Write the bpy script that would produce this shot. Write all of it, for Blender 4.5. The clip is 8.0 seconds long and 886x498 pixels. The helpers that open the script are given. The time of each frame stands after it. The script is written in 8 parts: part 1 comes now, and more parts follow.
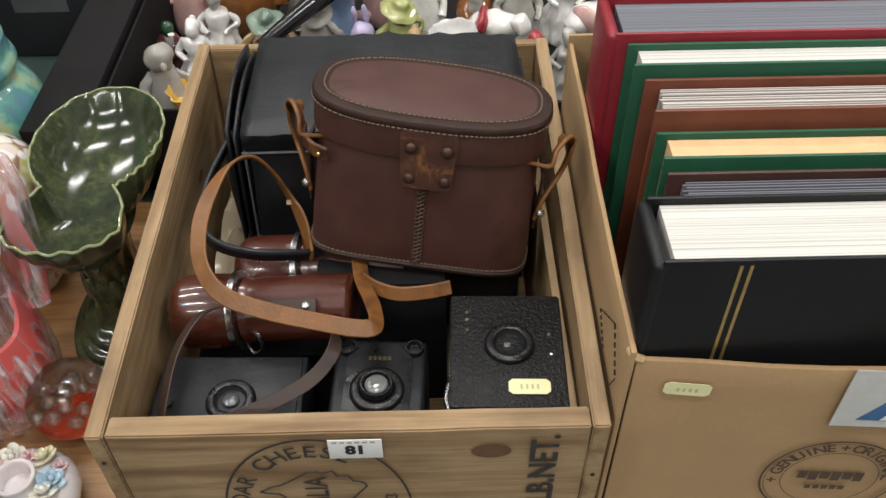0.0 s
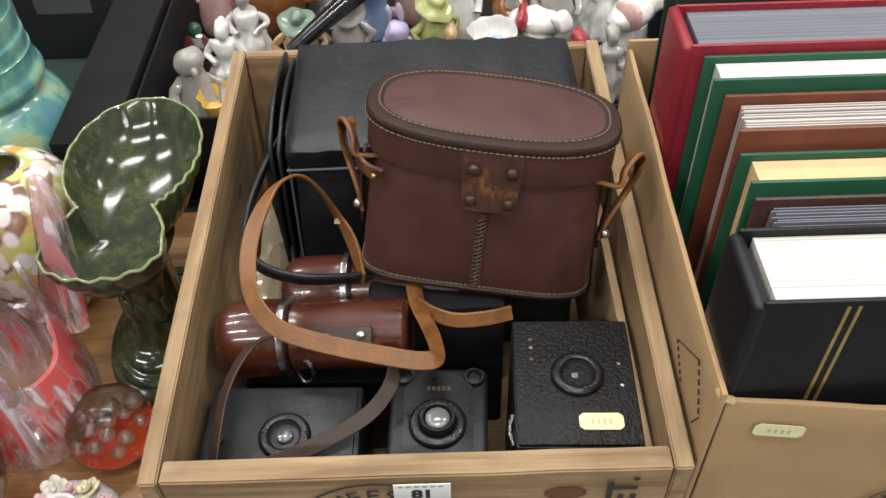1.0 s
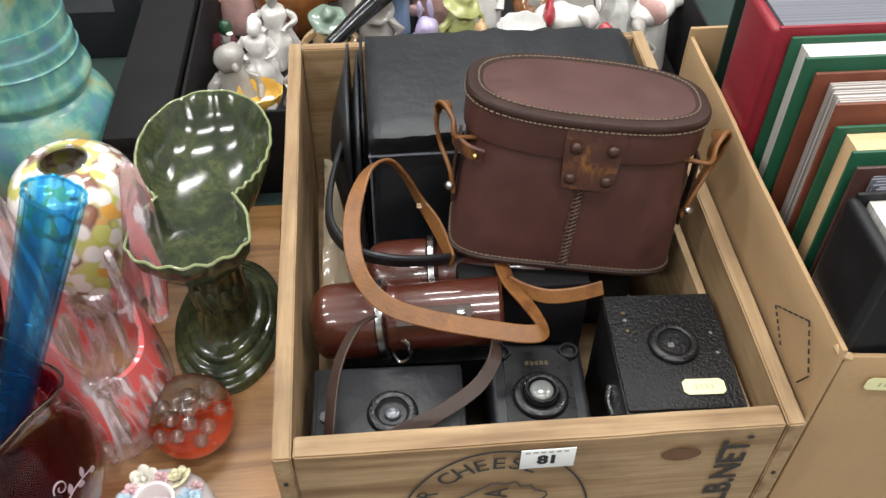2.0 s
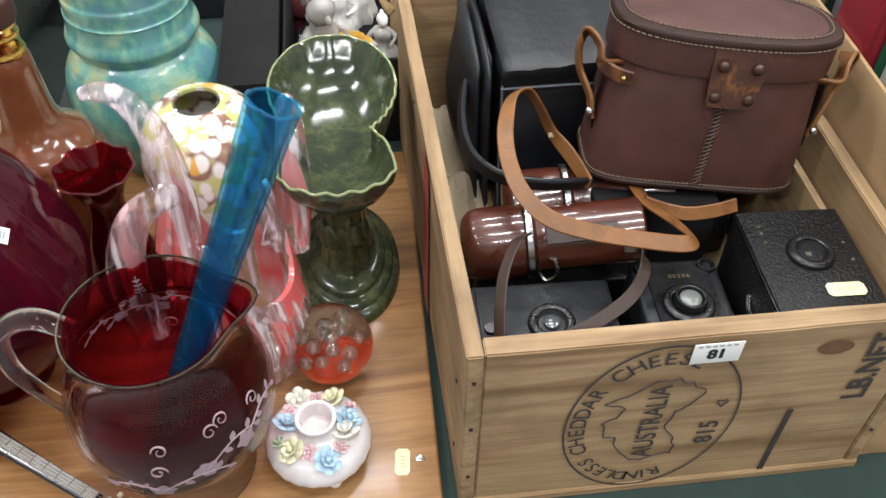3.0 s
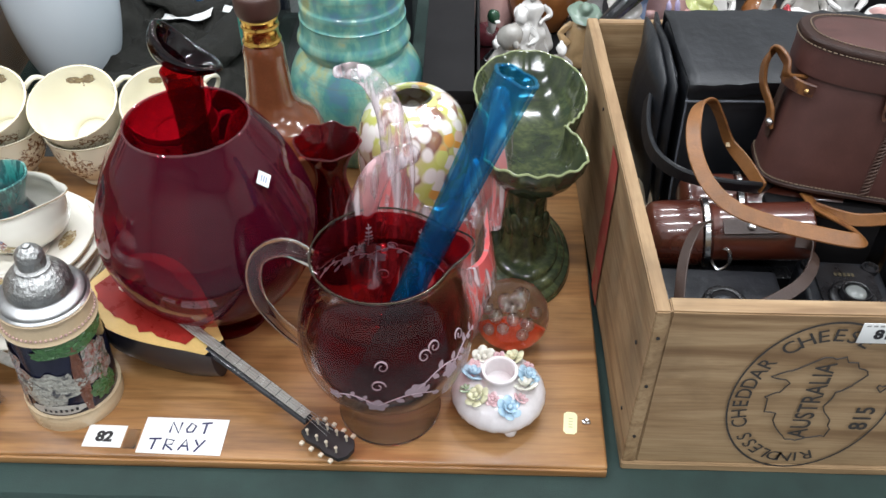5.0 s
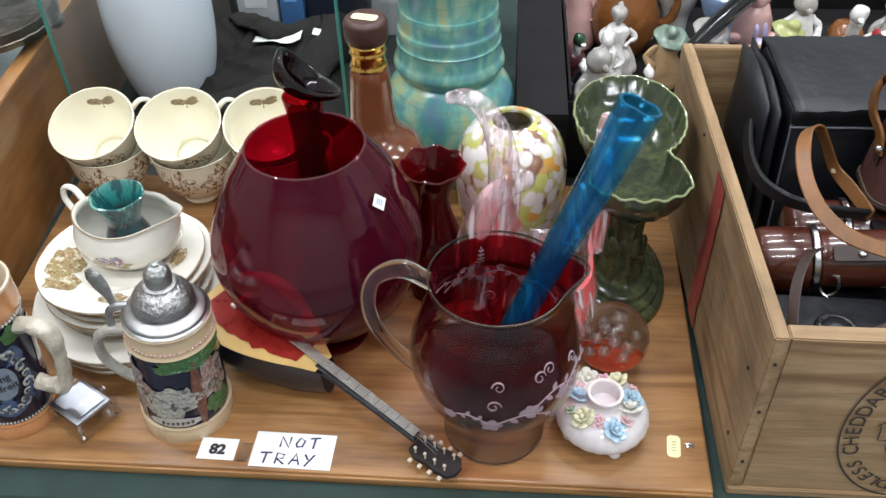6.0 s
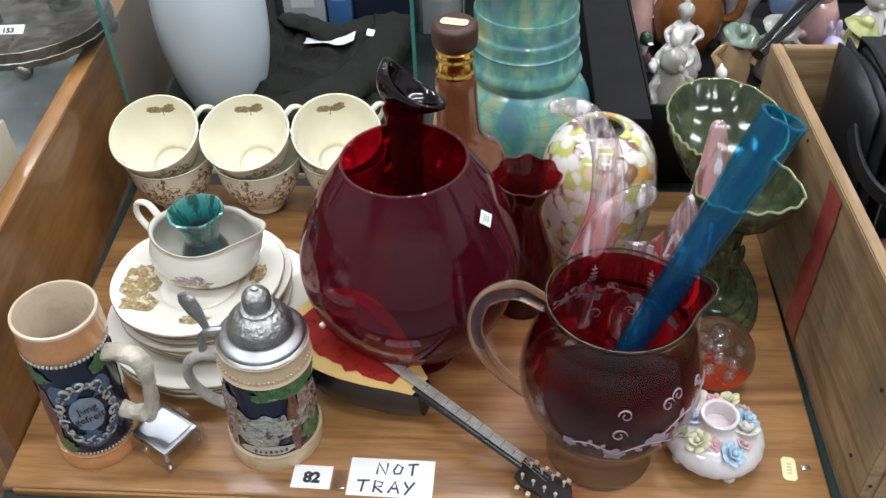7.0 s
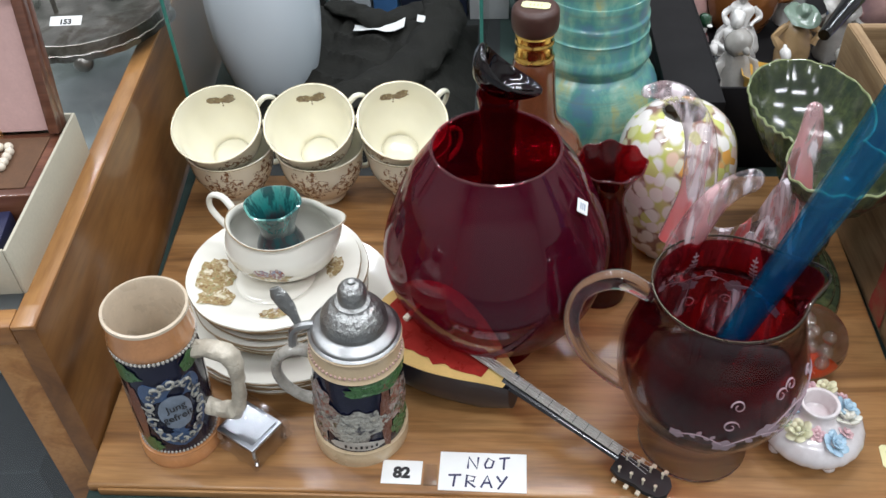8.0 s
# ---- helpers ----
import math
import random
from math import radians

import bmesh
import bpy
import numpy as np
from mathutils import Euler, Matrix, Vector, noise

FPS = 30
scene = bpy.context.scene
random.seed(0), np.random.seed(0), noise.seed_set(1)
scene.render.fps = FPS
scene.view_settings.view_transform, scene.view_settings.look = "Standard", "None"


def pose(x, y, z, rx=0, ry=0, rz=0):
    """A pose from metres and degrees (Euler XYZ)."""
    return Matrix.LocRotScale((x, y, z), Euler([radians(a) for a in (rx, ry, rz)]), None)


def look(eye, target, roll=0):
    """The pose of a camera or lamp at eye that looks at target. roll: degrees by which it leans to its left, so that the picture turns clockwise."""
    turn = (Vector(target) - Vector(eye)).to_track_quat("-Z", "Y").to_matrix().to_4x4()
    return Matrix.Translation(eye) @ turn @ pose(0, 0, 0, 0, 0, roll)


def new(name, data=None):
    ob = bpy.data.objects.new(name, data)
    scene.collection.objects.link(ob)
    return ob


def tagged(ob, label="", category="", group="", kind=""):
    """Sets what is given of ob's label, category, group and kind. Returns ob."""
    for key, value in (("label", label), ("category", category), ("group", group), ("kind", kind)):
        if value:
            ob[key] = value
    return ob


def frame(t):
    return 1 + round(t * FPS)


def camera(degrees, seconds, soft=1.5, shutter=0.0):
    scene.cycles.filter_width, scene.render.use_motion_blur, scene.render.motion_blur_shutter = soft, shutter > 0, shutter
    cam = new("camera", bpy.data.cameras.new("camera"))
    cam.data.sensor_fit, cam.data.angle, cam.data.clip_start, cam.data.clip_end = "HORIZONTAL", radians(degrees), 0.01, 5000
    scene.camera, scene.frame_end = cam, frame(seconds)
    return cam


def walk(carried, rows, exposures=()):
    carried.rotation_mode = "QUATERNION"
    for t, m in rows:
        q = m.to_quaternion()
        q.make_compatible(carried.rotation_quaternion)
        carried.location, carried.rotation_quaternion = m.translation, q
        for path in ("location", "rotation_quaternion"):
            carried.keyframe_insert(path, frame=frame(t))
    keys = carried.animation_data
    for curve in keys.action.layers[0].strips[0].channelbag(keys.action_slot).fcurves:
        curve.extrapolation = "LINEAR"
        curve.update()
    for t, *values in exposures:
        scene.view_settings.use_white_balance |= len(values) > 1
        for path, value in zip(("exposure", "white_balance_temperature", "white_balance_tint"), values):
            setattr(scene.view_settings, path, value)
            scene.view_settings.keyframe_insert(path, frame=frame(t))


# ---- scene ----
cam = camera(53.6, 8.0)
PATH = [
    (0, (0.225, -0.331, 0.713), (0.246, 1.082, -0.703), -0.6),
    (0.5, (0.207, -0.292, 0.709), (0.21, 1.093, -0.734), -1.6),
    (1, (0.187, -0.281, 0.711), (0.186, 1.101, -0.735), -1.8),
    (1.2, (0.175, -0.279, 0.711), (0.183, 1.108, -0.731), -1.6),
    (2.3, (0.019, -0.323, 0.707), (0.178, 1.066, -0.722), 1.2),
    (2.5, (-0.012, -0.335, 0.705), (0.153, 1.049, -0.73), 1.2),
    (3, (-0.078, -0.356, 0.693), (0.106, 1.016, -0.75), 1.1),
    (3.5, (-0.132, -0.373, 0.689), (0.07, 1.0, -0.75), 1.5),
    (4, (-0.149, -0.405, 0.692), (0.002, 1.006, -0.718), 1.6),
    (4.5, (-0.155, -0.446, 0.701), (-0.124, 1.013, -0.666), 0.5),
    (4.7, (-0.159, -0.463, 0.7), (-0.158, 1.013, -0.65), 0.4),
    (5.8, (-0.208, -0.502, 0.717), (-0.337, 1.0, -0.597), -1.4),
    (6, (-0.228, -0.493, 0.719), (-0.365, 1.014, -0.589), -1.6),
    (6.5, (-0.279, -0.472, 0.718), (-0.417, 1.035, -0.59), -1.9),
    (7, (-0.331, -0.454, 0.714), (-0.457, 1.04, -0.61), -2.0),
    (7.5, (-0.372, -0.448, 0.715), (-0.489, 1.039, -0.617), -2.5),
    (8, (-0.412, -0.444, 0.707), (-0.542, 1.03, -0.638), -3.0),
]
walk(cam, [(t, look(eye, target, roll)) for t, eye, target, roll in PATH],
     exposures=[(0, -0.2, 6450, 10), (0.5, -0.22, 6450, 10), (1.0, 0.08, 6400, 10), (2.5, 0.34, 6250, 10), (3.5, 0.42, 6050, 10), (4.5, 0.36, 5900, 10), (6, 0.15, 5900, 10), (8, -0.04, 5850, 10)])

# ---------------------------------------------------------------- light and room
world = bpy.data.worlds.new("room_air")
scene.world = world
world.use_nodes = True
world.node_tree.nodes["Background"].inputs[0].default_value = (0.9, 0.95, 1.0, 1)
world.node_tree.nodes["Background"].inputs[1].default_value = 0.12


def tube_lamp(x, y, z, length, power, turn=0):
    data = bpy.data.lights.new("fluorescent_tube", "AREA")
    data.shape, data.size, data.size_y, data.energy = "RECTANGLE", length, 0.05, power
    data.color = (1.0, 0.98, 0.94)
    ob = new("fluorescent_tube", data)
    ob.matrix_world = pose(x, y, z, 0, 0, turn)
    return ob


TUBES = [(x, y) for y in (-2.3, -0.7, 0.9, 2.5) for x in (-2.1, 0.15, 2.4)]
for x, y in TUBES:
    for dy in (-0.06, 0.06):
        tube_lamp(x, y + dy, 3.08, 1.2, 16.3, 8)

# ---------------------------------------------------------------- helpers
def thing(name, m, label, category, group="", kind=""):
    ob = new(name)
    ob.empty_display_size = 0.02
    ob.matrix_world = m
    return tagged(ob, label, category, group, kind)


def finish(bm, name, materials, angle=38):
    me = bpy.data.meshes.new(name)
    bmesh.ops.recalc_face_normals(bm, faces=bm.faces[:])
    bm.to_mesh(me)
    bm.free()
    for m in materials if isinstance(materials, (list, tuple)) else [materials]:
        me.materials.append(m)
    me.polygons.foreach_set("use_smooth", [True] * len(me.polygons))
    me.set_sharp_from_angle(angle=radians(angle))
    return me


def part(name, bm, material, parent, label="", angle=38):
    ob = new(name, finish(bm, name, material, angle))
    ob.parent = parent
    if label:
        ob["label"] = label
    return ob


def solid(name, bm, material, m, label, category, group="", kind="", angle=38):
    ob = new(name, finish(bm, name, material, angle))
    ob.matrix_world = m
    return tagged(ob, label, category, group, kind)


def move(bm, m, verts=None):
    bmesh.ops.transform(bm, matrix=m, verts=verts or bm.verts[:])
    return bm


def box(x0, x1, y0, y1, z0, z1, bevel=0.0, bm=None, seg=2, mi=0):
    own = bmesh.new()
    bmesh.ops.create_cube(own, size=1)
    move(own, Matrix.Translation(((x0 + x1) / 2, (y0 + y1) / 2, (z0 + z1) / 2)) @ Matrix.Diagonal((x1 - x0, y1 - y0, z1 - z0, 1)))
    if bevel:
        bmesh.ops.bevel(own, geom=own.edges[:], offset=bevel, segments=seg, affect="EDGES", profile=0.5)
    for f in own.faces:
        f.material_index = mi
    return own if bm is None else join(bm, own)


def join(bm, other, m=None, mi=None):
    """Adds another bmesh to bm."""
    if m is not None:
        move(other, m)
    if mi is not None:
        for f in other.faces:
            f.material_index = mi
    me = bpy.data.meshes.new("joined")
    other.to_mesh(me)
    other.free()
    bm.from_mesh(me)
    bpy.data.meshes.remove(me)
    return bm


def lathe(profile, seg=48, sx=1.0, sy=1.0, ripple=None, closed=False):
    """Turns (r, z) pairs about z. ripple(angle, index, r, z) may shift a vertex: returns (r, z)."""
    bm = bmesh.new()
    rings = []
    for i, (r, z) in enumerate(profile):
        if r < 1e-5:
            rings.append([bm.verts.new((0, 0, z))])
            continue
        ring = []
        for k in range(seg):
            a = 2 * math.pi * k / seg
            rr, zz = ripple(a, i, r, z) if ripple else (r, z)
            ring.append(bm.verts.new((rr * math.cos(a) * sx, rr * math.sin(a) * sy, zz)))
        rings.append(ring)
    pairs = list(zip(rings, rings[1:])) + ([(rings[-1], rings[0])] if closed else [])
    for a, b in pairs:
        for k in range(seg):
            q = [a[k % len(a)], a[(k + 1) % len(a)], b[(k + 1) % len(b)], b[k % len(b)]]
            q = list(dict.fromkeys(q))
            if len(q) > 2:
                try:
                    bm.faces.new(q)
                except ValueError:
                    pass
    return bm


def smooth_line(points, n=8):
    """Catmull-Rom through points."""
    p = [Vector(q) for q in points]
    p = [2 * p[0] - p[1]] + p + [2 * p[-1] - p[-2]]
    out = []
    for i in range(1, len(p) - 2):
        for k in range(n):
            t = k / n
            a, b, c, d = p[i - 1], p[i], p[i + 1], p[i + 2]
            out.append(0.5 * (2 * b + (c - a) * t + (2 * a - 5 * b + 4 * c - d) * t * t + (3 * b - a - 3 * c + d) * t ** 3))
    return out + [p[-2]]


def smooth_profile(profile, n=6):
    return [(max(0.0, v.x), v.y) for v in smooth_line([(r, z, 0) for r, z in profile], n)]


def shell(outer, t):
    """A vessel's profile: the outer line from the base's middle to the rim, then back down inside by the wall t."""
    inner = []
    for i, (r, z) in enumerate(outer):
        a, b = outer[max(0, i - 1)], outer[min(len(outer) - 1, i + 1)]
        d = Vector((b[0] - a[0], b[1] - a[1]))
        d = d.normalized() if d.length > 1e-9 else Vector((1, 0))
        inner.append((max(0.0, r - d.y * t), z + d.x * t if r > 1e-5 else z + t))
    inner = [(r, z) if outer[i][0] > 1e-5 else (0, z) for i, (r, z) in enumerate(inner)]
    return outer + inner[::-1]


def sweep(points, radius, seg=10, flat=1.0, n=8, caps=True, up=(0, 0, 1), smooth=True):
    """A tube along points; radius: a number, or a list over the smoothed line (interpolated). flat: thickness over width."""
    line = smooth_line(points, n) if smooth else [Vector(p) for p in points]
    bm = bmesh.new()
    rings = []
    side = None
    for i, p in enumerate(line):
        d = (line[min(i + 1, len(line) - 1)] - line[max(i - 1, 0)]).normalized()
        if side is None:
            side = d.cross(Vector(up))
            if side.length < 1e-3:
                side = d.cross(Vector((1, 0, 0)))
        side = (side - d * side.dot(d)).normalized()
        nrm = side.cross(d)
        if isinstance(radius, (list, tuple)):
            f = i / (len(line) - 1) * (len(radius) - 1)
            j = min(int(f), len(radius) - 2)
            r = radius[j] + (radius[j + 1] - radius[j]) * (f - j)
        else:
            r = radius
        rings.append([bm.verts.new(p + side * (r * math.cos(2 * math.pi * k / seg)) + nrm * (r * flat * math.sin(2 * math.pi * k / seg))) for k in range(seg)])
    for a, b in zip(rings, rings[1:]):
        for k in range(seg):
            bm.faces.new((a[k], a[(k + 1) % seg], b[(k + 1) % seg], b[k]))
    if caps:
        bm.faces.new(rings[0][::-1])
        bm.faces.new(rings[-1])
    return bm


def strap(points, width, thick, up=(0, 0, 1), n=8, ups=None):
    """A leather band along points; its broad side lies along up (or along ups, one for each point)."""
    line = smooth_line(points, n)
    upl = smooth_line(ups, n) if ups else [Vector(up)] * len(line)
    bm = bmesh.new()
    rings = []
    for i, p in enumerate(line):
        d = (line[min(i + 1, len(line) - 1)] - line[max(i - 1, 0)]).normalized()
        u = (upl[i] - d * upl[i].dot(d)).normalized()
        s = d.cross(u)
        w, t = width / 2, thick / 2
        c = t * 0.6
        prof = [(w, t - c), (w - c, t), (-w + c, t), (-w, t - c), (-w, -t + c), (-w + c, -t), (w - c, -t), (w, -t + c)]
        rings.append([bm.verts.new(p + u * a + s * b) for a, b in prof])
    for a, b in zip(rings, rings[1:]):
        for k in range(8):
            bm.faces.new((a[k], a[(k + 1) % 8], b[(k + 1) % 8], b[k]))
    bm.faces.new(rings[0][::-1])
    bm.faces.new(rings[-1])
    return bm


def ball(r, m=None, u=16, v=10, sx=1, sy=1, sz=1):
    bm = bmesh.new()
    bmesh.ops.create_uvsphere(bm, u_segments=u, v_segments=v, radius=r)
    move(bm, Matrix.Diagonal((sx, sy, sz, 1)))
    return move(bm, m) if m is not None else bm


def cyl(r0, r1, z0, z1, seg=24, bevel=0.0):
    b = bevel
    if b:
        return lathe([(0, z0), (r0 - b, z0), (r0, z0 + b), (r1, z1 - b), (r1 - b, z1), (0, z1)], seg)
    return lathe([(0, z0), (r0, z0), (r1, z1), (0, z1)], seg)


def lettering(text, size, m, bm=None, bold=0.0, align="CENTER"):
    """Flat letters in the built-in font, at the pose m (in its x, y plane), as a bmesh."""
    cu = bpy.data.curves.new("letters", "FONT")
    cu.body, cu.size, cu.align_x, cu.align_y = text, size, align, "CENTER"
    cu.offset = bold
    ob = bpy.data.objects.new("letters", cu)
    me = bpy.data.meshes.new_from_object(ob)
    bm = bm or bmesh.new()
    me.transform(m)
    bm.from_mesh(me)
    for o in (ob,):
        bpy.data.objects.remove(o)
    bpy.data.curves.remove(cu)
    bpy.data.meshes.remove(me)
    return bm


def extruded(outline, thick, bm=None):
    """A flat shape in x, y with thickness downwards from z = 0."""
    bm = bm or bmesh.new()
    top = [bm.verts.new((x, y, 0)) for x, y in outline]
    low = [bm.verts.new((x, y, -thick)) for x, y in outline]
    bm.faces.new(top)
    bm.faces.new(low[::-1])
    for k in range(len(top)):
        j = (k + 1) % len(top)
        bm.faces.new((top[k], low[k], low[j], top[j]))
    return bm


UPRIGHT = Matrix.Rotation(radians(90), 4, "X")  # x, y plane to x, z plane, facing -y

# ---------------------------------------------------------------- materials
def nodes_of(name):
    m = bpy.data.materials.new(name)
    m.use_nodes = True
    t = m.node_tree
    return m, t, t.nodes["Principled BSDF"], lambda kind: t.nodes.new(kind), t.links.new


def rgb(c):
    return (*c, 1) if len(c) == 3 else c


def coords(t, scale=(1, 1, 1), rot=(0, 0, 0)):
    a, b = t.nodes.new("ShaderNodeTexCoord"), t.nodes.new("ShaderNodeMapping")
    b.inputs["Scale"].default_value = scale
    b.inputs["Rotation"].default_value = rot
    t.links.new(a.outputs["Object"], b.inputs["Vector"])
    return b.outputs["Vector"]


def tex_noise(t, vec, scale, detail=4, rough=0.55, distort=0.0):
    n = t.nodes.new("ShaderNodeTexNoise")
    n.inputs["Scale"].default_value, n.inputs["Detail"].default_value = scale, detail
    n.inputs["Roughness"].default_value, n.inputs["Distortion"].default_value = rough, distort
    t.links.new(vec, n.inputs["Vector"])
    return n.outputs["Fac"]


def ramp(t, fac, stops):
    r = t.nodes.new("ShaderNodeValToRGB")
    e = r.color_ramp.elements
    while len(e) < len(stops):
        e.new(0.5)
    for el, (p, c) in zip(e, stops):
        el.position, el.color = p, rgb(c)
    t.links.new(fac, r.inputs["Fac"])
    return r.outputs["Color"]


def mix(t, a, b, fac, mode="MIX"):
    n = t.nodes.new("ShaderNodeMix")
    n.data_type, n.blend_type = "RGBA", mode
    for sock, v in ((n.inputs[6], a), (n.inputs[7], b), (n.inputs[0], fac)):
        if isinstance(v, (float, int)):
            sock.default_value = v
        elif isinstance(v, tuple):
            sock.default_value = rgb(v)
        else:
            t.links.new(v, sock)
    return n.outputs[2]


def bumped(t, bsdf, height, strength, distance=0.001):
    b = t.nodes.new("ShaderNodeBump")
    b.inputs["Strength"].default_value, b.inputs["Distance"].default_value = strength, distance
    t.links.new(height, b.inputs["Height"])
    t.links.new(b.outputs["Normal"], bsdf.inputs["Normal"])


def surf(name, col, rough=0.5, metal=0.0, var=0.2, scale=25, bump=0.15, bscale=350, dist=0.0006, coat=0.0, stain=None, rvar=0.15, spec=0.5):
    """A plain painted, glazed, leather, paper or metal surface with broad and fine variation."""
    m, t, b, _, link = nodes_of(name)
    v = coords(t)
    broad = tex_noise(t, v, scale, 5, 0.6)
    fine = tex_noise(t, v, bscale, 3)
    lo = tuple(c * (1 - var) for c in col)
    hi = tuple(min(1, c * (1 + var)) for c in col)
    c = ramp(t, broad, [(0.3, lo), (0.7, hi)])
    c = mix(t, c, tuple(x * 0.85 for x in col), fine, "MIX") if var > 0.05 else c
    if stain:
        sf = ramp(t, tex_noise(t, v, scale * 0.45, 6, 0.65, 0.6), [(stain[1], (0, 0, 0)), (min(1, stain[1] + 0.12), (1, 1, 1))])
        c = mix(t, c, stain[0], sf)
    link(c, b.inputs["Base Color"])
    r = t.nodes.new("ShaderNodeMapRange")
    r.inputs["To Min"].default_value, r.inputs["To Max"].default_value = max(0.02, rough - rvar), min(1, rough + rvar)
    link(broad, r.inputs["Value"])
    link(r.outputs["Result"], b.inputs["Roughness"])
    b.inputs["Metallic"].default_value = metal
    b.inputs["Specular IOR Level"].default_value = spec
    b.inputs["Coat Weight"].default_value = coat
    b.inputs["Coat Roughness"].default_value = 0.05
    if bump:
        bumped(t, b, fine, bump, dist)
    return m


def timber(name, dark, mid, light, grain=(3, 60, 60), rough=0.55, bump=0.25, knots=False, coat=0.0, stain=0.35):
    """Sawn or varnished wood; grain: noise scale along and across the fibre."""
    m, t, b, _, link = nodes_of(name)
    v = coords(t, grain)
    big = tex_noise(t, v, 1.0, 5, 0.55, 1.2)
    fibre = tex_noise(t, coords(t, (grain[0] * 6, grain[1] * 9, grain[2] * 9)), 1.0, 3, 0.6)
    c = ramp(t, big, [(0.28, dark), (0.45, mid), (0.58, light), (0.75, mid)])
    c = mix(t, c, dark, ramp(t, fibre, [(0.45, (0, 0, 0)), (0.8, (0.55, 0.55, 0.55))]))
    blotch = ramp(t, tex_noise(t, coords(t), 9, 4, 0.6), [(0.5, (0, 0, 0)), (0.75, (stain, stain, stain))])
    c = mix(t, c, tuple(x * 0.55 for x in dark), blotch)
    link(c, b.inputs["Base Color"])
    b.inputs["Roughness"].default_value = rough
    b.inputs["Coat Weight"].default_value, b.inputs["Coat Roughness"].default_value = coat, 0.12
    bumped(t, b, fibre, bump, 0.0006)
    return m


def thin_glass(name, col, rough=0.02, gloss=0.9, body=None, haze=0.0, haze_col=(0.5, 0.1, 0.15), least=0.035):
    """Blown glass with real, thin walls: each face tints what lies behind it and mirrors by its angle."""
    m, t, b, node, link = nodes_of(name)
    t.nodes.remove(b)
    tr, gl, lw, mx = node("ShaderNodeBsdfTransparent"), node("ShaderNodeBsdfGlossy"), node("ShaderNodeLayerWeight"), node("ShaderNodeMixShader")
    lw.inputs["Blend"].default_value = 0.5
    gl.inputs["Roughness"].default_value = rough
    if callable(body):
        link(body(t), tr.inputs["Color"])
    else:
        tr.inputs["Color"].default_value = rgb(col)
    pw, ma = node("ShaderNodeMath"), node("ShaderNodeMath")
    pw.operation, ma.operation = "POWER", "MULTIPLY_ADD"
    pw.inputs[1].default_value = 4.0
    ma.inputs[1].default_value, ma.inputs[2].default_value = gloss * 0.6, least
    link(lw.outputs["Facing"], pw.inputs[0])
    link(pw.outputs[0], ma.inputs[0])
    link(ma.outputs[0], mx.inputs["Fac"])
    base = tr
    if haze:
        df, hz = node("ShaderNodeBsdfDiffuse"), node("ShaderNodeMixShader")
        df.inputs["Color"].default_value = rgb(haze_col)
        hz.inputs["Fac"].default_value = haze
        link(tr.outputs["BSDF"], hz.inputs[1])
        link(df.outputs["BSDF"], hz.inputs[2])
        link(hz.outputs["Shader"], mx.inputs[1])
    else:
        link(tr.outputs["BSDF"], mx.inputs[1])
    link(gl.outputs["BSDF"], mx.inputs[2])
    link(mx.outputs["Shader"], t.nodes["Material Output"].inputs["Surface"])
    wob = tex_noise(t, coords(t), 18, 2)
    bp = node("ShaderNodeBump")
    bp.inputs["Strength"].default_value, bp.inputs["Distance"].default_value = 0.05, 0.002
    link(wob, bp.inputs["Height"])
    link(bp.outputs["Normal"], gl.inputs["Normal"])
    return m


def heavy_glass(name, col, rough=0.01):
    m, t, b, _, link = nodes_of(name)
    b.inputs["Base Color"].default_value = rgb(col)
    b.inputs["Roughness"].default_value, b.inputs["Transmission Weight"].default_value, b.inputs["IOR"].default_value = rough, 1.0, 1.48
    bumped(t, b, tex_noise(t, coords(t), 40, 2), 0.08, 0.002)
    return m


PINE = timber("pine_board", (0.175, 0.1, 0.044), (0.285, 0.183, 0.09), (0.36, 0.245, 0.13), (3, 45, 45), 0.62, 0.4, stain=0.6)
PINE_Y = timber("pine_board_lengthwise", (0.175, 0.1, 0.044), (0.285, 0.183, 0.09), (0.36, 0.245, 0.13), (45, 3, 45), 0.62, 0.4, stain=0.6)
TEAK = timber("teak_veneer", (0.1, 0.042, 0.013), (0.275, 0.132, 0.042), (0.37, 0.195, 0.07), (2.2, 24, 24), 0.42, 0.2, coat=0.2, stain=0.35)
CLOTH = surf("green_baize", (0.022, 0.042, 0.036), 0.95, 0, 0.35, 30, 0.6, 900, 0.001)
CARDBOARD = surf("brown_cardboard", (0.42, 0.27, 0.135), 0.8, 0, 0.12, 14, 0.15, 260, 0.0008)
CARD_CUT = surf("cut_cardboard", (0.5, 0.35, 0.19), 0.9, 0, 0.25, 200, 0.5, 500)
BLACK_CARD = surf("black_card", (0.009, 0.008, 0.0085), 0.7, 0, 0.25, 20, 0.1, 400)
BLACK_CARD.node_tree.nodes["Principled BSDF"].inputs["Specular IOR Level"].default_value = 0.2
PAPER = surf("white_paper", (0.74, 0.74, 0.72), 0.6, 0, 0.03, 40, 0.05)
INK = surf("black_ink", (0.015, 0.014, 0.015), 0.6, 0, 0.2, 60, 0.0)
STAMP = surf("stencil_ink", (0.035, 0.03, 0.027), 0.75, 0, 0.5, 120, 0.1, stain=((0.16, 0.1, 0.05), 0.66))
YELLOW = surf("yellow_sticker", (0.74, 0.71, 0.4), 0.6, 0, 0.05, 60, 0.05)
RED_PAINT = surf("red_paint", (0.36, 0.055, 0.04), 0.7, 0, 0.3, 30, 0.2, stain=((0.27, 0.15, 0.075), 0.56))
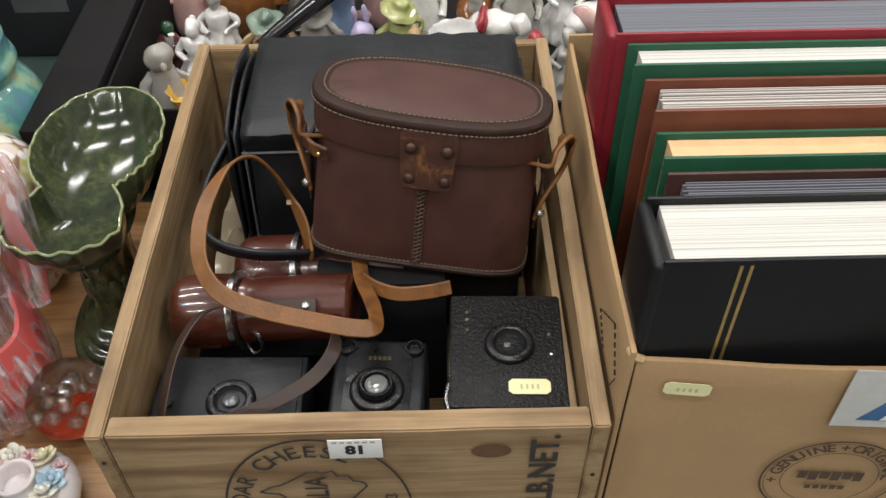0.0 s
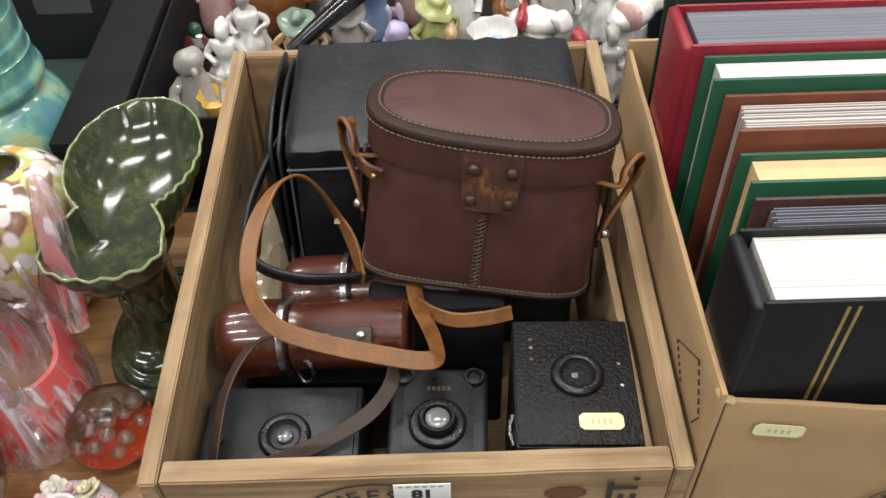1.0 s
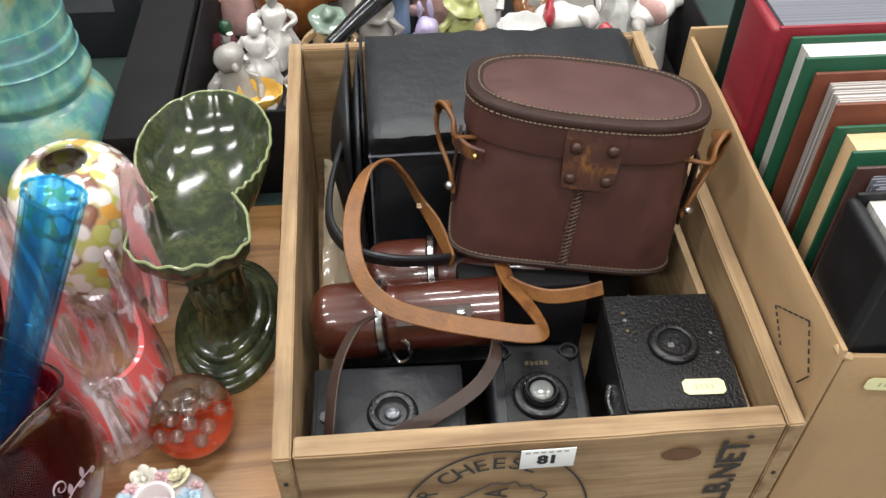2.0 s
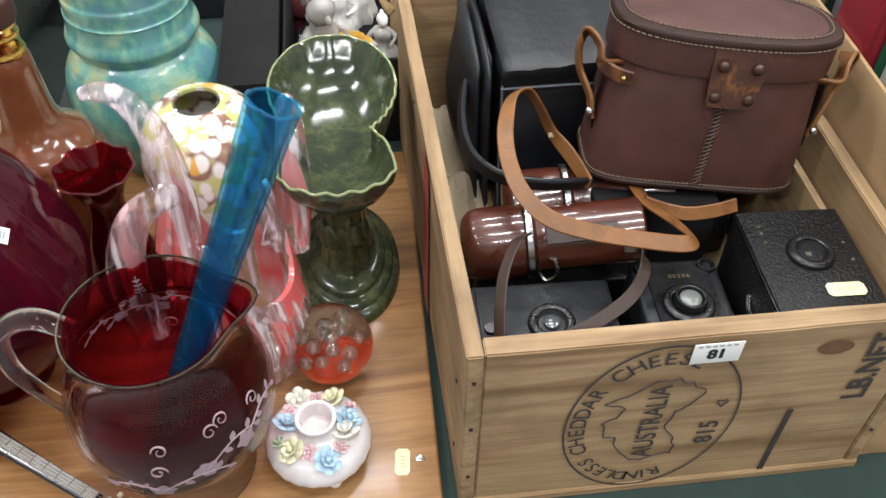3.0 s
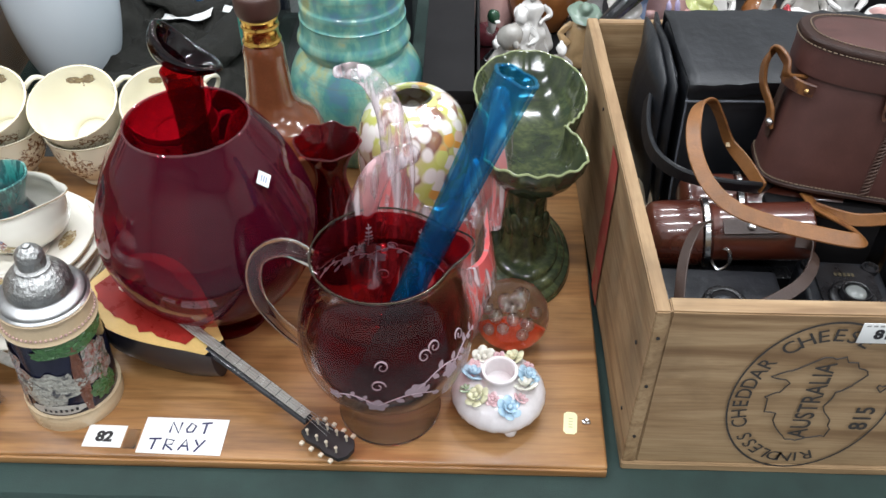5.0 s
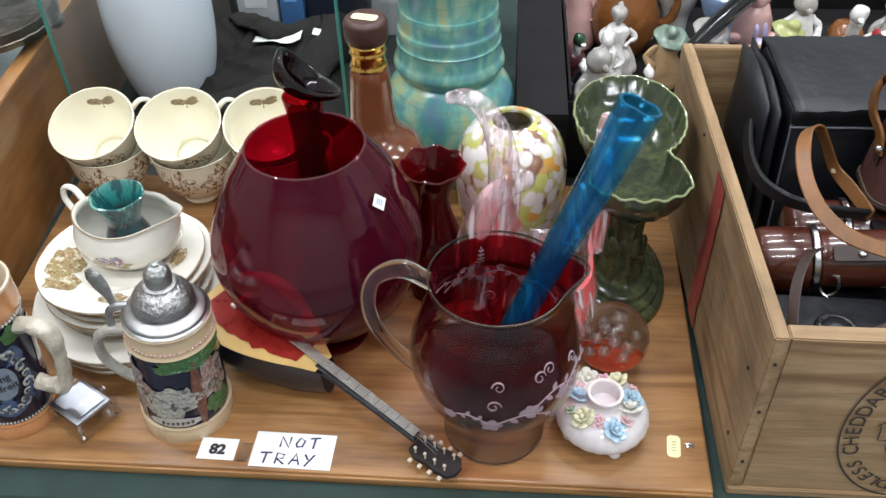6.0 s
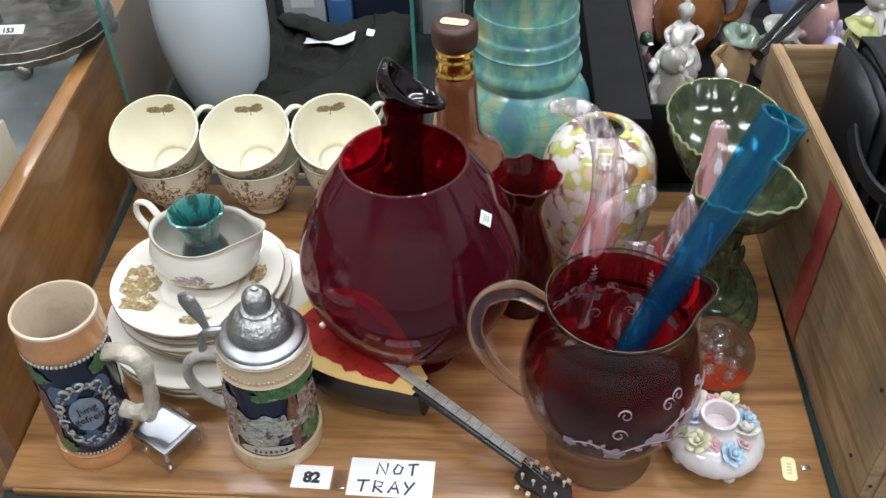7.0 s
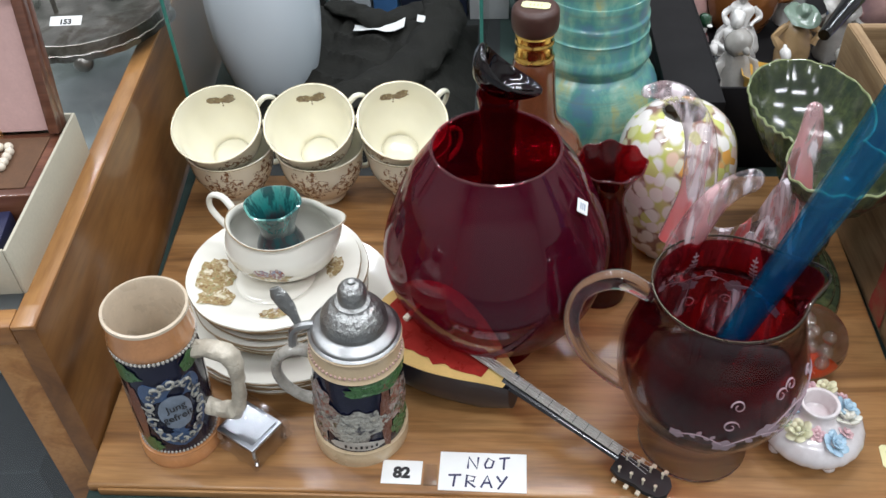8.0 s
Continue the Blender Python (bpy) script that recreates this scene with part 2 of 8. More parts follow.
BROWN_HIDE = surf("brown_leather", (0.074, 0.03, 0.025), 0.43, 0, 0.35, 26, 0.3, 520, 0.0005, stain=((0.034, 0.011, 0.008), 0.58), spec=0.45)
DARK_HIDE = surf("dark_leather_edge", (0.03, 0.013, 0.009), 0.5, 0, 0.5, 60, 0.4, 500, spec=0.3)
TAN_HIDE = surf("tan_strap_leather", (0.2, 0.082, 0.022), 0.42, 0, 0.45, 45, 0.5, 400, 0.0006, stain=((0.1, 0.035, 0.012), 0.56))
WORN_HIDE = surf("worn_flap_leather", (0.066, 0.025, 0.016), 0.45, 0, 0.4, 90, 0.5, 400, 0.0008, stain=((0.19, 0.078, 0.022), 0.52))
BROWN_STRAP = surf("brown_strap_leather", (0.036, 0.018, 0.012), 0.5, 0, 0.35, 60, 0.4, 400, 0.0006)
POLISHED_HIDE = surf("polished_brown_leather", (0.07, 0.016, 0.008), 0.3, 0, 0.45, 30, 0.1, 300, 0.0004, coat=0.9)
BLACK_HIDE = surf("black_leather", (0.0085, 0.0095, 0.012), 0.42, 0, 0.45, 15, 0.4, 60, 0.0025, spec=0.5)
GRAIN_BLACK = surf("pebbled_leatherette", (0.007, 0.007, 0.0075), 0.42, 0, 0.2, 30, 1.0, 420, 0.0022, spec=0.4)
BLACK_PAINT = surf("black_enamel", (0.006, 0.006, 0.007), 0.3, 0, 0.3, 60, 0.1, 300)
STITCH = surf("pale_thread", (0.16, 0.115, 0.075), 0.8, 0, 0.4, 300, 0.3)
BRASS = surf("brass", (0.75, 0.5, 0.2), 0.3, 1, 0.2, 80, 0.1)
STEEL = surf("nickel", (0.6, 0.6, 0.6), 0.25, 1, 0.2, 80, 0.1)
PEWTER = surf("pewter", (0.42, 0.42, 0.42), 0.38, 1, 0.25, 60, 0.2, 260)
CREAM = surf("cream_china", (0.83, 0.79, 0.63), 0.12, 0, 0.04, 12, 0.0, coat=0.5, rvar=0.04)
WHITE_CHINA = surf("white_china", (0.74, 0.715, 0.635), 0.12, 0, 0.03, 12, 0.0, coat=0.5, rvar=0.04)
GILT = surf("gilt_line", (0.3, 0.21, 0.11), 0.35, 0.3, 0.3, 120, 0.0)
CREAM_PAGES = surf("cream_page_edges", (0.72, 0.47, 0.25), 0.9, 0, 0.12, 60, 0.3)

# ---------------------------------------------------------------- room and table
def plain(name, b, mat, label, category):
    return solid(name, b, mat, Matrix(), label, category, kind="structure")


WALL = surf("pale_wall_paint", (0.5, 0.5, 0.48), 0.9, 0, 0.06, 3, 0.1, 80)
CONCRETE = surf("grey_floor", (0.2, 0.21, 0.22), 0.6, 0, 0.2, 4, 0.1, 60)
CEIL = surf("white_ceiling_board", (0.62, 0.62, 0.6), 0.9, 0, 0.05, 3, 0.1, 80)
plain("floor", box(-4, 4, -4, 5, -0.85, -0.75), CONCRETE, "grey concrete sale room floor", "floor")
plain("ceiling", box(-4.1, 4.1, -4.1, 5.1, 3.15, 3.25), CEIL, "white sale room ceiling", "ceiling")
plain("wall_north", box(-4.1, 4.1, 5, 5.1, -0.85, 3.15), WALL, "pale painted sale room wall", "wall")
plain("wall_south", box(-4.1, 4.1, -4.1, -4, -0.85, 3.15), WALL, "pale painted sale room wall", "wall")
plain("wall_west", box(-4.1, -4, -4, 5, -0.85, 3.15), WALL, "pale painted sale room wall", "wall")
plain("wall_east", box(4, 4.1, -4, 5, -0.85, 3.15), WALL, "pale painted sale room wall", "wall")

table = thing("trestle_table", pose(0, 0, 0), "long trestle table under a dark green cloth", "table")
part("tabletop", box(-0.79, 1.5, -0.04, 1.35, -0.03, -0.003, 0.004), TEAK, table)
for x in (-0.7, 1.42):
    for y in (0.06, 1.25):
        part("leg", box(x - 0.02, x + 0.02, y - 0.02, y + 0.02, -0.748, -0.0305, 0.003), TEAK, table)
cloth = bmesh.new()
rows = []
N = 90
for j, (y, z) in enumerate([(1.4, -0.3), (1.37, -0.001), (0.6, 0.0), (0.1, 0.0), (-0.03, 0.0), (-0.043, -0.002), (-0.05, -0.012), (-0.052, -0.1), (-0.055, -0.35), (-0.06, -0.7)]):
    row = []
    for i in range(N + 1):
        left = -0.794 - 0.0857 * max(0.0, y - 0.03)
        x = left + (1.51 - left) * i / N
        w = 0.012 * math.sin(x * 21) * max(0.0, -z) * 1.6 + 0.0006 * math.sin(x * 57 + y * 31)
        row.append(cloth.verts.new((x, y - w, z if z < -0.001 else z + 0.0)))
    rows.append(row)
for a, b in zip(rows, rows[1:]):
    for i in range(N):
        cloth.faces.new((a[i], a[i + 1], b[i + 1], b[i]))
tagged(solid("table_cloth", cloth, CLOTH, Matrix(), "dark green felt cloth draped over the table", "cloth"))

# ---------------------------------------------------------------- cheese crate
crate = thing("wooden_crate", pose(0.165, 0.24, 0), "pine cheese crate with stencilled lettering holding old cameras", "crate")
OFF = Matrix.Translation((-0.165, -0.24, 0))


def crate_part(name, bm, mat, label="", parent=None):
    return part(name, move(bm, OFF), mat, parent or crate, label)


H = 0.209
def board(x0, x1, y0, y1, z0, z1, cuts=8, rough=0.0007, seed=0):
    """A sawn board: slightly uneven, with eased edges."""
    bm = box(x0, x1, y0, y1, z0, z1)
    bmesh.ops.subdivide_edges(bm, edges=bm.edges[:], cuts=cuts, use_grid_fill=True)
    for v in bm.verts:
        v.co += Vector(noise.noise_vector(v.co * 23 + Vector((seed, 0, 0)))) * rough
    bmesh.ops.bevel(bm, geom=[e for e in bm.edges if len(e.link_faces) == 2 and e.calc_face_angle(0) > 1], offset=0.0012, segments=2, affect="EDGES")
    return bm


front = crate_part("front_board", board(0.0005, 0.3295, 0.0, 0.017, 0.0105, H, seed=1), PINE, "front board with black stencil")
def splayed(bm, side):
    """A side board that stands 8 mm further out at the back."""
    for v in bm.verts:
        v.co.x += side * 0.008 * v.co.y / 0.487
    return bm


crate_part("side_board", splayed(board(-0.0125, 0, -0.001, 0.487, 0.0105, H + 0.001, seed=2), -1), PINE_Y, "side board with faded red stripe")
crate_part("side_board", splayed(board(0.33, 0.3425, -0.001, 0.487, 0.0105, H + 0.001, seed=3), 1), PINE_Y)
crate_part("back_board", board(-0.0072, 0.3372, 0.475, 0.487, 0.0105, H, seed=4), PINE)
crate_part("bottom_board", board(-0.0125, 0.3425, -0.003, 0.487, 0.0005, 0.01, seed=5), PINE)
crate_part("inner_cleat", box(0.3225, 0.3295, 0.018, 0.469, 0.012, 0.168, 0.001), PINE_Y)
for i, (x, z) in enumerate([(-0.0065, 0.05), (-0.0065, 0.12), (-0.0065, 0.18), (0.336, 0.06), (0.336, 0.15)]):
    crate_part("nail", move(cyl(0.0016, 0.0016, 0, 0.001, 8), Matrix.Translation((x, -0.0015, z)) @ UPRIGHT), INK)
for y, z in ((0.03, 0.14), (0.03, 0.05), (0.31, 0.195), (0.46, 0.1)):
    crate_part("nail", move(cyl(0.0018, 0.0018, 0, 0.001, 8), Matrix.Translation((-0.0131 - 0.0164 * y, y, z)) @ Matrix.Rotation(radians(-90), 4, "Y")), INK)
stripe = bmesh.new()
for k in range(15):
    z = 0.013 + 0.19 * k / 14
    w = 0.017 + 0.005 * noise.noise(Vector((k * 0.7, 3, 0)))
    y = 0.215 + 0.006 * noise.noise(Vector((k * 0.3, 0, 5)))
    stripe.verts.new((-0.0142 - 0.0164 * (y - w), y - w, z))
    stripe.verts.new((-0.0142 - 0.0164 * (y + w), y + w, z))
stripe.verts.ensure_lookup_table()
for k in range(14):
    stripe.faces.new([stripe.verts[2 * k], stripe.verts[2 * k + 1], stripe.verts[2 * k + 3], stripe.verts[2 * k + 2]])
crate_part("painted_stripe", stripe, RED_PAINT, "worn red painted stripe")

# stencil: an oval ring with curved words
CX, CZ, RA, RB = 0.136, 0.106, 0.069, 0.0965
YS = -0.0016


def oval(f, a):
    return CX + RA * f * math.cos(a), CZ + RB * f * math.sin(a)


ring = bmesh.new()
inner, outer = [], []
for k in range(96):
    a = 2 * math.pi * k / 96
    for f, some in ((0.988, inner), (1.012, outer)):
        x, z = oval(f, a)
        some.append(ring.verts.new((x, YS, z)))
for k in range(96):
    ring.faces.new((inner[k], inner[(k + 1) % 96], outer[(k + 1) % 96], outer[k]))
crate_part("stencil_ring", ring, STAMP)


def curved(text, start, end, size, f=0.84):
    bm = bmesh.new()
    for i, ch in enumerate(text):
        a = radians(start + (end - start) * i / max(1, len(text) - 1))
        x, z = oval(f, a)
        n = math.atan2(RA * math.sin(a), RB * math.cos(a))
        lettering(ch, size, Matrix.Translation((x, YS, z)) @ UPRIGHT @ Matrix.Rotation(n - math.pi / 2, 4, "Z"), bm, 0.0001)
    return bm


crate_part("stencil_word", curved("RINDLESS", 287, 220, 0.0185), STAMP)
crate_part("stencil_word", curved("CHEDDAR", 204, 146, 0.019), STAMP)
crate_part("stencil_word", curved("CHEESE", 126, 66, 0.0205), STAMP)
turned = UPRIGHT @ Matrix.Rotation(radians(90), 4, "Z")
crate_part("stencil_word", lettering("815", 0.022, Matrix.Translation((0.187, YS, 0.083)) @ turned, None, 0.0004), STAMP)
crate_part("stencil_word", lettering("AUSTRALIA", 0.0215, Matrix.Translation((0.137, YS, 0.104)) @ turned @ Matrix.Diagonal((0.92, 1.1, 1, 1)), None, 0.0002), STAMP)
crate_part("stencil_word", lettering("LB.NET.", 0.027, Matrix.Translation((0.3, YS, 0.157)) @ turned, None, 0.0007), STAMP)
crate_part("stencil_bar", move(box(-0.0022, 0.0022, YS, YS + 0.0005, -0.046, 0.046), Matrix.Translation((0.252, 0, 0.058))), STAMP)
heart = [(0, -0.005), (0.0045, 0.001), (0.003, 0.004), (0, 0.002), (-0.003, 0.004), (-0.0045, 0.001)]
crate_part("stencil_mark", sweep([(0.19 + x, YS, 0.124 + z) for x, z in heart + heart[:1]], 0.0006, 5, smooth=False), STAMP)
# the map: the outline of the continent, turned with the word
COAST = [(-0.42, 0.1), (-0.3, 0.22), (-0.16, 0.3), (-0.06, 0.38), (0.06, 0.4), (0.1, 0.3), (0.2, 0.24), (0.26, 0.42), (0.33, 0.26), (0.44, 0.06),
         (0.45, -0.12), (0.38, -0.3), (0.28, -0.36), (0.16, -0.26), (0.1, -0.16), (-0.04, -0.12), (-0.2, -0.22), (-0.36, -0.26), (-0.4, -0.08)]
pts = []
for (x, y), (x2, y2) in zip(COAST, COAST[1:] + COAST[:1]):
    for k in range(3):
        u = k / 3
        j = 0.045 * noise.noise(Vector((x * 9 + u * 5, y * 9, 1)))
        pts.append((x + (x2 - x) * u + j, y + (y2 - y) * u - j))
coast = [(0.137 - y * 0.098, YS, 0.104 + x * 0.128) for x, y in pts]
crate_part("stencil_map", sweep([(x, y, z) for x, y, z in coast + coast[:1]], 0.0006, 5, smooth=False), STAMP)
for ky, kz, kw in ((0.1, 0.13, 1.0), (0.13, 0.07, 1.3), (0.34, 0.15, 0.8)):
    crate_part("knot", move(lathe([(0, 0.0003), (0.004 * kw, 0.0003), (0.008 * kw, 0.0001)], 18, 0.7, 1.6), Matrix.Translation((0.0009 - 0.0164 * ky, ky, kz)) @ Matrix.Rotation(radians(90), 4, "Y")), surf("side_knot", (0.13, 0.062, 0.026), 0.6, 0, 0.5, 90, 0.2))
knot = lathe([(0, 0.0003), (0.004, 0.0003), (0.010, 0.0001)], 18, 1.4, 0.8)
KNOT = surf("dark_knot", (0.13, 0.06, 0.025), 0.6, 0, 0.5, 90, 0.2)
crate_part("knot", move(knot, Matrix.Translation((0.262, -0.0012, 0.183)) @ UPRIGHT), KNOT)


def lot_card(name, w, h, m, text, label, small=None):
    card = thing(name, m, label, "label")
    part("card", box(-w / 2, w / 2, -h / 2, h / 2, 0, 0.0007, 0.0002), PAPER, card)
    part("number", lettering(text, h * 0.62, Matrix.Translation((0.0, -h * 0.05, 0.0009)), None, h * 0.035), INK, card, "bold black printed number")
    if small:
        bars = bmesh.new()
        for k in range(6):
            box(-w * 0.42 + k * w * 0.14, -w * 0.42 + k * w * 0.14 + w * 0.09, h * 0.34, h * 0.42, 0.0007, 0.0009, 0, bars)
        part("print_bars", bars, surf("faint_print", (0.35, 0.35, 0.33), 0.8, 0, 0.1, 60, 0), card)
    return card


lot_card("lot_label", 0.037, 0.0225, Matrix.Translation((0.1685, -0.0022, 0.192)) @ UPRIGHT, "81", "white lot sticker with black number on the crate front", True)

# ---------------------------------------------------------------- wooden board under the glass
tray = thing("wooden_board", pose(-0.41, 0.225, 0), "varnished teak board with a rounded edge carrying glass and china", "board")
bmt = box(-0.384, 0.384, -0.235, 0.235, 0.0005, 0.012, 0.003, seg=3)
tb = part("top_panel", bmt, TEAK, tray)
for v in tb.data.vertices:
    if v.co.x > 0.3 and v.co.y > 0:
        v.co.x += 0.012
    if v.co.x < -0.3 and v.co.y > 0:
        v.co.x -= 0.02
part("lip", box(-0.372, 0.383, -0.2385, -0.2355, 0.001, 0.010, 0.001), TEAK, tray)
lot_card("lot_label", 0.037, 0.025, pose(-0.501, 0.0115, 0.0122, 0, 0, -1), "82", "white lot sticker with black number on the board")
note = thing("paper_note", pose(-0.4265, 0.0135, 0.0122, 0, 0, -1), "white paper card with handwritten ink words", "label")
part("card", box(-0.04, 0.04, -0.0205, 0.0205, 0, 0.0006), PAPER, note)
PEN = surf("blue_black_pen", (0.03, 0.03, 0.09), 0.7, 0, 0.3, 60, 0)


def penned(strokes, h, x0, y0, r=0.0011):
    bm = bmesh.new()
    for i, letter in enumerate(strokes):
        for line in letter:
            join(bm, sweep([(x0 + i * h * 1.15 + x * h, y0 + y * h, 0.0008) for x, y in line], r, 5, 0.3, smooth=False))
    return bm


NOT = [[[(0, 0), (0.05, 1), (0.7, 0), (0.75, 1)]], [[(0.1, 0.4), (0.35, 0.95), (0.75, 0.7), (0.6, 0.15), (0.2, 0.1), (0.1, 0.4)]], [[(0, 0.95), (0.8, 1.05)], [(0.4, 1), (0.35, 0)]]]
TRAY = [[[(-0.1, 0.95), (0.85, 1)], [(0.4, 1), (0.3, 0)]], [[(0.05, 0), (0.1, 1), (0.7, 0.85), (0.6, 0.5), (0.1, 0.5), (0.75, 0)]], [[(0, 0), (0.45, 1), (0.8, 0)], [(0.15, 0.4), (0.7, 0.4)]], [[(0, 1), (0.3, 0.5)], [(0.75, 1), (0.1, -0.1)]]]
part("handwriting", penned(NOT, 0.0125, -0.014, 0.003), PEN, note, "handwritten capital letters")
part("handwriting", penned(TRAY, 0.0125, -0.03, -0.0165), PEN, note, "handwritten capital letters")
tag_thing = thing("price_tag", pose(-0.057, 0.0395, 0.0122, 0, 0, 84), "small pale yellow price sticker on the board", "label")


def price_tag(parent, w=0.026, h=0.0115):
    out = [(-w / 2, -h * 0.3), (-w / 2 + 0.003, -h / 2), (w / 2 - 0.003, -h / 2), (w / 2, -h * 0.3), (w / 2, h * 0.3), (w / 2 - 0.003, h / 2), (-w / 2 + 0.003, h / 2), (-w / 2, h * 0.3)]
    part("sticker", move(extruded(out, 0.0004), Matrix.Translation((0, 0, 0.0006))), YELLOW, parent)
    bars = bmesh.new()
    for k in range(4):
        box(-w * 0.22 + k * w * 0.13, -w * 0.22 + k * w * 0.13 + w * 0.055, -h * 0.18, h * 0.14, 0.0006, 0.0008, 0, bars)
    part("print_bar", bars, surf("grey_print", (0.5, 0.5, 0.28), 0.8, 0, 0.1, 60, 0), parent)


price_tag(tag_thing, 0.026, 0.013)
solid("metal_clip", join(box(-0.004, 0.004, -0.0025, 0.0025, 0, 0.0015, 0.0005), cyl(0.002, 0.002, 0.001, 0.004, 10)), STEEL, pose(-0.0415, 0.041, 0.0122), "small metal fitting on the board", "fitting")
solid("plastic_clip", box(-0.006, 0.006, -0.011, 0.011, 0, 0.001, 0.0004), heavy_glass("clear_plastic", (0.9, 0.9, 0.88), 0.15), pose(-0.4745, 0.009, 0.0122), "clear plastic tag holder on the board", "tag")

# ---------------------------------------------------------------- glass on the board
T = 0.0122
# RUBY's haze makes it denser and paints the ceiling's purple sheen into it
RUBY = thin_glass("ruby_glass", (0.53, 0.035, 0.085), haze=0.085, haze_col=(0.34, 0.025, 0.09), least=0.045)
RUBY_DEEP = thin_glass("deep_ruby_glass", (0.56, 0.05, 0.07), haze=0.035, haze_col=(0.28, 0.02, 0.03))
RUBY_TINT = thin_glass("amethyst_ruby_glass", (0.7, 0.19, 0.22), haze=0.055, haze_col=(0.28, 0.02, 0.04), least=0.006)
CLEAR_BODY = thin_glass("clear_jug_glass", (0.9, 0.86, 0.85), 0.02, 1.1, least=0.03)
CLEAR = heavy_glass("clear_glass", (0.97, 0.98, 0.97))
CLEAR_FOOT = thin_glass("clear_glass_foot", (0.9, 0.89, 0.89), 0.02, 1.6, haze=0.03, haze_col=(0.6, 0.6, 0.6), least=0.07)
CLEAR_THIN = thin_glass("clear_blown_glass", (0.93, 0.94, 0.93))
ETCH = surf("etched_frost", (0.34, 0.25, 0.28), 0.85, 0, 0.1, 80, 0.2)

bowl = thing("glass_balloon_vase", pose(-0.416, 0.178, T), "large ruby red blown glass balloon vase", "vase")
prof = smooth_profile([(0.0, 0.032), (0.03, 0.0325), (0.052, 0.039), (0.074, 0.055), (0.092, 0.079), (0.104, 0.11), (0.107, 0.14), (0.099, 0.172), (0.083, 0.21), (0.068, 0.233), (0.0575, 0.248)], 5)
part("bowl_wall", lathe(shell(prof, 0.0022), 72), RUBY, bowl)
part("rim", lathe([(0.0575 + 0.0014 * math.cos(2 * math.pi * k / 8) - 0.001, 0.2485 + 0.0012 * math.sin(2 * math.pi * k / 8)) for k in range(8)], 72, closed=True), thin_glass("pale_ruby_rim", (0.75, 0.3, 0.35), haze=0.1, haze_col=(0.5, 0.25, 0.28)), bowl, "fire polished rim")
part("foot", lathe(smooth_profile([(0, 0.002), (0.036, 0.0), (0.042, 0.002), (0.04, 0.005), (0.022, 0.012), (0.016, 0.02), (0.02, 0.0318), (0, 0.0318)], 3), 48), thin_glass("pale_ruby_base", (0.7, 0.35, 0.4)), bowl, "thick paler glass foot")
st = thing("price_sticker", Matrix.Translation((-0.343, 0.1355, T + 0.2155)) @ Vector((0.68, -0.39, 0.62)).to_track_quat("Z", "Y").to_matrix().to_4x4() @ pose(0, 0, 0, 0, 0, 35), "small white square sticker on the ruby vase", "label")
part("sticker", box(-0.0062, 0.0062, -0.0062, 0.0062, 0.0005, 0.0011), PAPER, st)
bars = bmesh.new()
for k in range(3):
    box(-0.003, 0.003, -0.003 + k * 0.0024, -0.0018 + k * 0.0024, 0.0011, 0.0013, 0, bars)
part("print_bar", bars, surf("faint_blue_print", (0.3, 0.35, 0.45), 0.8, 0, 0.1, 60, 0), st)

neck = thing("glass_bud_vase", pose(-0.414, 0.188, T + 0.0355) @ Matrix.Diagonal((1, 1, 0.9, 1)), "tall ruby glass vase with a dark lip inside the balloon vase", "vase")
nb = lathe(shell(smooth_profile([(0, 0), (0.028, 0), (0.034, 0.02), (0.03, 0.06), (0.022, 0.12), (0.0155, 0.19), (0.0145, 0.24), (0.0165, 0.268), (0.019, 0.288)], 5), 0.0022), 40)
part("neck", nb, RUBY_DEEP, neck)
lip_shape = smooth_profile([(0.014, -0.012), (0.022, -0.008), (0.029, -0.001), (0.0325, 0.006), (0.0335, 0.0105), (0.0315, 0.0135), (0.0275, 0.012), (0.021, 0.004), (0.013, -0.004), (0.009, -0.012)], 4)
lip = lathe(lip_shape, 48, 1.1, 0.56, ripple=lambda a, i, r, z: (r * (1 + 0.05 * math.cos(3 * a)), z + 0.004 * (r / 0.03) ** 2 * math.cos(2 * a)), closed=True)
part("lip", move(lip, pose(-0.002, 0, 0.305, 10, 46, 8)), thin_glass("black_ruby_lip", (0.16, 0.012, 0.03), 0.02, 1.3, haze=0.05, haze_col=(0.03, 0.008, 0.02), least=0.07), neck, "thick folded dark lip")

# etched jug
jug = thing("glass_jug", pose(-0.232, 0.056, T) @ Matrix.Diagonal((1, 1, 1.05, 1)), "ruby flashed glass jug with etched flowers and clear handle", "jug")
foot = smooth_profile([(0.0, 0.012), (0.02, 0.008), (0.038, 0.0015), (0.047, 0.0), (0.0495, 0.003), (0.047, 0.008), (0.041, 0.016), (0.034, 0.028), (0.0295, 0.038), (0.031, 0.0455), (0.0, 0.0475)], 4)
part("foot", lathe(foot, 56), CLEAR, jug, "clear glass foot")


def spout(a, i, r, z):
    d = math.atan2(math.sin(a - 0.12), math.cos(a - 0.12))
    k = max(0.0, (z - 0.135) / 0.06) ** 1.6
    return r + 0.020 * k * math.exp(-(d / 0.30) ** 2), z + 0.006 * k * math.exp(-(d / 0.5) ** 2)


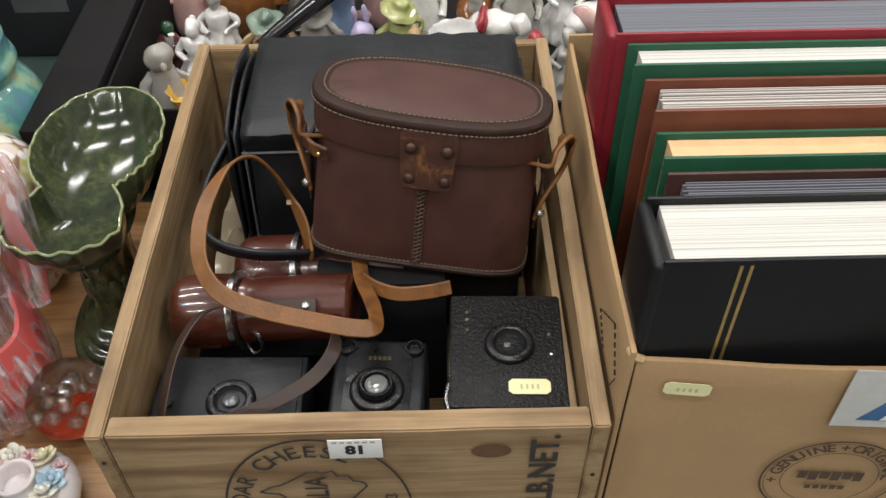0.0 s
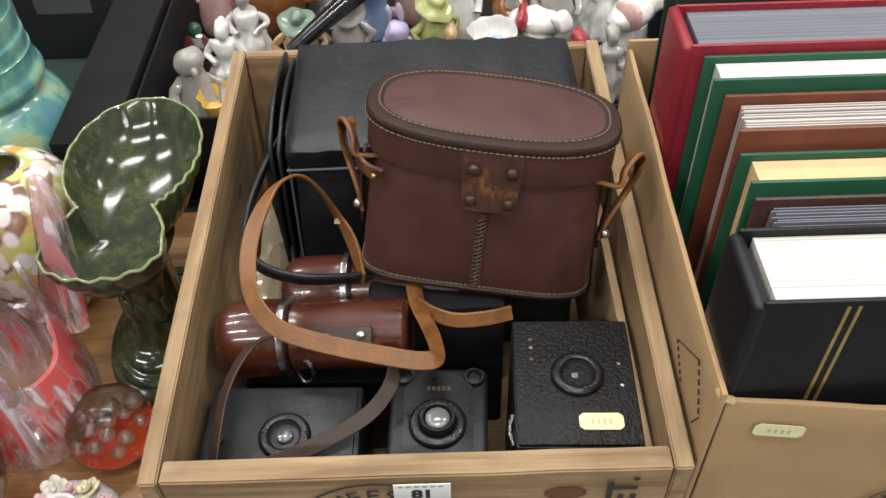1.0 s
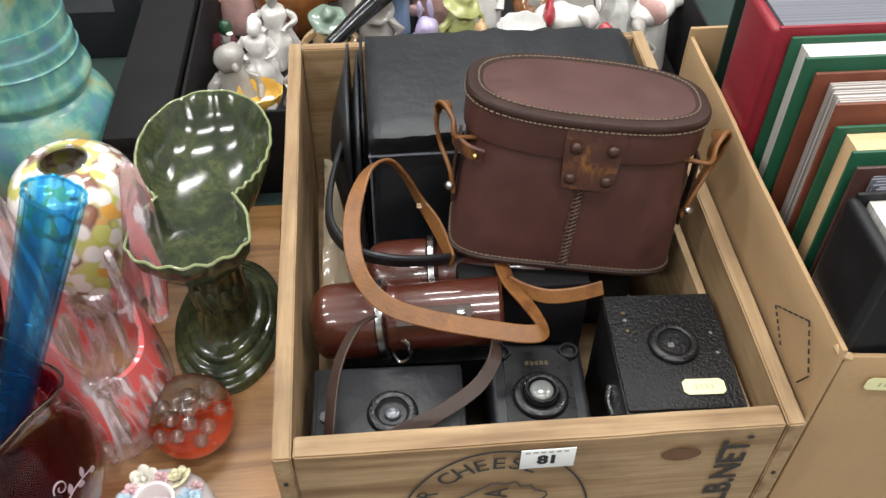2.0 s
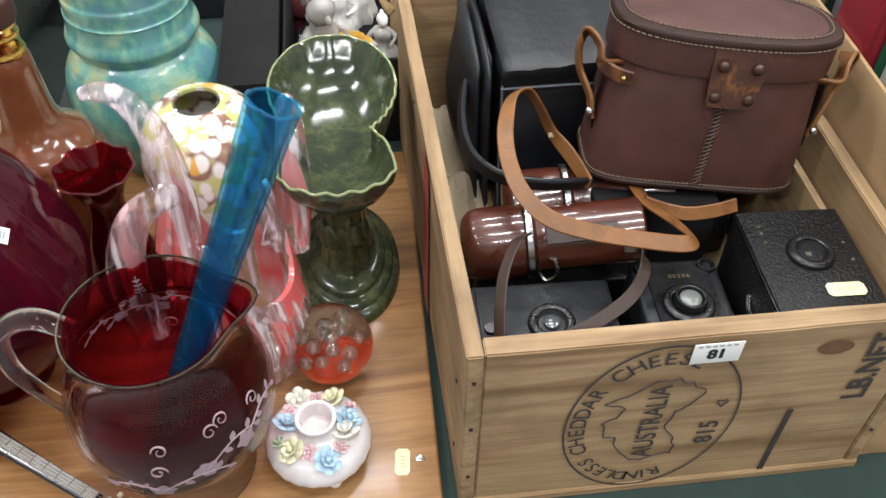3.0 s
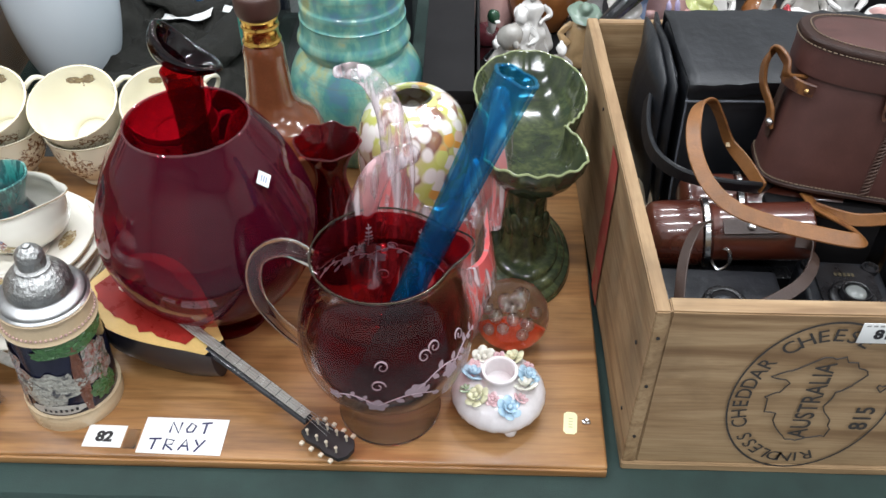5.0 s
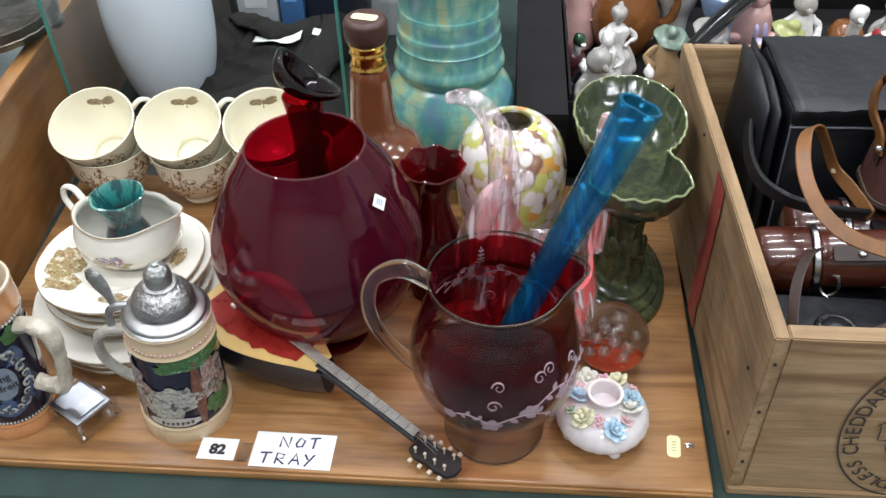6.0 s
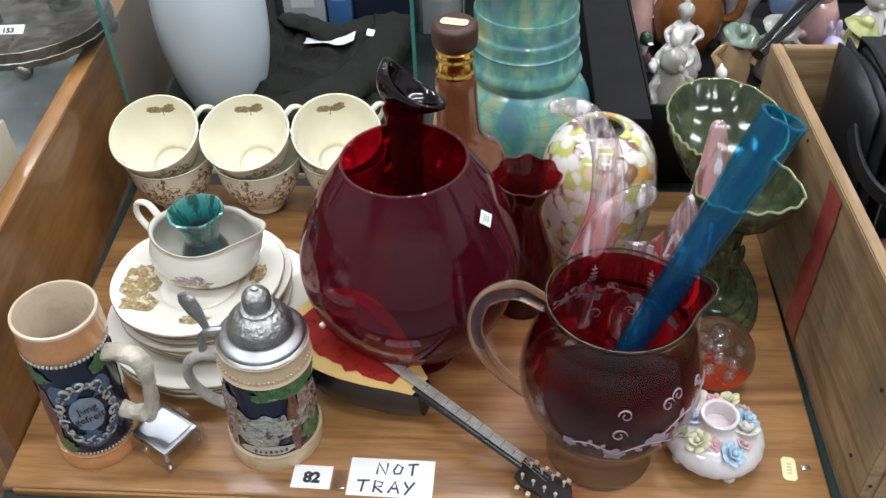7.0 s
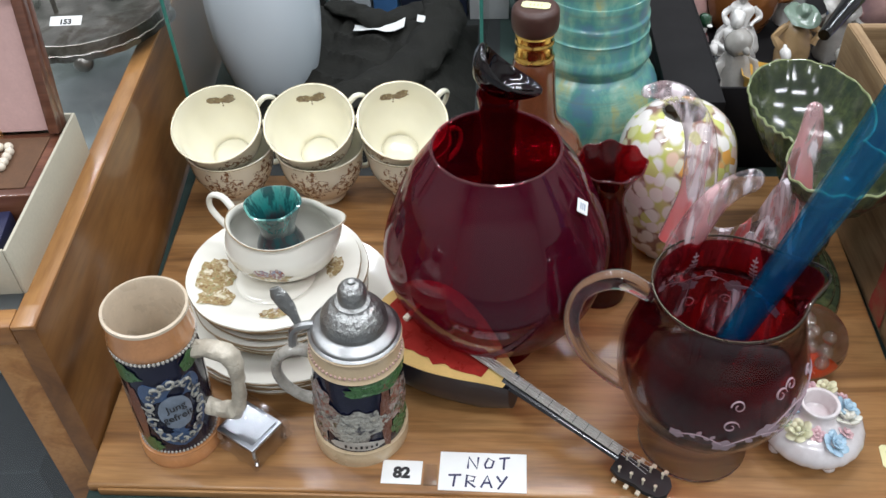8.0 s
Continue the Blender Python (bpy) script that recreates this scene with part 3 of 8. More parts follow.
jp = smooth_profile([(0.0, 0.048), (0.028, 0.048), (0.05, 0.054), (0.0685, 0.07), (0.0775, 0.094), (0.0775, 0.12), (0.0695, 0.146), (0.0595, 0.168), (0.058, 0.182), (0.0605, 0.192)], 5)
part("body", lathe(shell(jp, 0.002), 72, ripple=spout), CLEAR_BODY, jug, "clear glass body")
lp = [(max(0.0, r - 0.0045), z + 0.008) if z < 0.15 else (r - 0.0036, z - 0.002) for r, z in jp if r < 1e-5 or r > 0.02]
part("ruby_lining", lathe(shell(lp, 0.0012), 72, ripple=spout), RUBY_TINT, jug, "ruby flashed lining")
rimpts = []
for k in range(72):
    a = 2 * math.pi * k / 72
    r, z = spout(a, 0, 0.0597, 0.192)
    rimpts.append((r * math.cos(a), r * math.sin(a), z))
part("gilt_rim", sweep(rimpts + rimpts[:1], 0.0009, 6, smooth=False, caps=False), surf("dark_gilt", (0.07, 0.055, 0.04), 0.3, 0.8, 0.3, 80, 0), jug, "tarnished gilt rim")
part("handle", sweep([(-0.058, 0.012, 0.172), (-0.085, 0.016, 0.183), (-0.112, 0.02, 0.165), (-0.118, 0.021, 0.125), (-0.103, 0.02, 0.09), (-0.078, 0.016, 0.066), (-0.066, 0.013, 0.062)], [0.0075, 0.0085, 0.0075, 0.007, 0.0065, 0.007, 0.008], 14), CLEAR, jug, "applied clear glass handle")


def on_jug(u, z, lift=None):
    """A place on the jug's outside at angle u (0 faces the camera) and height z."""
    for (r0, z0), (r1, z1) in zip(jp, jp[1:]):
        if z0 <= z <= z1 and z1 > z0:
            r = r0 + (r1 - r0) * (z - z0) / (z1 - z0) + (lift or 0.0009)
            a = -math.pi / 2 + u
            r += -0.0003 if lift is None and u < 1.5 else -0.0068 if lift is None else 0
            return (r * math.cos(a), r * math.sin(a), z)
    return (0, -0.06, z)


def scroll(u, z, s, flip=1, turns=1.2):
    pts = []
    for k in range(15):
        f = k / 14
        a = f * turns * 2 * math.pi
        rr = s * (1 - f * 0.75)
        pts.append(on_jug(u + flip * rr * math.cos(a) / 0.07, z + rr * math.sin(a)))
    return sweep(pts, [0.0006, 0.0011, 0.0006], 5, 0.4, smooth=False)


def petal(u, z, length, turn, width=0.3):
    bm = bmesh.new()
    n = 7
    left, right = [], []
    for k in range(n):
        f = k / (n - 1)
        w = length * width * math.sin(math.pi * min(1, f * 0.92 + 0.04))
        cx, cz = f * length * math.cos(turn), f * length * math.sin(turn)
        px, pz = -math.sin(turn) * w, math.cos(turn) * w
        left.append(bm.verts.new(on_jug(u + (cx + px) / 0.07, z + cz + pz)))
        right.append(bm.verts.new(on_jug(u + (cx - px) / 0.07, z + cz - pz)))
    for k in range(n - 1):
        bm.faces.new((left[k], left[k + 1], right[k + 1], right[k]))
    return bm


def etched_spray(u, z, s, lean=0.0):
    bm = bmesh.new()
    for k in range(5):
        join(bm, petal(u, z, s * 0.8, lean + k * 2 * math.pi / 5, 0.42))
    stem = [on_jug(u + f * s * 4.2 / 0.07, z + s * (0.9 * math.sin(f * 3.2) + f * lean)) for f in [k / 10 for k in range(11)]]
    join(bm, sweep(stem, 0.0006, 5, 0.4, smooth=False))
    for k in range(5):
        f = 0.3 + k * 0.15
        uu, zz = u + f * s * 4.2 / 0.07, z + s * (0.9 * math.sin(f * 3.2) + f * lean)
        join(bm, petal(uu, zz, s * 0.75, 1.1 if k % 2 else -0.8, 0.3))
    return bm


for u, z, s, lean in ((-0.02, 0.094, 0.0115, 0.15), (0.42, 0.108, 0.0105, 0.7), (0.85, 0.112, 0.0105, 0.7), (-0.5, 0.098, 0.0075, -0.1), (2.75, 0.132, 0.0115, 0.1), (3.3, 0.128, 0.0105, 0.15), (2.2, 0.126, 0.0105, 0.4), (3.75, 0.135, 0.009, 0.1)):
    part("etched_flower", etched_spray(u, z, s, lean), ETCH, jug, "frosted etched flower spray")
for u, z, s, f in ((0.0, 0.118, 0.0062, 1), (0.055, 0.136, 0.0058, -1), (0.55, 0.138, 0.006, 1), (0.7, 0.142, 0.006, -1), (1.1, 0.135, 0.006, -1), (3.25, 0.104, 0.007, 1), (3.1, 0.148, 0.006, -1), (3.7, 0.152, 0.005, -1), (2.8, 0.112, 0.006, 1)):
    part("etched_scroll", scroll(u, z, s, f), ETCH, jug, "frosted etched scroll")


def etched_fern(u, z, length):
    bm = sweep([on_jug(u, z + length * f / 8) for f in range(9)], 0.0005, 5, 0.4, smooth=False)
    for k in range(5):
        for side in (0.5, 2.64):
            join(bm, petal(u, z + length * (0.15 + 0.17 * k), 0.007 - 0.0007 * k, side, 0.26))
    return bm


for u, z in ((3.45, 0.15), (2.5, 0.152)):
    part("etched_fern", etched_fern(u, z, 0.032), ETCH, jug, "frosted etched fern")

# blue stretched vase leaning in the jug
def blue_streaks(t):
    return ramp(t, tex_noise(t, coords(t, (70, 70, 5)), 1.0, 3, 0.5, 0.6), [(0.34, (0.14, 0.5, 0.8)), (0.48, (0.36, 0.74, 0.91)), (0.62, (0.68, 0.93, 0.98))])


BLUE = thin_glass("peacock_blue_glass", (0.16, 0.52, 0.8), gloss=1.1, body=blue_streaks, haze=0.06, haze_col=(0.01, 0.25, 0.5))
a0, a1 = Vector((-0.255, 0.047, T + 0.045)), Vector((-0.126, 0.099, 0.358))
length = (a1 - a0).length


def ribbed(a, i, r, z):
    f = z / length
    ruff = max(0.0, (f - 0.9) / 0.1)
    return r * (1 + 0.02 * math.cos(14 * a + 2.6 * f)), z + 0.0006 * ruff * math.cos(5 * a + 1)


bp = smooth_profile([(0, 0), (0.0115, 0.0), (0.0125, 0.006), (0.011, 0.05), (0.0122, 0.12), (0.0138, 0.2), (0.0165, 0.28), (0.0178, length - 0.01), (0.0182, length)], 5)
bv = thing("blue_glass_vase", Matrix.Translation(a0) @ (a1 - a0).to_track_quat("Z", "Y").to_matrix().to_4x4(), "tall peacock blue ribbed glass vase leaning in the jug", "vase")
part("tube", lathe(shell(bp, 0.003), 112, ripple=ribbed), BLUE, bv)
part("rim", lathe([(0.0176 + 0.0013 * math.cos(2 * math.pi * k / 8), length + 0.0012 * math.sin(2 * math.pi * k / 8)) for k in range(8)], 60, ripple=ribbed, closed=True), thin_glass("pale_blue_rim", (0.45, 0.8, 0.92), haze=0.12, haze_col=(0.1, 0.4, 0.6)), bv, "paler ground rim")
part("base", lathe([(0, -0.001), (0.0132, -0.001), (0.0142, 0.002), (0.0138, 0.006), (0, 0.005)], 40), BLUE, bv, "thick glass base")

# pulled art glass vase
m_art, tt, bb, nd, lk = nodes_of("pink_white_streaked_glass")
height = nd("ShaderNodeSeparateXYZ")
lk(coords(tt), height.inputs["Vector"])
low = ramp(tt, height.outputs["Z"], [(0.02, (0.3, 0.3, 0.3)), (0.05, (1, 1, 1)), (0.16, (0.8, 0.8, 0.8)), (0.27, (0.25, 0.25, 0.25))])
flame = ramp(tt, tex_noise(tt, coords(tt, (60, 60, 6)), 1.0, 2, 0.4, 0.5), [(0.53, (0, 0, 0)), (0.59, (0.95, 0.95, 0.95))])
flame = mix(tt, flame, low, 1.0, "MULTIPLY")
wisp = ramp(tt, tex_noise(tt, coords(tt, (95, 95, 4)), 1.0, 2, 0.45, 0.4), [(0.48, (0.02, 0.02, 0.02)), (0.57, (0.3, 0.3, 0.3)), (0.64, (0.75, 0.75, 0.75))])
lk(mix(tt, (0.84, 0.74, 0.77), (0.72, 0.03, 0.02), flame), bb.inputs["Base Color"])
bb.inputs["Roughness"].default_value = 0.08
clear, blend, lw, gl, top = nd("ShaderNodeBsdfTransparent"), nd("ShaderNodeMixShader"), nd("ShaderNodeLayerWeight"), nd("ShaderNodeBsdfGlossy"), nd("ShaderNodeMixShader")
clear.inputs["Color"].default_value = (0.95, 0.92, 0.92, 1)
gl.inputs["Roughness"].default_value = 0.04
lk(mix(tt, wisp, flame, 1.0, "LIGHTEN"), blend.inputs["Fac"])
lk(clear.outputs[0], blend.inputs[1])
lk(bb.outputs[0], blend.inputs[2])
lw.inputs["Blend"].default_value = 0.45
mlt, cube = nd("ShaderNodeMath"), nd("ShaderNodeMath")
cube.operation = "POWER"
cube.inputs[1].default_value = 2.5
mlt.operation = "MULTIPLY_ADD"
mlt.inputs[1].default_value, mlt.inputs[2].default_value = 0.7, 0.05
lk(lw.outputs["Facing"], cube.inputs[0])
lk(cube.outputs[0], mlt.inputs[0])
lk(mlt.outputs[0], top.inputs["Fac"])
lk(blend.outputs[0], top.inputs[1])
lk(gl.outputs[0], top.inputs[2])
lk(top.outputs[0], tt.nodes["Material Output"].inputs["Surface"])
ART = m_art
art = thing("art_glass_vase", pose(-0.192, 0.175, T), "red and white streaked art glass vase with pulled curling tips", "vase")
TIPS = [(radians(142), 0.26), (radians(262), 0.22), (radians(35), 0.25)]


def pulled(a, i, r, z):
    k = max(0.0, (z - 0.06) / 0.07)
    up = 0.0
    for ta, h in TIPS:
        d = math.atan2(math.sin(a - ta), math.cos(a - ta))
        up = max(up, math.exp(-(d / 0.42) ** 2))
    return r * (1 - 0.12 * up * k), z + k * (0.085 * up - 0.02)


ap = smooth_profile([(0, 0.004), (0.03, 0.0), (0.05, 0.002), (0.061, 0.022), (0.065, 0.055), (0.062, 0.09), (0.055, 0.13)], 5)
part("body", lathe(shell(ap, 0.005), 72, ripple=pulled), ART, art)
C = Vector((-0.192, 0.175, T))
for pts, rad in (
    ([(-0.238, 0.205, 0.13), (-0.229, 0.207, 0.19), (-0.234, 0.213, 0.245), (-0.25, 0.222, 0.276), (-0.268, 0.228, 0.284), (-0.283, 0.23, 0.282)], [0.021, 0.017, 0.014, 0.011, 0.009, 0.006]),
    ([(-0.256, 0.138, 0.09), (-0.26, 0.122, 0.16), (-0.254, 0.117, 0.21), (-0.241, 0.117, 0.246), (-0.226, 0.119, 0.262), (-0.212, 0.121, 0.268)], [0.02, 0.0175, 0.0145, 0.0125, 0.0115, 0.0105]),
    ([(-0.146, 0.208, 0.12), (-0.134, 0.222, 0.18), (-0.13, 0.232, 0.225), (-0.131, 0.239, 0.256)], [0.022, 0.017, 0.013, 0.008]),
):
    line = smooth_line([Vector(p) - C for p in pts], 8)
    radii = [rad[min(int(f), len(rad) - 2)] * (1 - f + min(int(f), len(rad) - 2)) + rad[min(int(f), len(rad) - 2) + 1] * (f - min(int(f), len(rad) - 2)) for f in [k / (len(line) - 1) * (len(rad) - 1) for k in range(len(line))]]
    d, r_end = (line[-1] - line[-2]).normalized(), radii[-1]
    for ahead, thin in ((0.3, 0.93), (0.55, 0.8), (0.75, 0.6), (0.9, 0.35), (0.97, 0.08)):
        line.append(line[-1] * 0 + Vector(pts[-1]) - C + d * r_end * ahead)
        radii.append(r_end * thin)
    part("pulled_tip", sweep(line, radii, 16, 0.65, up=(0, 1, 0), smooth=False), ART, art)

# spatter vase
m_sp, tt, bb, nd, lk = nodes_of("spatter_glass")
vo = nd("ShaderNodeTexVoronoi")
vo.inputs["Scale"].default_value = 72
wv = nd("ShaderNodeTexNoise")
wv.inputs["Scale"].default_value = 30
lk(coords(tt), wv.inputs["Vector"])
lk(mix(tt, coords(tt, (1, 1, 0.8)), wv.outputs["Color"], 0.006), vo.inputs["Vector"])
sep = nd("ShaderNodeSeparateColor")
lk(vo.outputs["Color"], sep.inputs["Color"])
spots = ramp(tt, sep.outputs[0], [(0.0, (0.78, 0.75, 0.7)), (0.6, (0.76, 0.7, 0.68)), (0.64, (0.55, 0.58, 0.16)), (0.74, (0.6, 0.6, 0.22)), (0.78, (0.78, 0.75, 0.72)), (0.93, (0.72, 0.62, 0.62)), (0.97, (0.7, 0.36, 0.08))])
gaps = ramp(tt, tex_noise(tt, coords(tt), 30, 1, 0.4), [(0.38, (0.5, 0.52, 0.12)), (0.47, (0.52, 0.46, 0.22)), (0.52, (0.2, 0.09, 0.07)), (0.6, (0.3, 0.16, 0.1)), (0.66, (0.6, 0.56, 0.4))])
edge = ramp(tt, vo.outputs["Distance"], [(0.5, (0, 0, 0)), (0.66, (0.95, 0.95, 0.95))])
lk(mix(tt, spots, gaps, edge), bb.inputs["Base Color"])
bb.inputs["Roughness"].default_value, bb.inputs["Coat Weight"].default_value = 0.1, 0.8
bb.inputs["Subsurface Weight"].default_value = 0.0
sp = smooth_profile([(0, 0.003), (0.03, 0), (0.04, 0.003), (0.055, 0.035), (0.0635, 0.085), (0.0635, 0.125), (0.055, 0.155), (0.038, 0.173), (0.022, 0.178)], 5)
sgv = thing("spatter_glass_vase", pose(-0.222, 0.338, T), "round white and yellow spatter glass vase", "vase")
part("body", lathe(shell(sp, 0.003), 48), m_sp, sgv)
part("rim", lathe([(0.0212 + 0.0018 * math.cos(2 * math.pi * k / 8), 0.1783 + 0.0016 * math.sin(2 * math.pi * k / 8)) for k in range(8)], 40, closed=True), CLEAR_FOOT, sgv, "clear glass rim")

# small ruffled vase
def ruffle(a, i, r, z):
    k = max(0.0, (z - 0.15) / 0.026)
    return r * (1 + 0.03 * k * math.cos(8 * a)), z + 0.0015 * k * math.cos(8 * a + 0.6)


rp = smooth_profile([(0, 0.002), (0.026, 0), (0.03, 0.004), (0.033, 0.04), (0.029, 0.08), (0.019, 0.115), (0.0165, 0.135), (0.022, 0.155), (0.034, 0.176)], 5)
rgv = thing("ruffled_glass_vase", pose(-0.304, 0.252, T), "small ruby glass vase with a ruffled rim", "vase")
part("body", lathe(shell(rp, 0.002), 64, ripple=ruffle), RUBY_DEEP, rgv)
part("rim", lathe([(0.0338 + 0.001 * math.cos(2 * math.pi * k / 8), 0.1762 + 0.001 * math.sin(2 * math.pi * k / 8)) for k in range(8)], 64, ripple=ruffle, closed=True), thin_glass("bright_ruby_edge", (0.8, 0.3, 0.34), haze=0.1, haze_col=(0.5, 0.2, 0.2)), rgv, "thin polished frill edge")

# ---------------------------------------------------------------- china and pottery on the board
def bend(bm, r, lift=0.0004, face=0.0):
    """Wraps a flat x, y drawing round a cylinder of radius r (or a function of height), centred on the angle face."""
    for v in bm.verts:
        rr = (r(v.co.y) if callable(r) else r) + lift + v.co.z
        a = face + v.co.x / (rr + 1e-6)
        v.co = Vector((rr * math.cos(a), rr * math.sin(a), v.co.y))
    return bm


def radius_at(profile, z):
    for (r0, z0), (r1, z1) in zip(profile, profile[1:]):
        if min(z0, z1) <= z <= max(z0, z1) and abs(z1 - z0) > 1e-7:
            return r0 + (r1 - r0) * (z - z0) / (z1 - z0)
    return profile[-1][0]


def blot(w, h, seed, n=26, rough=0.4, rings=4):
    """A flat patch with an uneven outline, for a printed picture."""
    bm = bmesh.new()
    c = bm.verts.new((0, 0, 0))
    last = None
    for j in range(1, rings + 1):
        ring = []
        for k in range(n):
            a = 2 * math.pi * k / n
            f = (1 + rough * noise.noise(Vector((math.cos(a) * 2.2, math.sin(a) * 2.2, seed)))) * j / rings
            ring.append(bm.verts.new((w / 2 * f * math.cos(a), h / 2 * f * math.sin(a), 0)))
        for k in range(n):
            if last:
                bm.faces.new((last[k], ring[k], ring[(k + 1) % n], last[(k + 1) % n]))
            else:
                bm.faces.new((c, ring[k], ring[(k + 1) % n]))
        last = ring
    return bm


def printed(name, colours, ground, scale=160, cover=0.5):
    """A transfer print: fine many-coloured specks over the glaze."""
    m, t, b, nd, link = nodes_of(name)
    v = coords(t)
    n1 = tex_noise(t, v, scale, 6, 0.7, 1.0)
    step = 0.5 / max(1, len(colours) - 1)
    stops = [(0.28 + i * step, c) for i, c in enumerate(colours)]
    c = ramp(t, n1, stops)
    f = ramp(t, tex_noise(t, v, scale * 0.6, 5, 0.7, 0.5), [(cover - 0.04, (0, 0, 0)), (cover + 0.06, (1, 1, 1))])
    link(mix(t, ground, c, f), b.inputs["Base Color"])
    b.inputs["Roughness"].default_value, b.inputs["Coat Weight"].default_value = 0.15, 0.5
    return m


HUNT = printed("hunting_print", [(0.07, 0.04, 0.02), (0.22, 0.13, 0.055), (0.36, 0.27, 0.13), (0.22, 0.24, 0.12), (0.2, 0.24, 0.3)], (0.66, 0.6, 0.45), 200, 0.42)
FOXHUNT = printed("brown_scene_print", [(0.06, 0.03, 0.015), (0.17, 0.075, 0.035), (0.34, 0.2, 0.1), (0.16, 0.12, 0.07)], (0.83, 0.79, 0.63), 330, 0.5)
BIRD = printed("bird_print", [(0.06, 0.035, 0.02), (0.2, 0.13, 0.06), (0.3, 0.22, 0.1)], (0.42, 0.34, 0.18), 320, 0.4)
PATCH = printed("printed_blue_red", [(0.05, 0.04, 0.03), (0.3, 0.09, 0.05), (0.2, 0.25, 0.36), (0.45, 0.5, 0.55)], (0.6, 0.6, 0.55), 300, 0.44)

CUP = smooth_profile([(0, 0.004), (0.018, 0.003), (0.022, 0.0), (0.025, 0.003), (0.026, 0.008), (0.038, 0.02), (0.048, 0.038), (0.052, 0.056), (0.0545, 0.066)], 4)


GILT_PALE = surf("rubbed_gilt", (0.5, 0.42, 0.27), 0.3, 0.4, 0.4, 160, 0.0)


def teacup(m, handle_turn, label):
    cup = thing("teacup", m, label, "cup", "hunting scene teacups")
    part("bowl", lathe(shell(CUP, 0.0022), 48), CREAM, cup)
    part("gilt_rim", lathe([(0.0547, 0.0658), (0.0544, 0.0664), (0.0538, 0.0664), (0.0534, 0.0658)], 48, closed=True), GILT_PALE, cup, "thin gilt rim line")
    h = sweep([(0.051, 0, 0.054), (0.066, 0, 0.06), (0.077, 0, 0.05), (0.074, 0, 0.034), (0.06, 0, 0.022), (0.046, 0, 0.024)], [0.0042, 0.0036, 0.0034, 0.0034, 0.004, 0.0045], 10, 0.75)
    part("handle", move(h, Matrix.Rotation(radians(handle_turn), 4, "Z")), CREAM, cup)
    for face, w in ((-128, 0.052), (-62, 0.05), (25, 0.04), (150, 0.05)):
        part("printed_scene", bend(move(blot(w, 0.036, face, 40, 0.7), Matrix.Translation((0, 0.042, 0))), lambda z: radius_at(CUP, z), 0.0005, radians(face)), FOXHUNT, cup, "brown transfer printed hunting scene")
    bird = bmesh.new()
    for w, h2, dx, dy, s, lift in ((0.02, 0.0105, -0.0085, 0.004, 1, -30), (0.021, 0.0095, 0.0095, 0.003, 4, 16), (0.0065, 0.018, 0.0, -0.001, 6, 24)):
        join(bird, move(blot(w, h2, s, 18, 0.5, 2), Matrix.Translation((dx, 0.045 + dy, 0.0001 * s)) @ Matrix.Rotation(radians(lift), 4, "Z")))
    part("printed_bird", bend(bird, lambda z: radius_at(CUP, z) - 0.0022, -0.0007, radians(96)), BIRD, cup, "small printed flying bird inside the bowl")
    return cup


for x, y, turn in ((-0.744, 0.42, 40), (-0.632, 0.42, 30), (-0.526, 0.43, 35)):
    teacup(pose(x, y, T, 0, 0, turn) @ Matrix.Diagonal((1, 1, 1.15, 1)), 0, "cream china teacup with brown hunting print, under another cup")
for x, y, z, turn, tilt in ((-0.75, 0.41, 0.127, 0, 24), (-0.638, 0.41, 0.129, 0, 24), (-0.528, 0.42, 0.125, 12, 24)):
    m = pose(x, y, z, tilt, 9 if turn else 0, 0) @ pose(0, 0, -0.076, 0, 0, turn) @ Matrix.Diagonal((1, 1, 1.15, 1))
    teacup(m, 38, "cream china teacup tilted in the cup below")

PLATE = smooth_profile([(0, 0.003), (0.045, 0.003), (0.05, 0.0), (0.054, 0.001), (0.062, 0.006), (0.078, 0.010), (0.1, 0.0155), (0.1125, 0.0175)], 4)


def wavy(n, amp):
    return lambda a, i, r, z: (r * (1 + amp * (r / 0.1) ** 2 * abs(math.sin(n * a / 2))), z)


def dish_plate(m, scale, label, picture=False):
    pl = thing("china_plate", m, label, "plate", "stacked china plates")
    prof = [(r * scale, z * scale) for r, z in PLATE]
    part("plate_body", lathe(shell(prof, 0.0028), 64, ripple=wavy(10, 0.012)), WHITE_CHINA, pl)
    rr, zz = prof[-1]
    part("gilt_rim", lathe([(rr + 0.0004, zz - 0.0004), (rr + 0.0003, zz + 0.0012), (rr - 0.0012, zz + 0.0018), (rr - 0.0014, zz + 0.001)], 64, ripple=wavy(10, 0.012), closed=True), GILT, pl, "worn gilt edge")
    if picture:
        for px, py, w, h, s, mat in ((-0.06, -0.01, 0.036, 0.05, 3, HUNT), (-0.05, -0.04, 0.036, 0.03, 5, HUNT), (0.062, 0.005, 0.018, 0.03, 8, HUNT), (0.012, -0.062, 0.03, 0.016, 11, HUNT), (0.014, -0.058, 0.014, 0.012, 4, PATCH)):
            bl = blot(w, h, s)
            for v in bl.verts:
                v.co += Vector((px, py, 0))
                r = math.hypot(v.co.x, v.co.y)
                v.co.z = next((z0 + (z1 - z0) * (r - r0) / (r1 - r0) for (r0, z0), (r1, z1) in zip(prof[8:], prof[9:]) if r0 <= r < r1), prof[0][1]) + 0.0036
            part("printed_scene", bl, mat, pl, "printed hunting picture on the rim")
    return pl


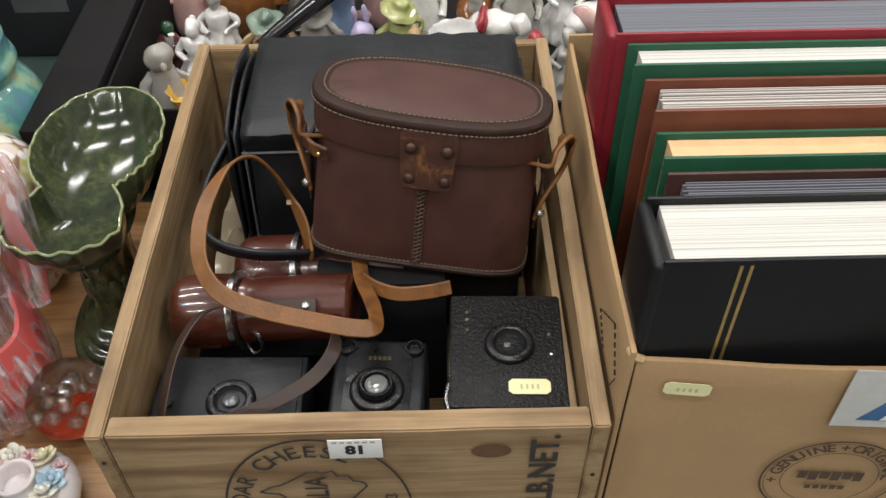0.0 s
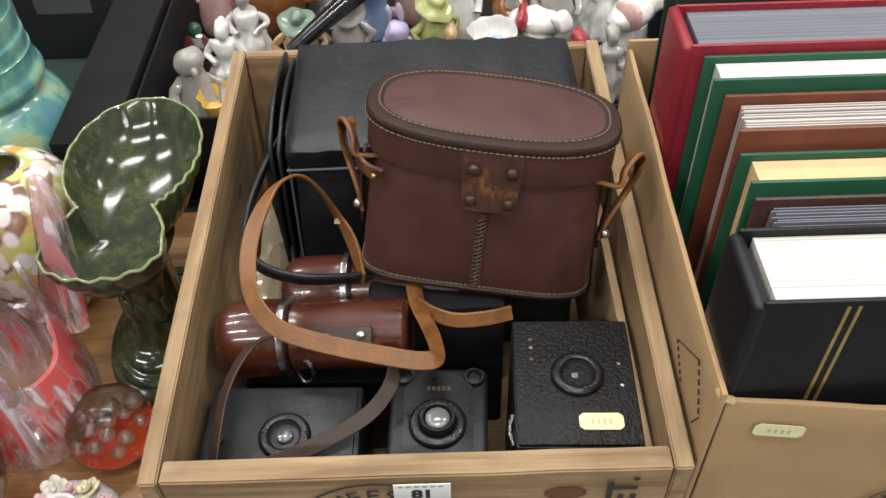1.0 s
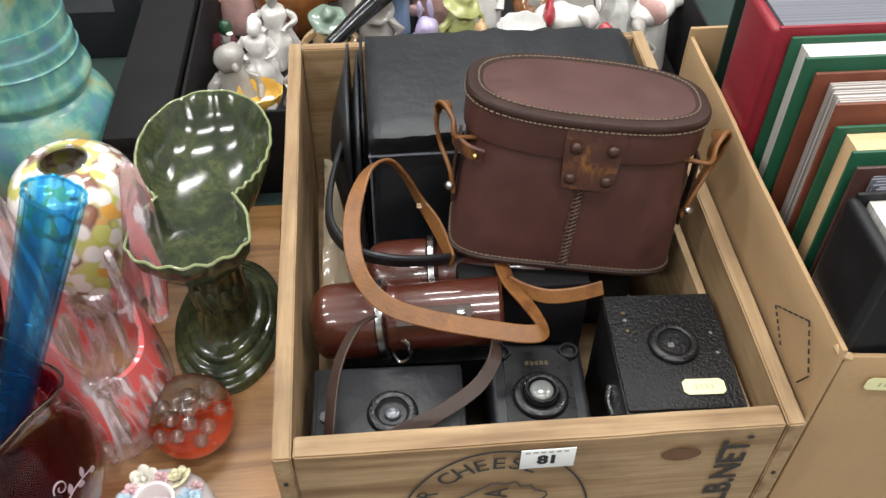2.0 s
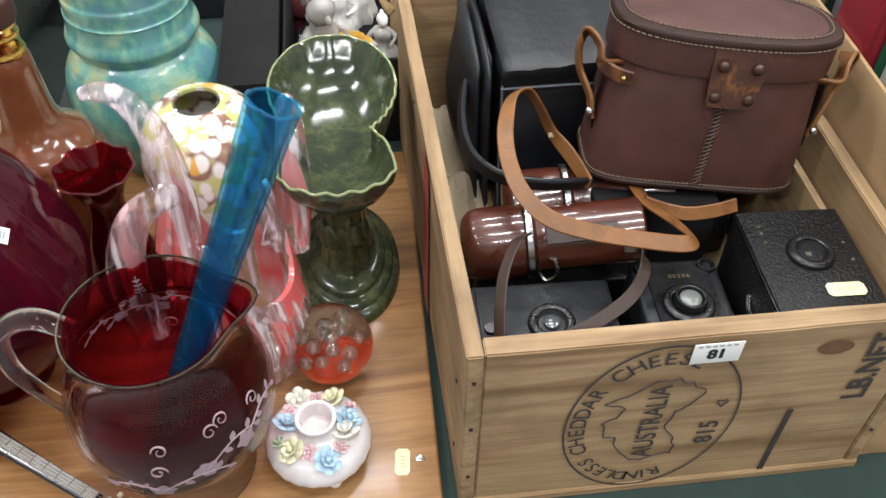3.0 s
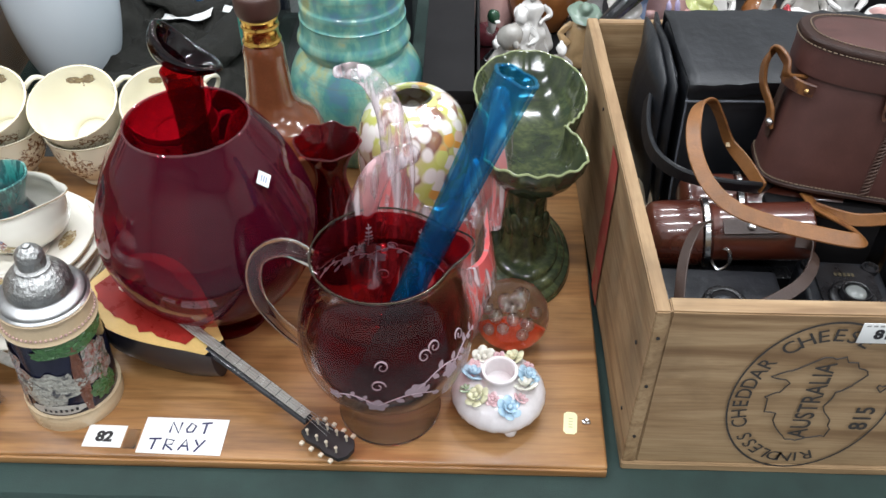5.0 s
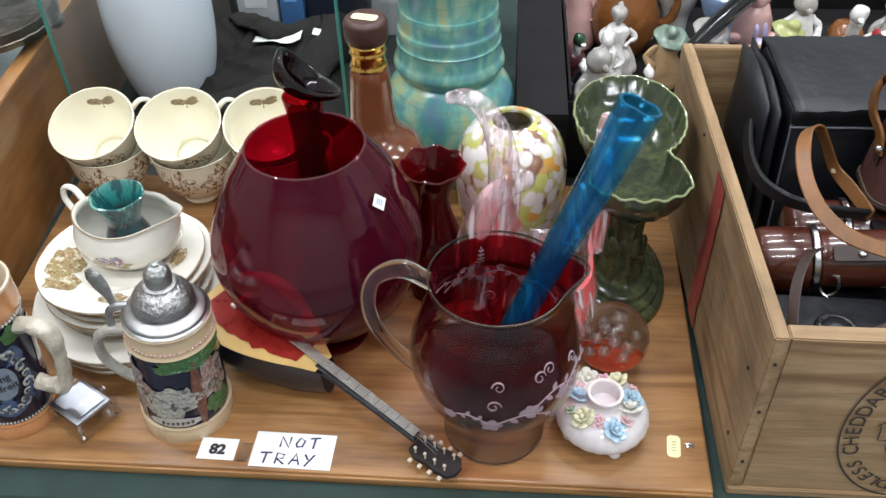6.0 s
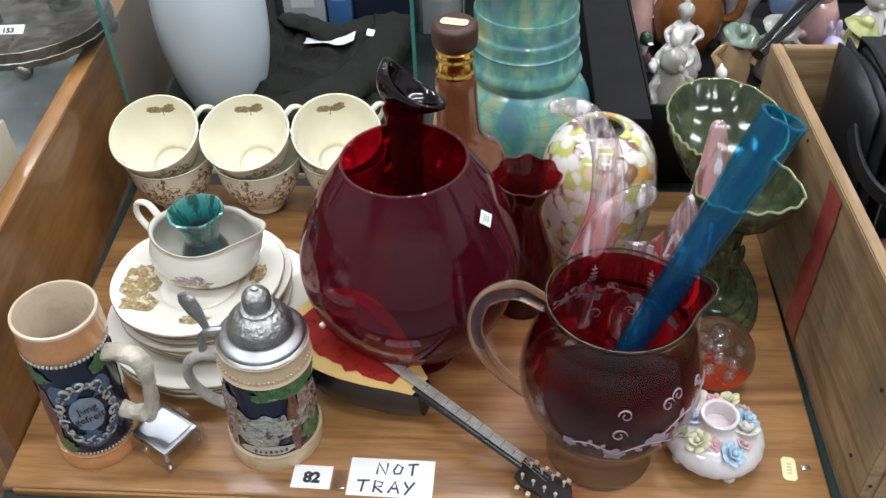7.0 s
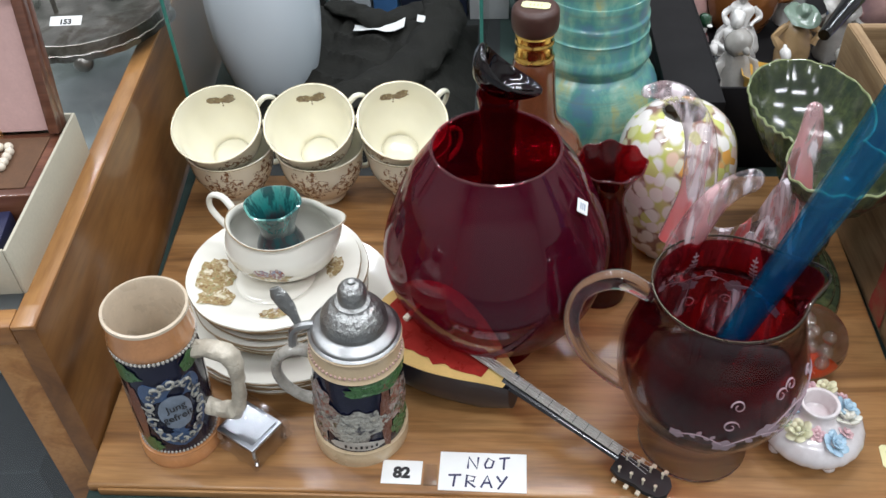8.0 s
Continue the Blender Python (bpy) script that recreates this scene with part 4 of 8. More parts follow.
z = T
for k in range(4):
    dish_plate(pose(-0.636 + 0.003 * (k % 2), 0.2 - 0.002 * k, z, 0.3 * (-1) ** k, 0, 20 * k), 1.0, "white china dinner plate with gilt edge in a stack")
    z += 0.0062
z += 0.004
for k in range(6):
    dish_plate(pose(-0.64 + 0.0035 * math.sin(k * 2.1), 0.199 + 0.003 * math.cos(k * 1.7), z, 0, 0.4 * (-1) ** k, 33 * k if k < 5 else 0), 0.77 if k < 4 else 0.79, "cream china side plate with gilt wavy edge in a stack", k == 5)
    z += 0.0078
ZG = z - 0.0078 + 0.0065

# cream jug with a little drip-glazed vase standing in it
gravy = thing("china_cream_jug", pose(-0.634, 0.211, ZG), "white china cream jug with printed scene on the plate stack", "jug")


def lipped(a, i, r, z):
    d = math.atan2(math.sin(a + 0.22), math.cos(a + 0.22))
    k = max(0.0, (z - 0.03) / 0.03)
    return r + 0.022 * k * math.exp(-(d / 0.38) ** 2), z + 0.008 * k * math.exp(-(d / 0.4) ** 2) + 0.004 * k * math.cos(2 * a)


gp = smooth_profile([(0, 0.003), (0.028, 0.0015), (0.033, 0), (0.036, 0.003), (0.052, 0.016), (0.058, 0.032), (0.054, 0.047), (0.05, 0.056), (0.052, 0.06)], 5)
part("bowl", lathe(shell(gp, 0.0025), 56, 1.0, 0.82, ripple=lipped), WHITE_CHINA, gravy)
rim = []
for k in range(56):
    a = 2 * math.pi * k / 56
    r, zz = lipped(a, 0, 0.0512, 0.0605)
    rim.append((r * math.cos(a), r * math.sin(a) * 0.82, zz))
part("gilt_rim", sweep(rim + rim[:1], 0.0007, 5, smooth=False, caps=False), GILT, gravy, "thin gilt rim line")
part("handle", sweep([(-0.046, 0.018, 0.052), (-0.06, 0.026, 0.068), (-0.074, 0.031, 0.066), (-0.078, 0.032, 0.05), (-0.066, 0.026, 0.034), (-0.053, 0.02, 0.027)], [0.0045, 0.0038, 0.0036, 0.0036, 0.004, 0.005], 12, 0.8), WHITE_CHINA, gravy)
for w, h, fx, fz, mat, s in ((0.045, 0.02, -0.008, 0.022, HUNT, 2), (0.014, 0.014, 0.002, 0.03, PATCH, 7), (0.018, 0.010, -0.014, 0.03, PATCH, 12)):
    dec = bend(move(blot(w, h, s), Matrix.Translation((fx, fz, 0))), lambda zz: radius_at(gp, zz), 0.0006, radians(-88))
    part("printed_scene", move(dec, Matrix.Diagonal((1, 0.82, 1, 1))), mat, gravy, "printed huntsman and dog")
m_drip, tt, bb, nd, lk = nodes_of("turquoise_drip_glaze")
gr = nd("ShaderNodeSeparateXYZ")
lk(coords(tt), gr.inputs["Vector"])
ang = tex_noise(tt, coords(tt, (110, 110, 8)), 1.0, 3, 0.6)
add = nd("ShaderNodeMath")
add.operation = "MULTIPLY_ADD"
add.inputs[1].default_value = 0.03
lk(ang, add.inputs[0])
lk(gr.outputs["Z"], add.inputs[2])
drip = ramp(tt, add.outputs[0], [(0.058, (0.035, 0.025, 0.03)), (0.066, (0.02, 0.16, 0.15)), (0.08, (0.06, 0.26, 0.23)), (0.088, (0.2, 0.42, 0.36))])
lk(mix(tt, drip, (0.008, 0.05, 0.055), ramp(tt, ang, [(0.44, (0, 0, 0)), (0.56, (0.9, 0.9, 0.9))])), bb.inputs["Base Color"])
bb.inputs["Roughness"].default_value, bb.inputs["Coat Weight"].default_value = 0.12, 0.7
mv = smooth_profile([(0, 0.0), (0.02, 0), (0.024, 0.008), (0.0245, 0.02), (0.019, 0.034), (0.0175, 0.04), (0.021, 0.052), (0.0285, 0.072)], 5)
solid("drip_glaze_vase", lathe(shell(mv, 0.0022), 44, ripple=lambda a, i, r, z: (r * (1 + 0.02 * math.cos(6 * a) * max(0, z - 0.05) / 0.02), z)), m_drip, pose(-0.637, 0.217, ZG + 0.0055), "small turquoise drip glazed pottery vase in the cream jug", "vase")

# steins
LUSTRE = surf("orange_lustre_glaze", (0.5, 0.23, 0.09), 0.2, 0, 0.2, 40, 0.05, coat=0.6)
NAVY = surf("navy_glaze", (0.008, 0.009, 0.026), 0.2, 0, 0.4, 50, 0.1, coat=0.2, spec=0.35)
STONEWARE = surf("grey_stoneware", (0.5, 0.47, 0.42), 0.3, 0, 0.15, 40, 0.15, coat=0.2)
BEIGE = surf("beige_stoneware", (0.56, 0.43, 0.27), 0.3, 0, 0.12, 40, 0.1, coat=0.3)
RELIEF = surf("wiped_relief_glaze", (0.4, 0.39, 0.34), 0.32, 0, 0.5, 220, 0.8, 380, 0.002, coat=0.3, stain=((0.045, 0.045, 0.055), 0.5))
CARTOUCHE_BLUE = surf("slate_blue_glaze", (0.055, 0.095, 0.19), 0.3, 0, 0.5, 60, 0.2, coat=0.4)
LEAF = surf("green_glaze", (0.05, 0.13, 0.04), 0.3, 0, 0.5, 150, 0.8, 260, 0.0015, coat=0.3)
BARK = surf("brown_tree_glaze", (0.16, 0.06, 0.035), 0.35, 0, 0.4, 120, 0.6, 300, 0.001)
FIGURED = printed("tavern_scene_glaze", [(0.02, 0.02, 0.06), (0.3, 0.28, 0.25), (0.2, 0.04, 0.03), (0.05, 0.1, 0.05)], (0.03, 0.06, 0.03), 150, 0.42)


def beads(parent, r, z, n, size, mat, label):
    bm = bmesh.new()
    for k in range(n):
        a = 2 * math.pi * k / n
        join(bm, ball(size, Matrix.Translation((r * math.cos(a), r * math.sin(a), z)), 6, 5))
    return part("beaded_ring", bm, mat, parent, label)


LEAN = pose(0, 0, 0, 0, 3.2, 0)
s1 = thing("beer_stein", pose(-0.717, 0.048, T - 0.001) @ LEAN @ Matrix.Diagonal((0.84, 0.84, 0.975, 1)), "open stoneware beer stein with a lettered shield and branch handle", "stein")
part("base_band", lathe(smooth_profile([(0, 0.002), (0.04, 0.0), (0.0455, 0.002), (0.046, 0.009), (0.0435, 0.018), (0.041, 0.0205), (0, 0.0205)], 3), 56), LUSTRE, s1, "orange lustre base band")
body1 = [(0.0405, 0.0206), (0.0418, 0.04), (0.0425, 0.08), (0.0425, 0.12), (0.0415, 0.145), (0.0415, 0.148)]
part("body", lathe([(0, 0.0206)] + body1 + [(0.0395, 0.148), (0.0395, 0.024), (0, 0.024)], 64), NAVY, s1, "dark navy glazed wall")
beads(s1, 0.0425, 0.15, 60, 0.0021, STONEWARE, "pale beaded ring")
beads(s1, 0.0418, 0.0235, 64, 0.0015, STONEWARE, "pale beaded ring")
part("rim_band", lathe(smooth_profile([(0.0432, 0.1525), (0.0445, 0.158), (0.0435, 0.168), (0.043, 0.18), (0.0425, 0.184), (0.0405, 0.1845), (0.0405, 0.182), (0.0405, 0.153)], 3), 64), LUSTRE, s1, "orange lustre rim band")
part("inner_wall", lathe([(0.0432, 0.1830), (0.0428, 0.1856), (0.04, 0.186), (0.0382, 0.183), (0.0372, 0.12), (0.0365, 0.027), (0, 0.026)], 56), surf("buff_stoneware", (0.56, 0.46, 0.34), 0.3, 0, 0.15, 40, 0.1, coat=0.2), s1, "grey stoneware lip and inside")
CAM_FACE = radians(-62)
shield = [(0.0, -0.042), (0.012, -0.036), (0.022, -0.022), (0.026, -0.004), (0.022, 0.008), (0.026, 0.02), (0.02, 0.032), (0.008, 0.03), (0.0, 0.036), (-0.009, 0.03), (-0.02, 0.033), (-0.026, 0.022), (-0.022, 0.006), (-0.025, -0.006), (-0.021, -0.024), (-0.012, -0.037)]
sh = extruded([(x * 1.3, y * 1.2) for x, y in ((p.x, p.y) for p in smooth_line([(x, y, 0) for x, y in shield + shield[:1]], 3)[:-1])], 0.002)
bmesh.ops.triangulate(sh, faces=[f for f in sh.faces if len(f.verts) > 4])
bmesh.ops.subdivide_edges(sh, edges=sh.edges[:], cuts=1)
part("shield", bend(move(sh, Matrix.Translation((0, 0.084, 0.0012))), 0.0424, 0.0, CAM_FACE), CARTOUCHE_BLUE, s1, "slate blue moulded shield")
inn = blot(0.036, 0.046, 4, 30, 0.12)
part("shield_field", bend(move(inn, Matrix.Translation((0, 0.083, 0.0018))), 0.0424, 0.0, CAM_FACE), surf("blue_grey_field", (0.2, 0.24, 0.3), 0.32, 0, 0.4, 90, 0.4, 300, 0.001, coat=0.3), s1, "grey lettered field")
for k in range(2):
    word = ("Jung", "gefreit")[k]
    part("lettering", bend(lettering(word, 0.0125, Matrix.Translation((0.001, 0.09 - 0.013 * k, 0.0026)) @ Matrix.Rotation(radians(6), 4, "Z"), None, 0.0001), 0.0424, 0.0, CAM_FACE), INK, s1, "dark blue script word")
for k in range(20):
    a = 2 * math.pi * k / 20
    cx, cy = 0.028 * math.cos(a), 0.039 * math.sin(a)
    size = 0.0085 if k % 2 else 0.0055
    curl = [(cx + size * (1 - q / 10) * math.cos(a * (2 if k % 3 else -1) + q * 0.8), 0.084 + cy + size * 0.85 * (1 - q / 10) * math.sin(a * (2 if k % 3 else -1) + q * 0.8), 0.0025) for q in range(9)]
    part("scroll", bend(sweep(curl, [0.0009, 0.0014 + 0.0005 * (k % 2), 0.0008], 6, smooth=False), 0.0424, 0.0, CAM_FACE), RELIEF, s1)
for face, w, h, zc, mat in ((-150, 0.03, 0.1, 0.085, FIGURED), (-118, 0.016, 0.08, 0.08, BARK), (-128, 0.045, 0.022, 0.133, LEAF), (-20, 0.03, 0.02, 0.136, LEAF), (-110, 0.025, 0.02, 0.035, LEAF), (40, 0.05, 0.09, 0.085, FIGURED)):
    part("moulded_scene", bend(move(blot(w, h, face), Matrix.Translation((0, zc, 0.0008))), 0.0424, 0.0, radians(face)), mat, s1)
branch = sweep([(0.040, -0.004, 0.137), (0.058, -0.008, 0.142), (0.078, -0.012, 0.139), (0.084, -0.013, 0.126), (0.083, -0.013, 0.1), (0.08, -0.012, 0.075), (0.073, -0.011, 0.06), (0.055, -0.008, 0.056), (0.04, -0.004, 0.056)], [0.0105, 0.009, 0.0115, 0.0105, 0.008, 0.0088, 0.0115, 0.009, 0.0105], 12, 0.85, 6)
for v in branch.verts:
    v.co += Vector(noise.noise_vector(v.co * 120)) * 0.0024
part("handle", branch, surf("branch_stoneware", (0.5, 0.45, 0.36), 0.35, 0, 0.35, 90, 0.5, 300, 0.0012, stain=((0.13, 0.1, 0.07), 0.6)), s1, "grey moulded branch handle")

s2 = thing("lidded_beer_stein", pose(-0.544, 0.06, T - 0.001) @ LEAN @ Matrix.Diagonal((0.92, 0.92, 0.91, 1)), "stoneware beer stein with a pewter lid and scene in relief", "stein")
part("base_band", lathe(smooth_profile([(0, 0.002), (0.043, 0), (0.048, 0.002), (0.0485, 0.014), (0.0465, 0.022), (0.045, 0.024), (0, 0.024)], 3), 56), BEIGE, s2, "beige stoneware base band")
body2 = [(0.0455, 0.0241), (0.0452, 0.06), (0.044, 0.1), (0.043, 0.128)]
part("body", lathe([(0, 0.0241)] + body2 + [(0, 0.128)], 64), NAVY, s2, "dark navy glazed wall")
part("rim_band", lathe(smooth_profile([(0, 0.1285), (0.0425, 0.1285), (0.0438, 0.133), (0.0428, 0.14), (0.042, 0.15), (0.041, 0.156), (0, 0.156)], 3), 56), BEIGE, s2, "tan glazed neck")
beads(s2, 0.0437, 0.136, 60, 0.0017, surf("red_white_beads", (0.5, 0.33, 0.28), 0.3, 0, 0.5, 300, 0), "red and white beaded ring")
beads(s2, 0.0437, 0.130, 64, 0.0014, STONEWARE, "pale beaded ring")
F2 = radians(-74)
for da, w, h, zc, mat, lab in ((0.55, 0.085, 0.02, 0.119, LEAF, "moulded green leaves"), (0.46, 0.0125, 0.094, 0.07, BARK, "brown tree trunk in relief"), (0.95, 0.034, 0.062, 0.082, FIGURED, "painted figures in relief"), (0.95, 0.034, 0.03, 0.045, LEAF, "moulded grass"), (-0.25, 0.066, 0.05, 0.064, RELIEF, "grey village scene in relief"), (-0.2, 0.062, 0.014, 0.034, STONEWARE, "grey name band"), (-1.2, 0.05, 0.08, 0.07, FIGURED, "painted figures in relief"), (2.6, 0.06, 0.08, 0.07, FIGURED, "painted figures in relief")):
    bl = blot(w, h, zc * 90 + w, 48, 0.2 if h > 0.09 or h < 0.02 else 0.45, 12)
    for v in bl.verts:
        v.co.z += 0.0012 + (0.0004 if mat is STONEWARE else 0.0016) * noise.noise(v.co * 330 + Vector((0, 0, zc * 50)))
    part("moulded_scene", bend(move(bl, Matrix.Translation((0, zc, 0))), lambda zz: radius_at(body2, min(max(zz, 0.0242), 0.1279)), 0.0, F2 + da), mat, s2, lab)
bars = bmesh.new()
for k in range(7):
    box(-0.021 + k * 0.0052, -0.0186 + k * 0.0052, 0.0325, 0.0355 + 0.0012 * (k % 3 == 0), 0.0018, 0.0022, 0, bars)
part("print_bar", bend(bars, 0.0455, 0.0004, F2 - 0.05), INK, s2)
lid = smooth_profile([(0.0, 0.1565), (0.0405, 0.1565), (0.0412, 0.159), (0.0395, 0.1625), (0.032, 0.166), (0.0305, 0.168), (0.031, 0.171), (0.0298, 0.179), (0.023, 0.1885), (0.017, 0.193), (0.0165, 0.195), (0.0145, 0.196), (0.0125, 0.197), (0.0135, 0.203), (0.0125, 0.211), (0.008, 0.2165), (0.0035, 0.218), (0.0035, 0.2205), (0.0, 0.222)], 3)
EMBOSS = surf("embossed_pewter", (0.4, 0.4, 0.39), 0.4, 1, 0.3, 60, 0.8, 230, 0.002)
split = [i for i, (r, z) in enumerate(lid) if z > 0.1675][0]
part("lid", lathe(lid[:split + 1] + [(0, lid[split][1])], 64), PEWTER, s2, "smooth pewter lid brim")
part("lid_dome", lathe([(0, lid[split][1])] + lid[split:], 64), EMBOSS, s2, "embossed pewter dome with knob")
part("handle", sweep([(-0.041, -0.002, 0.124), (-0.058, -0.004, 0.128), (-0.074, -0.005, 0.118), (-0.079, -0.005, 0.098), (-0.074, -0.004, 0.076), (-0.06, -0.003, 0.058), (-0.044, -0.002, 0.05)], [0.0075, 0.0068, 0.0068, 0.0065, 0.0062, 0.0062, 0.0075], 12, 0.8), surf("grey_handle_glaze", (0.34, 0.32, 0.28), 0.3, 0, 0.4, 90, 0.3, coat=0.3), s2, "grey glazed handle")
hinge = sweep([(-0.038, 0, 0.16), (-0.05, -0.001, 0.158), (-0.058, -0.002, 0.15), (-0.06, -0.002, 0.13)], 0.0045, 8)
part("hinge", hinge, PEWTER, s2, "pewter hinge strap")
part("thumb_lift", sweep([(-0.052, 0, 0.158), (-0.058, 0.003, 0.172), (-0.067, 0.006, 0.188), (-0.072, 0.007, 0.199)], [0.004, 0.005, 0.0085, 0.009, 0.005], 12, 0.45, up=(0, 1, 0)), EMBOSS, s2, "scrolled pewter thumb lift")

# silver miniature table in clear wrap
mini = thing("miniature_table", pose(-0.646, 0.042, T, 0, 0, -32) @ Matrix.Diagonal((1.18, 1.18, 1.35, 1)), "miniature silver table wrapped in clear plastic", "ornament")
part("tabletop", join(box(-0.02, 0.02, -0.017, 0.017, 0.016, 0.019, 0.001), box(-0.0165, 0.0165, -0.0135, 0.0135, 0.0195, 0.0202)), surf("silver_plate", (0.5, 0.52, 0.55), 0.38, 1, 0.15, 60, 0.1), mini)
for sx in (-1, 1):
    for sy in (-1, 1):
        part("leg", sweep([(sx * 0.017, sy * 0.014, 0.017), (sx * 0.020, sy * 0.0165, 0.01), (sx * 0.018, sy * 0.0145, 0.004), (sx * 0.02, sy * 0.0165, 0.001)], 0.0018, 6, n=3), STEEL, mini)
wrap = box(-0.0235, 0.0235, -0.0205, 0.0205, 0.0025, 0.0225)
bmesh.ops.subdivide_edges(wrap, edges=wrap.edges[:], cuts=7, use_grid_fill=True)
for v in wrap.verts:
    v.co += Vector(noise.noise_vector(v.co * 160)) * 0.0022
part("plastic_wrap", wrap, thin_glass("crinkled_clear_film", (0.93, 0.93, 0.94), 0.08), mini, "crumpled clear plastic wrap", 20)

# miniature mandolin
md = thing("miniature_mandolin", pose(-0.524, 0.158, T, 0, 0, -33), "miniature mandolin with dark bowl, red and cream face", "mandolin")
half = [(0.0, 0.0), (0.004, 0.026), (0.02, 0.044), (0.045, 0.052), (0.075, 0.047), (0.105, 0.034), (0.13, 0.02), (0.15, 0.010)]
half = [(p.x, p.y) for p in smooth_line([(x, y, 0) for x, y in half], 4)]


def top_z(x):
    return 0.084 - 0.2 * x


hull = bmesh.new()
rings = []
for x, w in half:
    row = []
    for k in range(13):
        a = math.pi * k / 12
        zt = top_z(x)
        depth = min(zt - 0.0022, 0.02 + 0.055 * math.sin(math.pi * min(1, x / 0.15 * 0.7 + 0.2)))
        row.append(hull.verts.new((x, w * math.cos(a), zt - 0.0015 - depth * math.sin(a) ** 0.8)))
    rings.append(row)
for a, b in zip(rings, rings[1:]):
    for k in range(12):
        hull.faces.new((a[k], a[k + 1], b[k + 1], b[k]))
hull.faces.new(rings[-1])
part("bowl_back", hull, surf("navy_lacquer", (0.008, 0.009, 0.016), 0.35, 0, 0.4, 30, 0, coat=0.1), md, "glossy dark navy bowl")


def face_plate(f, z, jag=0.0, x0=0.0, x1=0.15):
    bm = bmesh.new()
    up, dn = [], []
    pts = [(x, w) for x, w in half if x0 <= x <= x1]
    for i, (x, w) in enumerate(pts):
        j = jag * (1.6 * noise.noise(Vector((i * 1.7, f * 9, 2))) + (0.5 if i % 2 else -0.5)) * (1 if 0 < i < len(pts) - 1 else 0)
        up.append(bm.verts.new((x, w * f + j, top_z(x) + z)))
        dn.append(bm.verts.new((x, -w * f - j, top_z(x) + z)))
    for i in range(len(pts) - 1):
        bm.faces.new((up[i], up[i + 1], dn[i + 1], dn[i]))
    return bm


part("face", face_plate(1.0, -0.0008), surf("cream_inlay", (0.66, 0.47, 0.17), 0.35, 0, 0.1, 60, 0.05, coat=0.4), md, "cream yellow border of the face")
part("face_panel", face_plate(0.7, 0.0002, 0.0022, 0.008, 0.128), surf("mottled_red_shell", (0.27, 0.022, 0.016), 0.3, 0, 0.35, 60, 0.05, coat=0.4, stain=((0.1, 0.03, 0.015), 0.6)), md, "mottled red panel")


def along(x, y, up):
    return Vector((x, y, max(0.0165, top_z(x)) + up))


part("neck", sweep([along(x, 0, -0.004) for x in (0.14, 0.18, 0.22, 0.262)], [0.009, 0.008, 0.007, 0.0065], 10, 0.6), surf("black_lacquer", (0.015, 0.014, 0.017), 0.25, 0, 0.3, 40, 0, coat=0.5), md, "dark neck")
part("fingerboard", strap([along(x, 0, 0.0035) for x in (0.085, 0.14, 0.2, 0.262)], 0.0095, 0.0018, up=(0, 1, 0)), surf("pale_fingerboard", (0.34, 0.325, 0.29), 0.4, 0, 0.15, 60, 0.1), md, "pale fingerboard")
for k in range(9):
    x = 0.152 + 0.0125 * k
    part("fret", sweep([along(x, -0.0046, 0.0046), along(x, 0.0046, 0.0046)], 0.00032, 5, smooth=False), INK, md)
for k in range(4):
    yy = -0.0042 + 0.0028 * k
    part("string", sweep([along(0.03, yy * 1.2, 0.003), along(0.1, yy, 0.0065), along(0.262, yy * 0.85, 0.0058), along(0.29, yy * 1.4, 0.005)], 0.00028, 4, smooth=False), STEEL, md)
part("bridge", box(0.03, 0.036, -0.012, 0.012, top_z(0.03) - 0.001, top_z(0.03) + 0.003, 0.0008), CREAM, md)
headp = [(0.258, 0.008), (0.268, 0.0125), (0.283, 0.0115), (0.292, 0.0135), (0.306, 0.012), (0.311, 0.005)]
hd = extruded([(x, y) for x, y in headp] + [(x, -y) for x, y in headp[::-1]], 0.005)
part("headstock", move(hd, Matrix.Translation((0, 0, 0.0165))), INK, md, "black headstock")
for k in range(4):
    for s in (-1, 1):
        x = 0.266 + 0.0115 * k
        peg = join(move(cyl(0.0009, 0.0009, -0.004, 0.009, 8), Matrix.Translation((x, s * 0.0075, 0.014))), ball(0.0018, Matrix.Translation((x, s * 0.0075, 0.0235)), 8, 6))
        join(peg, move(box(-0.002, 0.002, -0.001, 0.0035, -0.0015, 0.0015, 0.0008), Matrix.Translation((x, s * 0.0155 if s > 0 else -0.0175, 0.0135))))
        part("tuning_peg", peg, surf("ivory_peg", (0.62, 0.55, 0.42), 0.4, 0, 0.1, 60, 0), md, "ivory coloured peg")

# paperweight
pw = thing("glass_paperweight", pose(-0.112, 0.148, T) @ Matrix.Scale(1.14, 4), "clear glass paperweight with bubbles over an orange base", "paperweight")
part("dome", move(ball(0.0335, None, 40, 28, 1, 1, 0.97), Matrix.Translation((0, 0, 0.0322))), CLEAR, pw)
part("orange_core", move(ball(0.0205, None, 32, 20, 1, 1, 0.26), Matrix.Translation((0, 0, 0.0085))), surf("orange_glass_core", (0.72, 0.075, 0.02), 0.25, 0, 0.3, 80, 0.2), pw, "orange coloured glass core")
AIR = thin_glass("air_bubble", (0.95, 0.93, 0.9), 0.04, 1.4, haze=0.1, haze_col=(0.8, 0.7, 0.65), least=0.3)
rng = random.Random(5)
for k in range(13):
    a, r = k * 2.4, 0.0055 * math.sqrt(k) * 0.95
    part("bubble", ball(0.0036 + 0.0014 * rng.random(), Matrix.Translation((r * math.cos(a), r * math.sin(a), 0.034 - r * 0.45 + 0.004 * rng.random())), 14, 10), AIR, pw, "silvery air bubble")

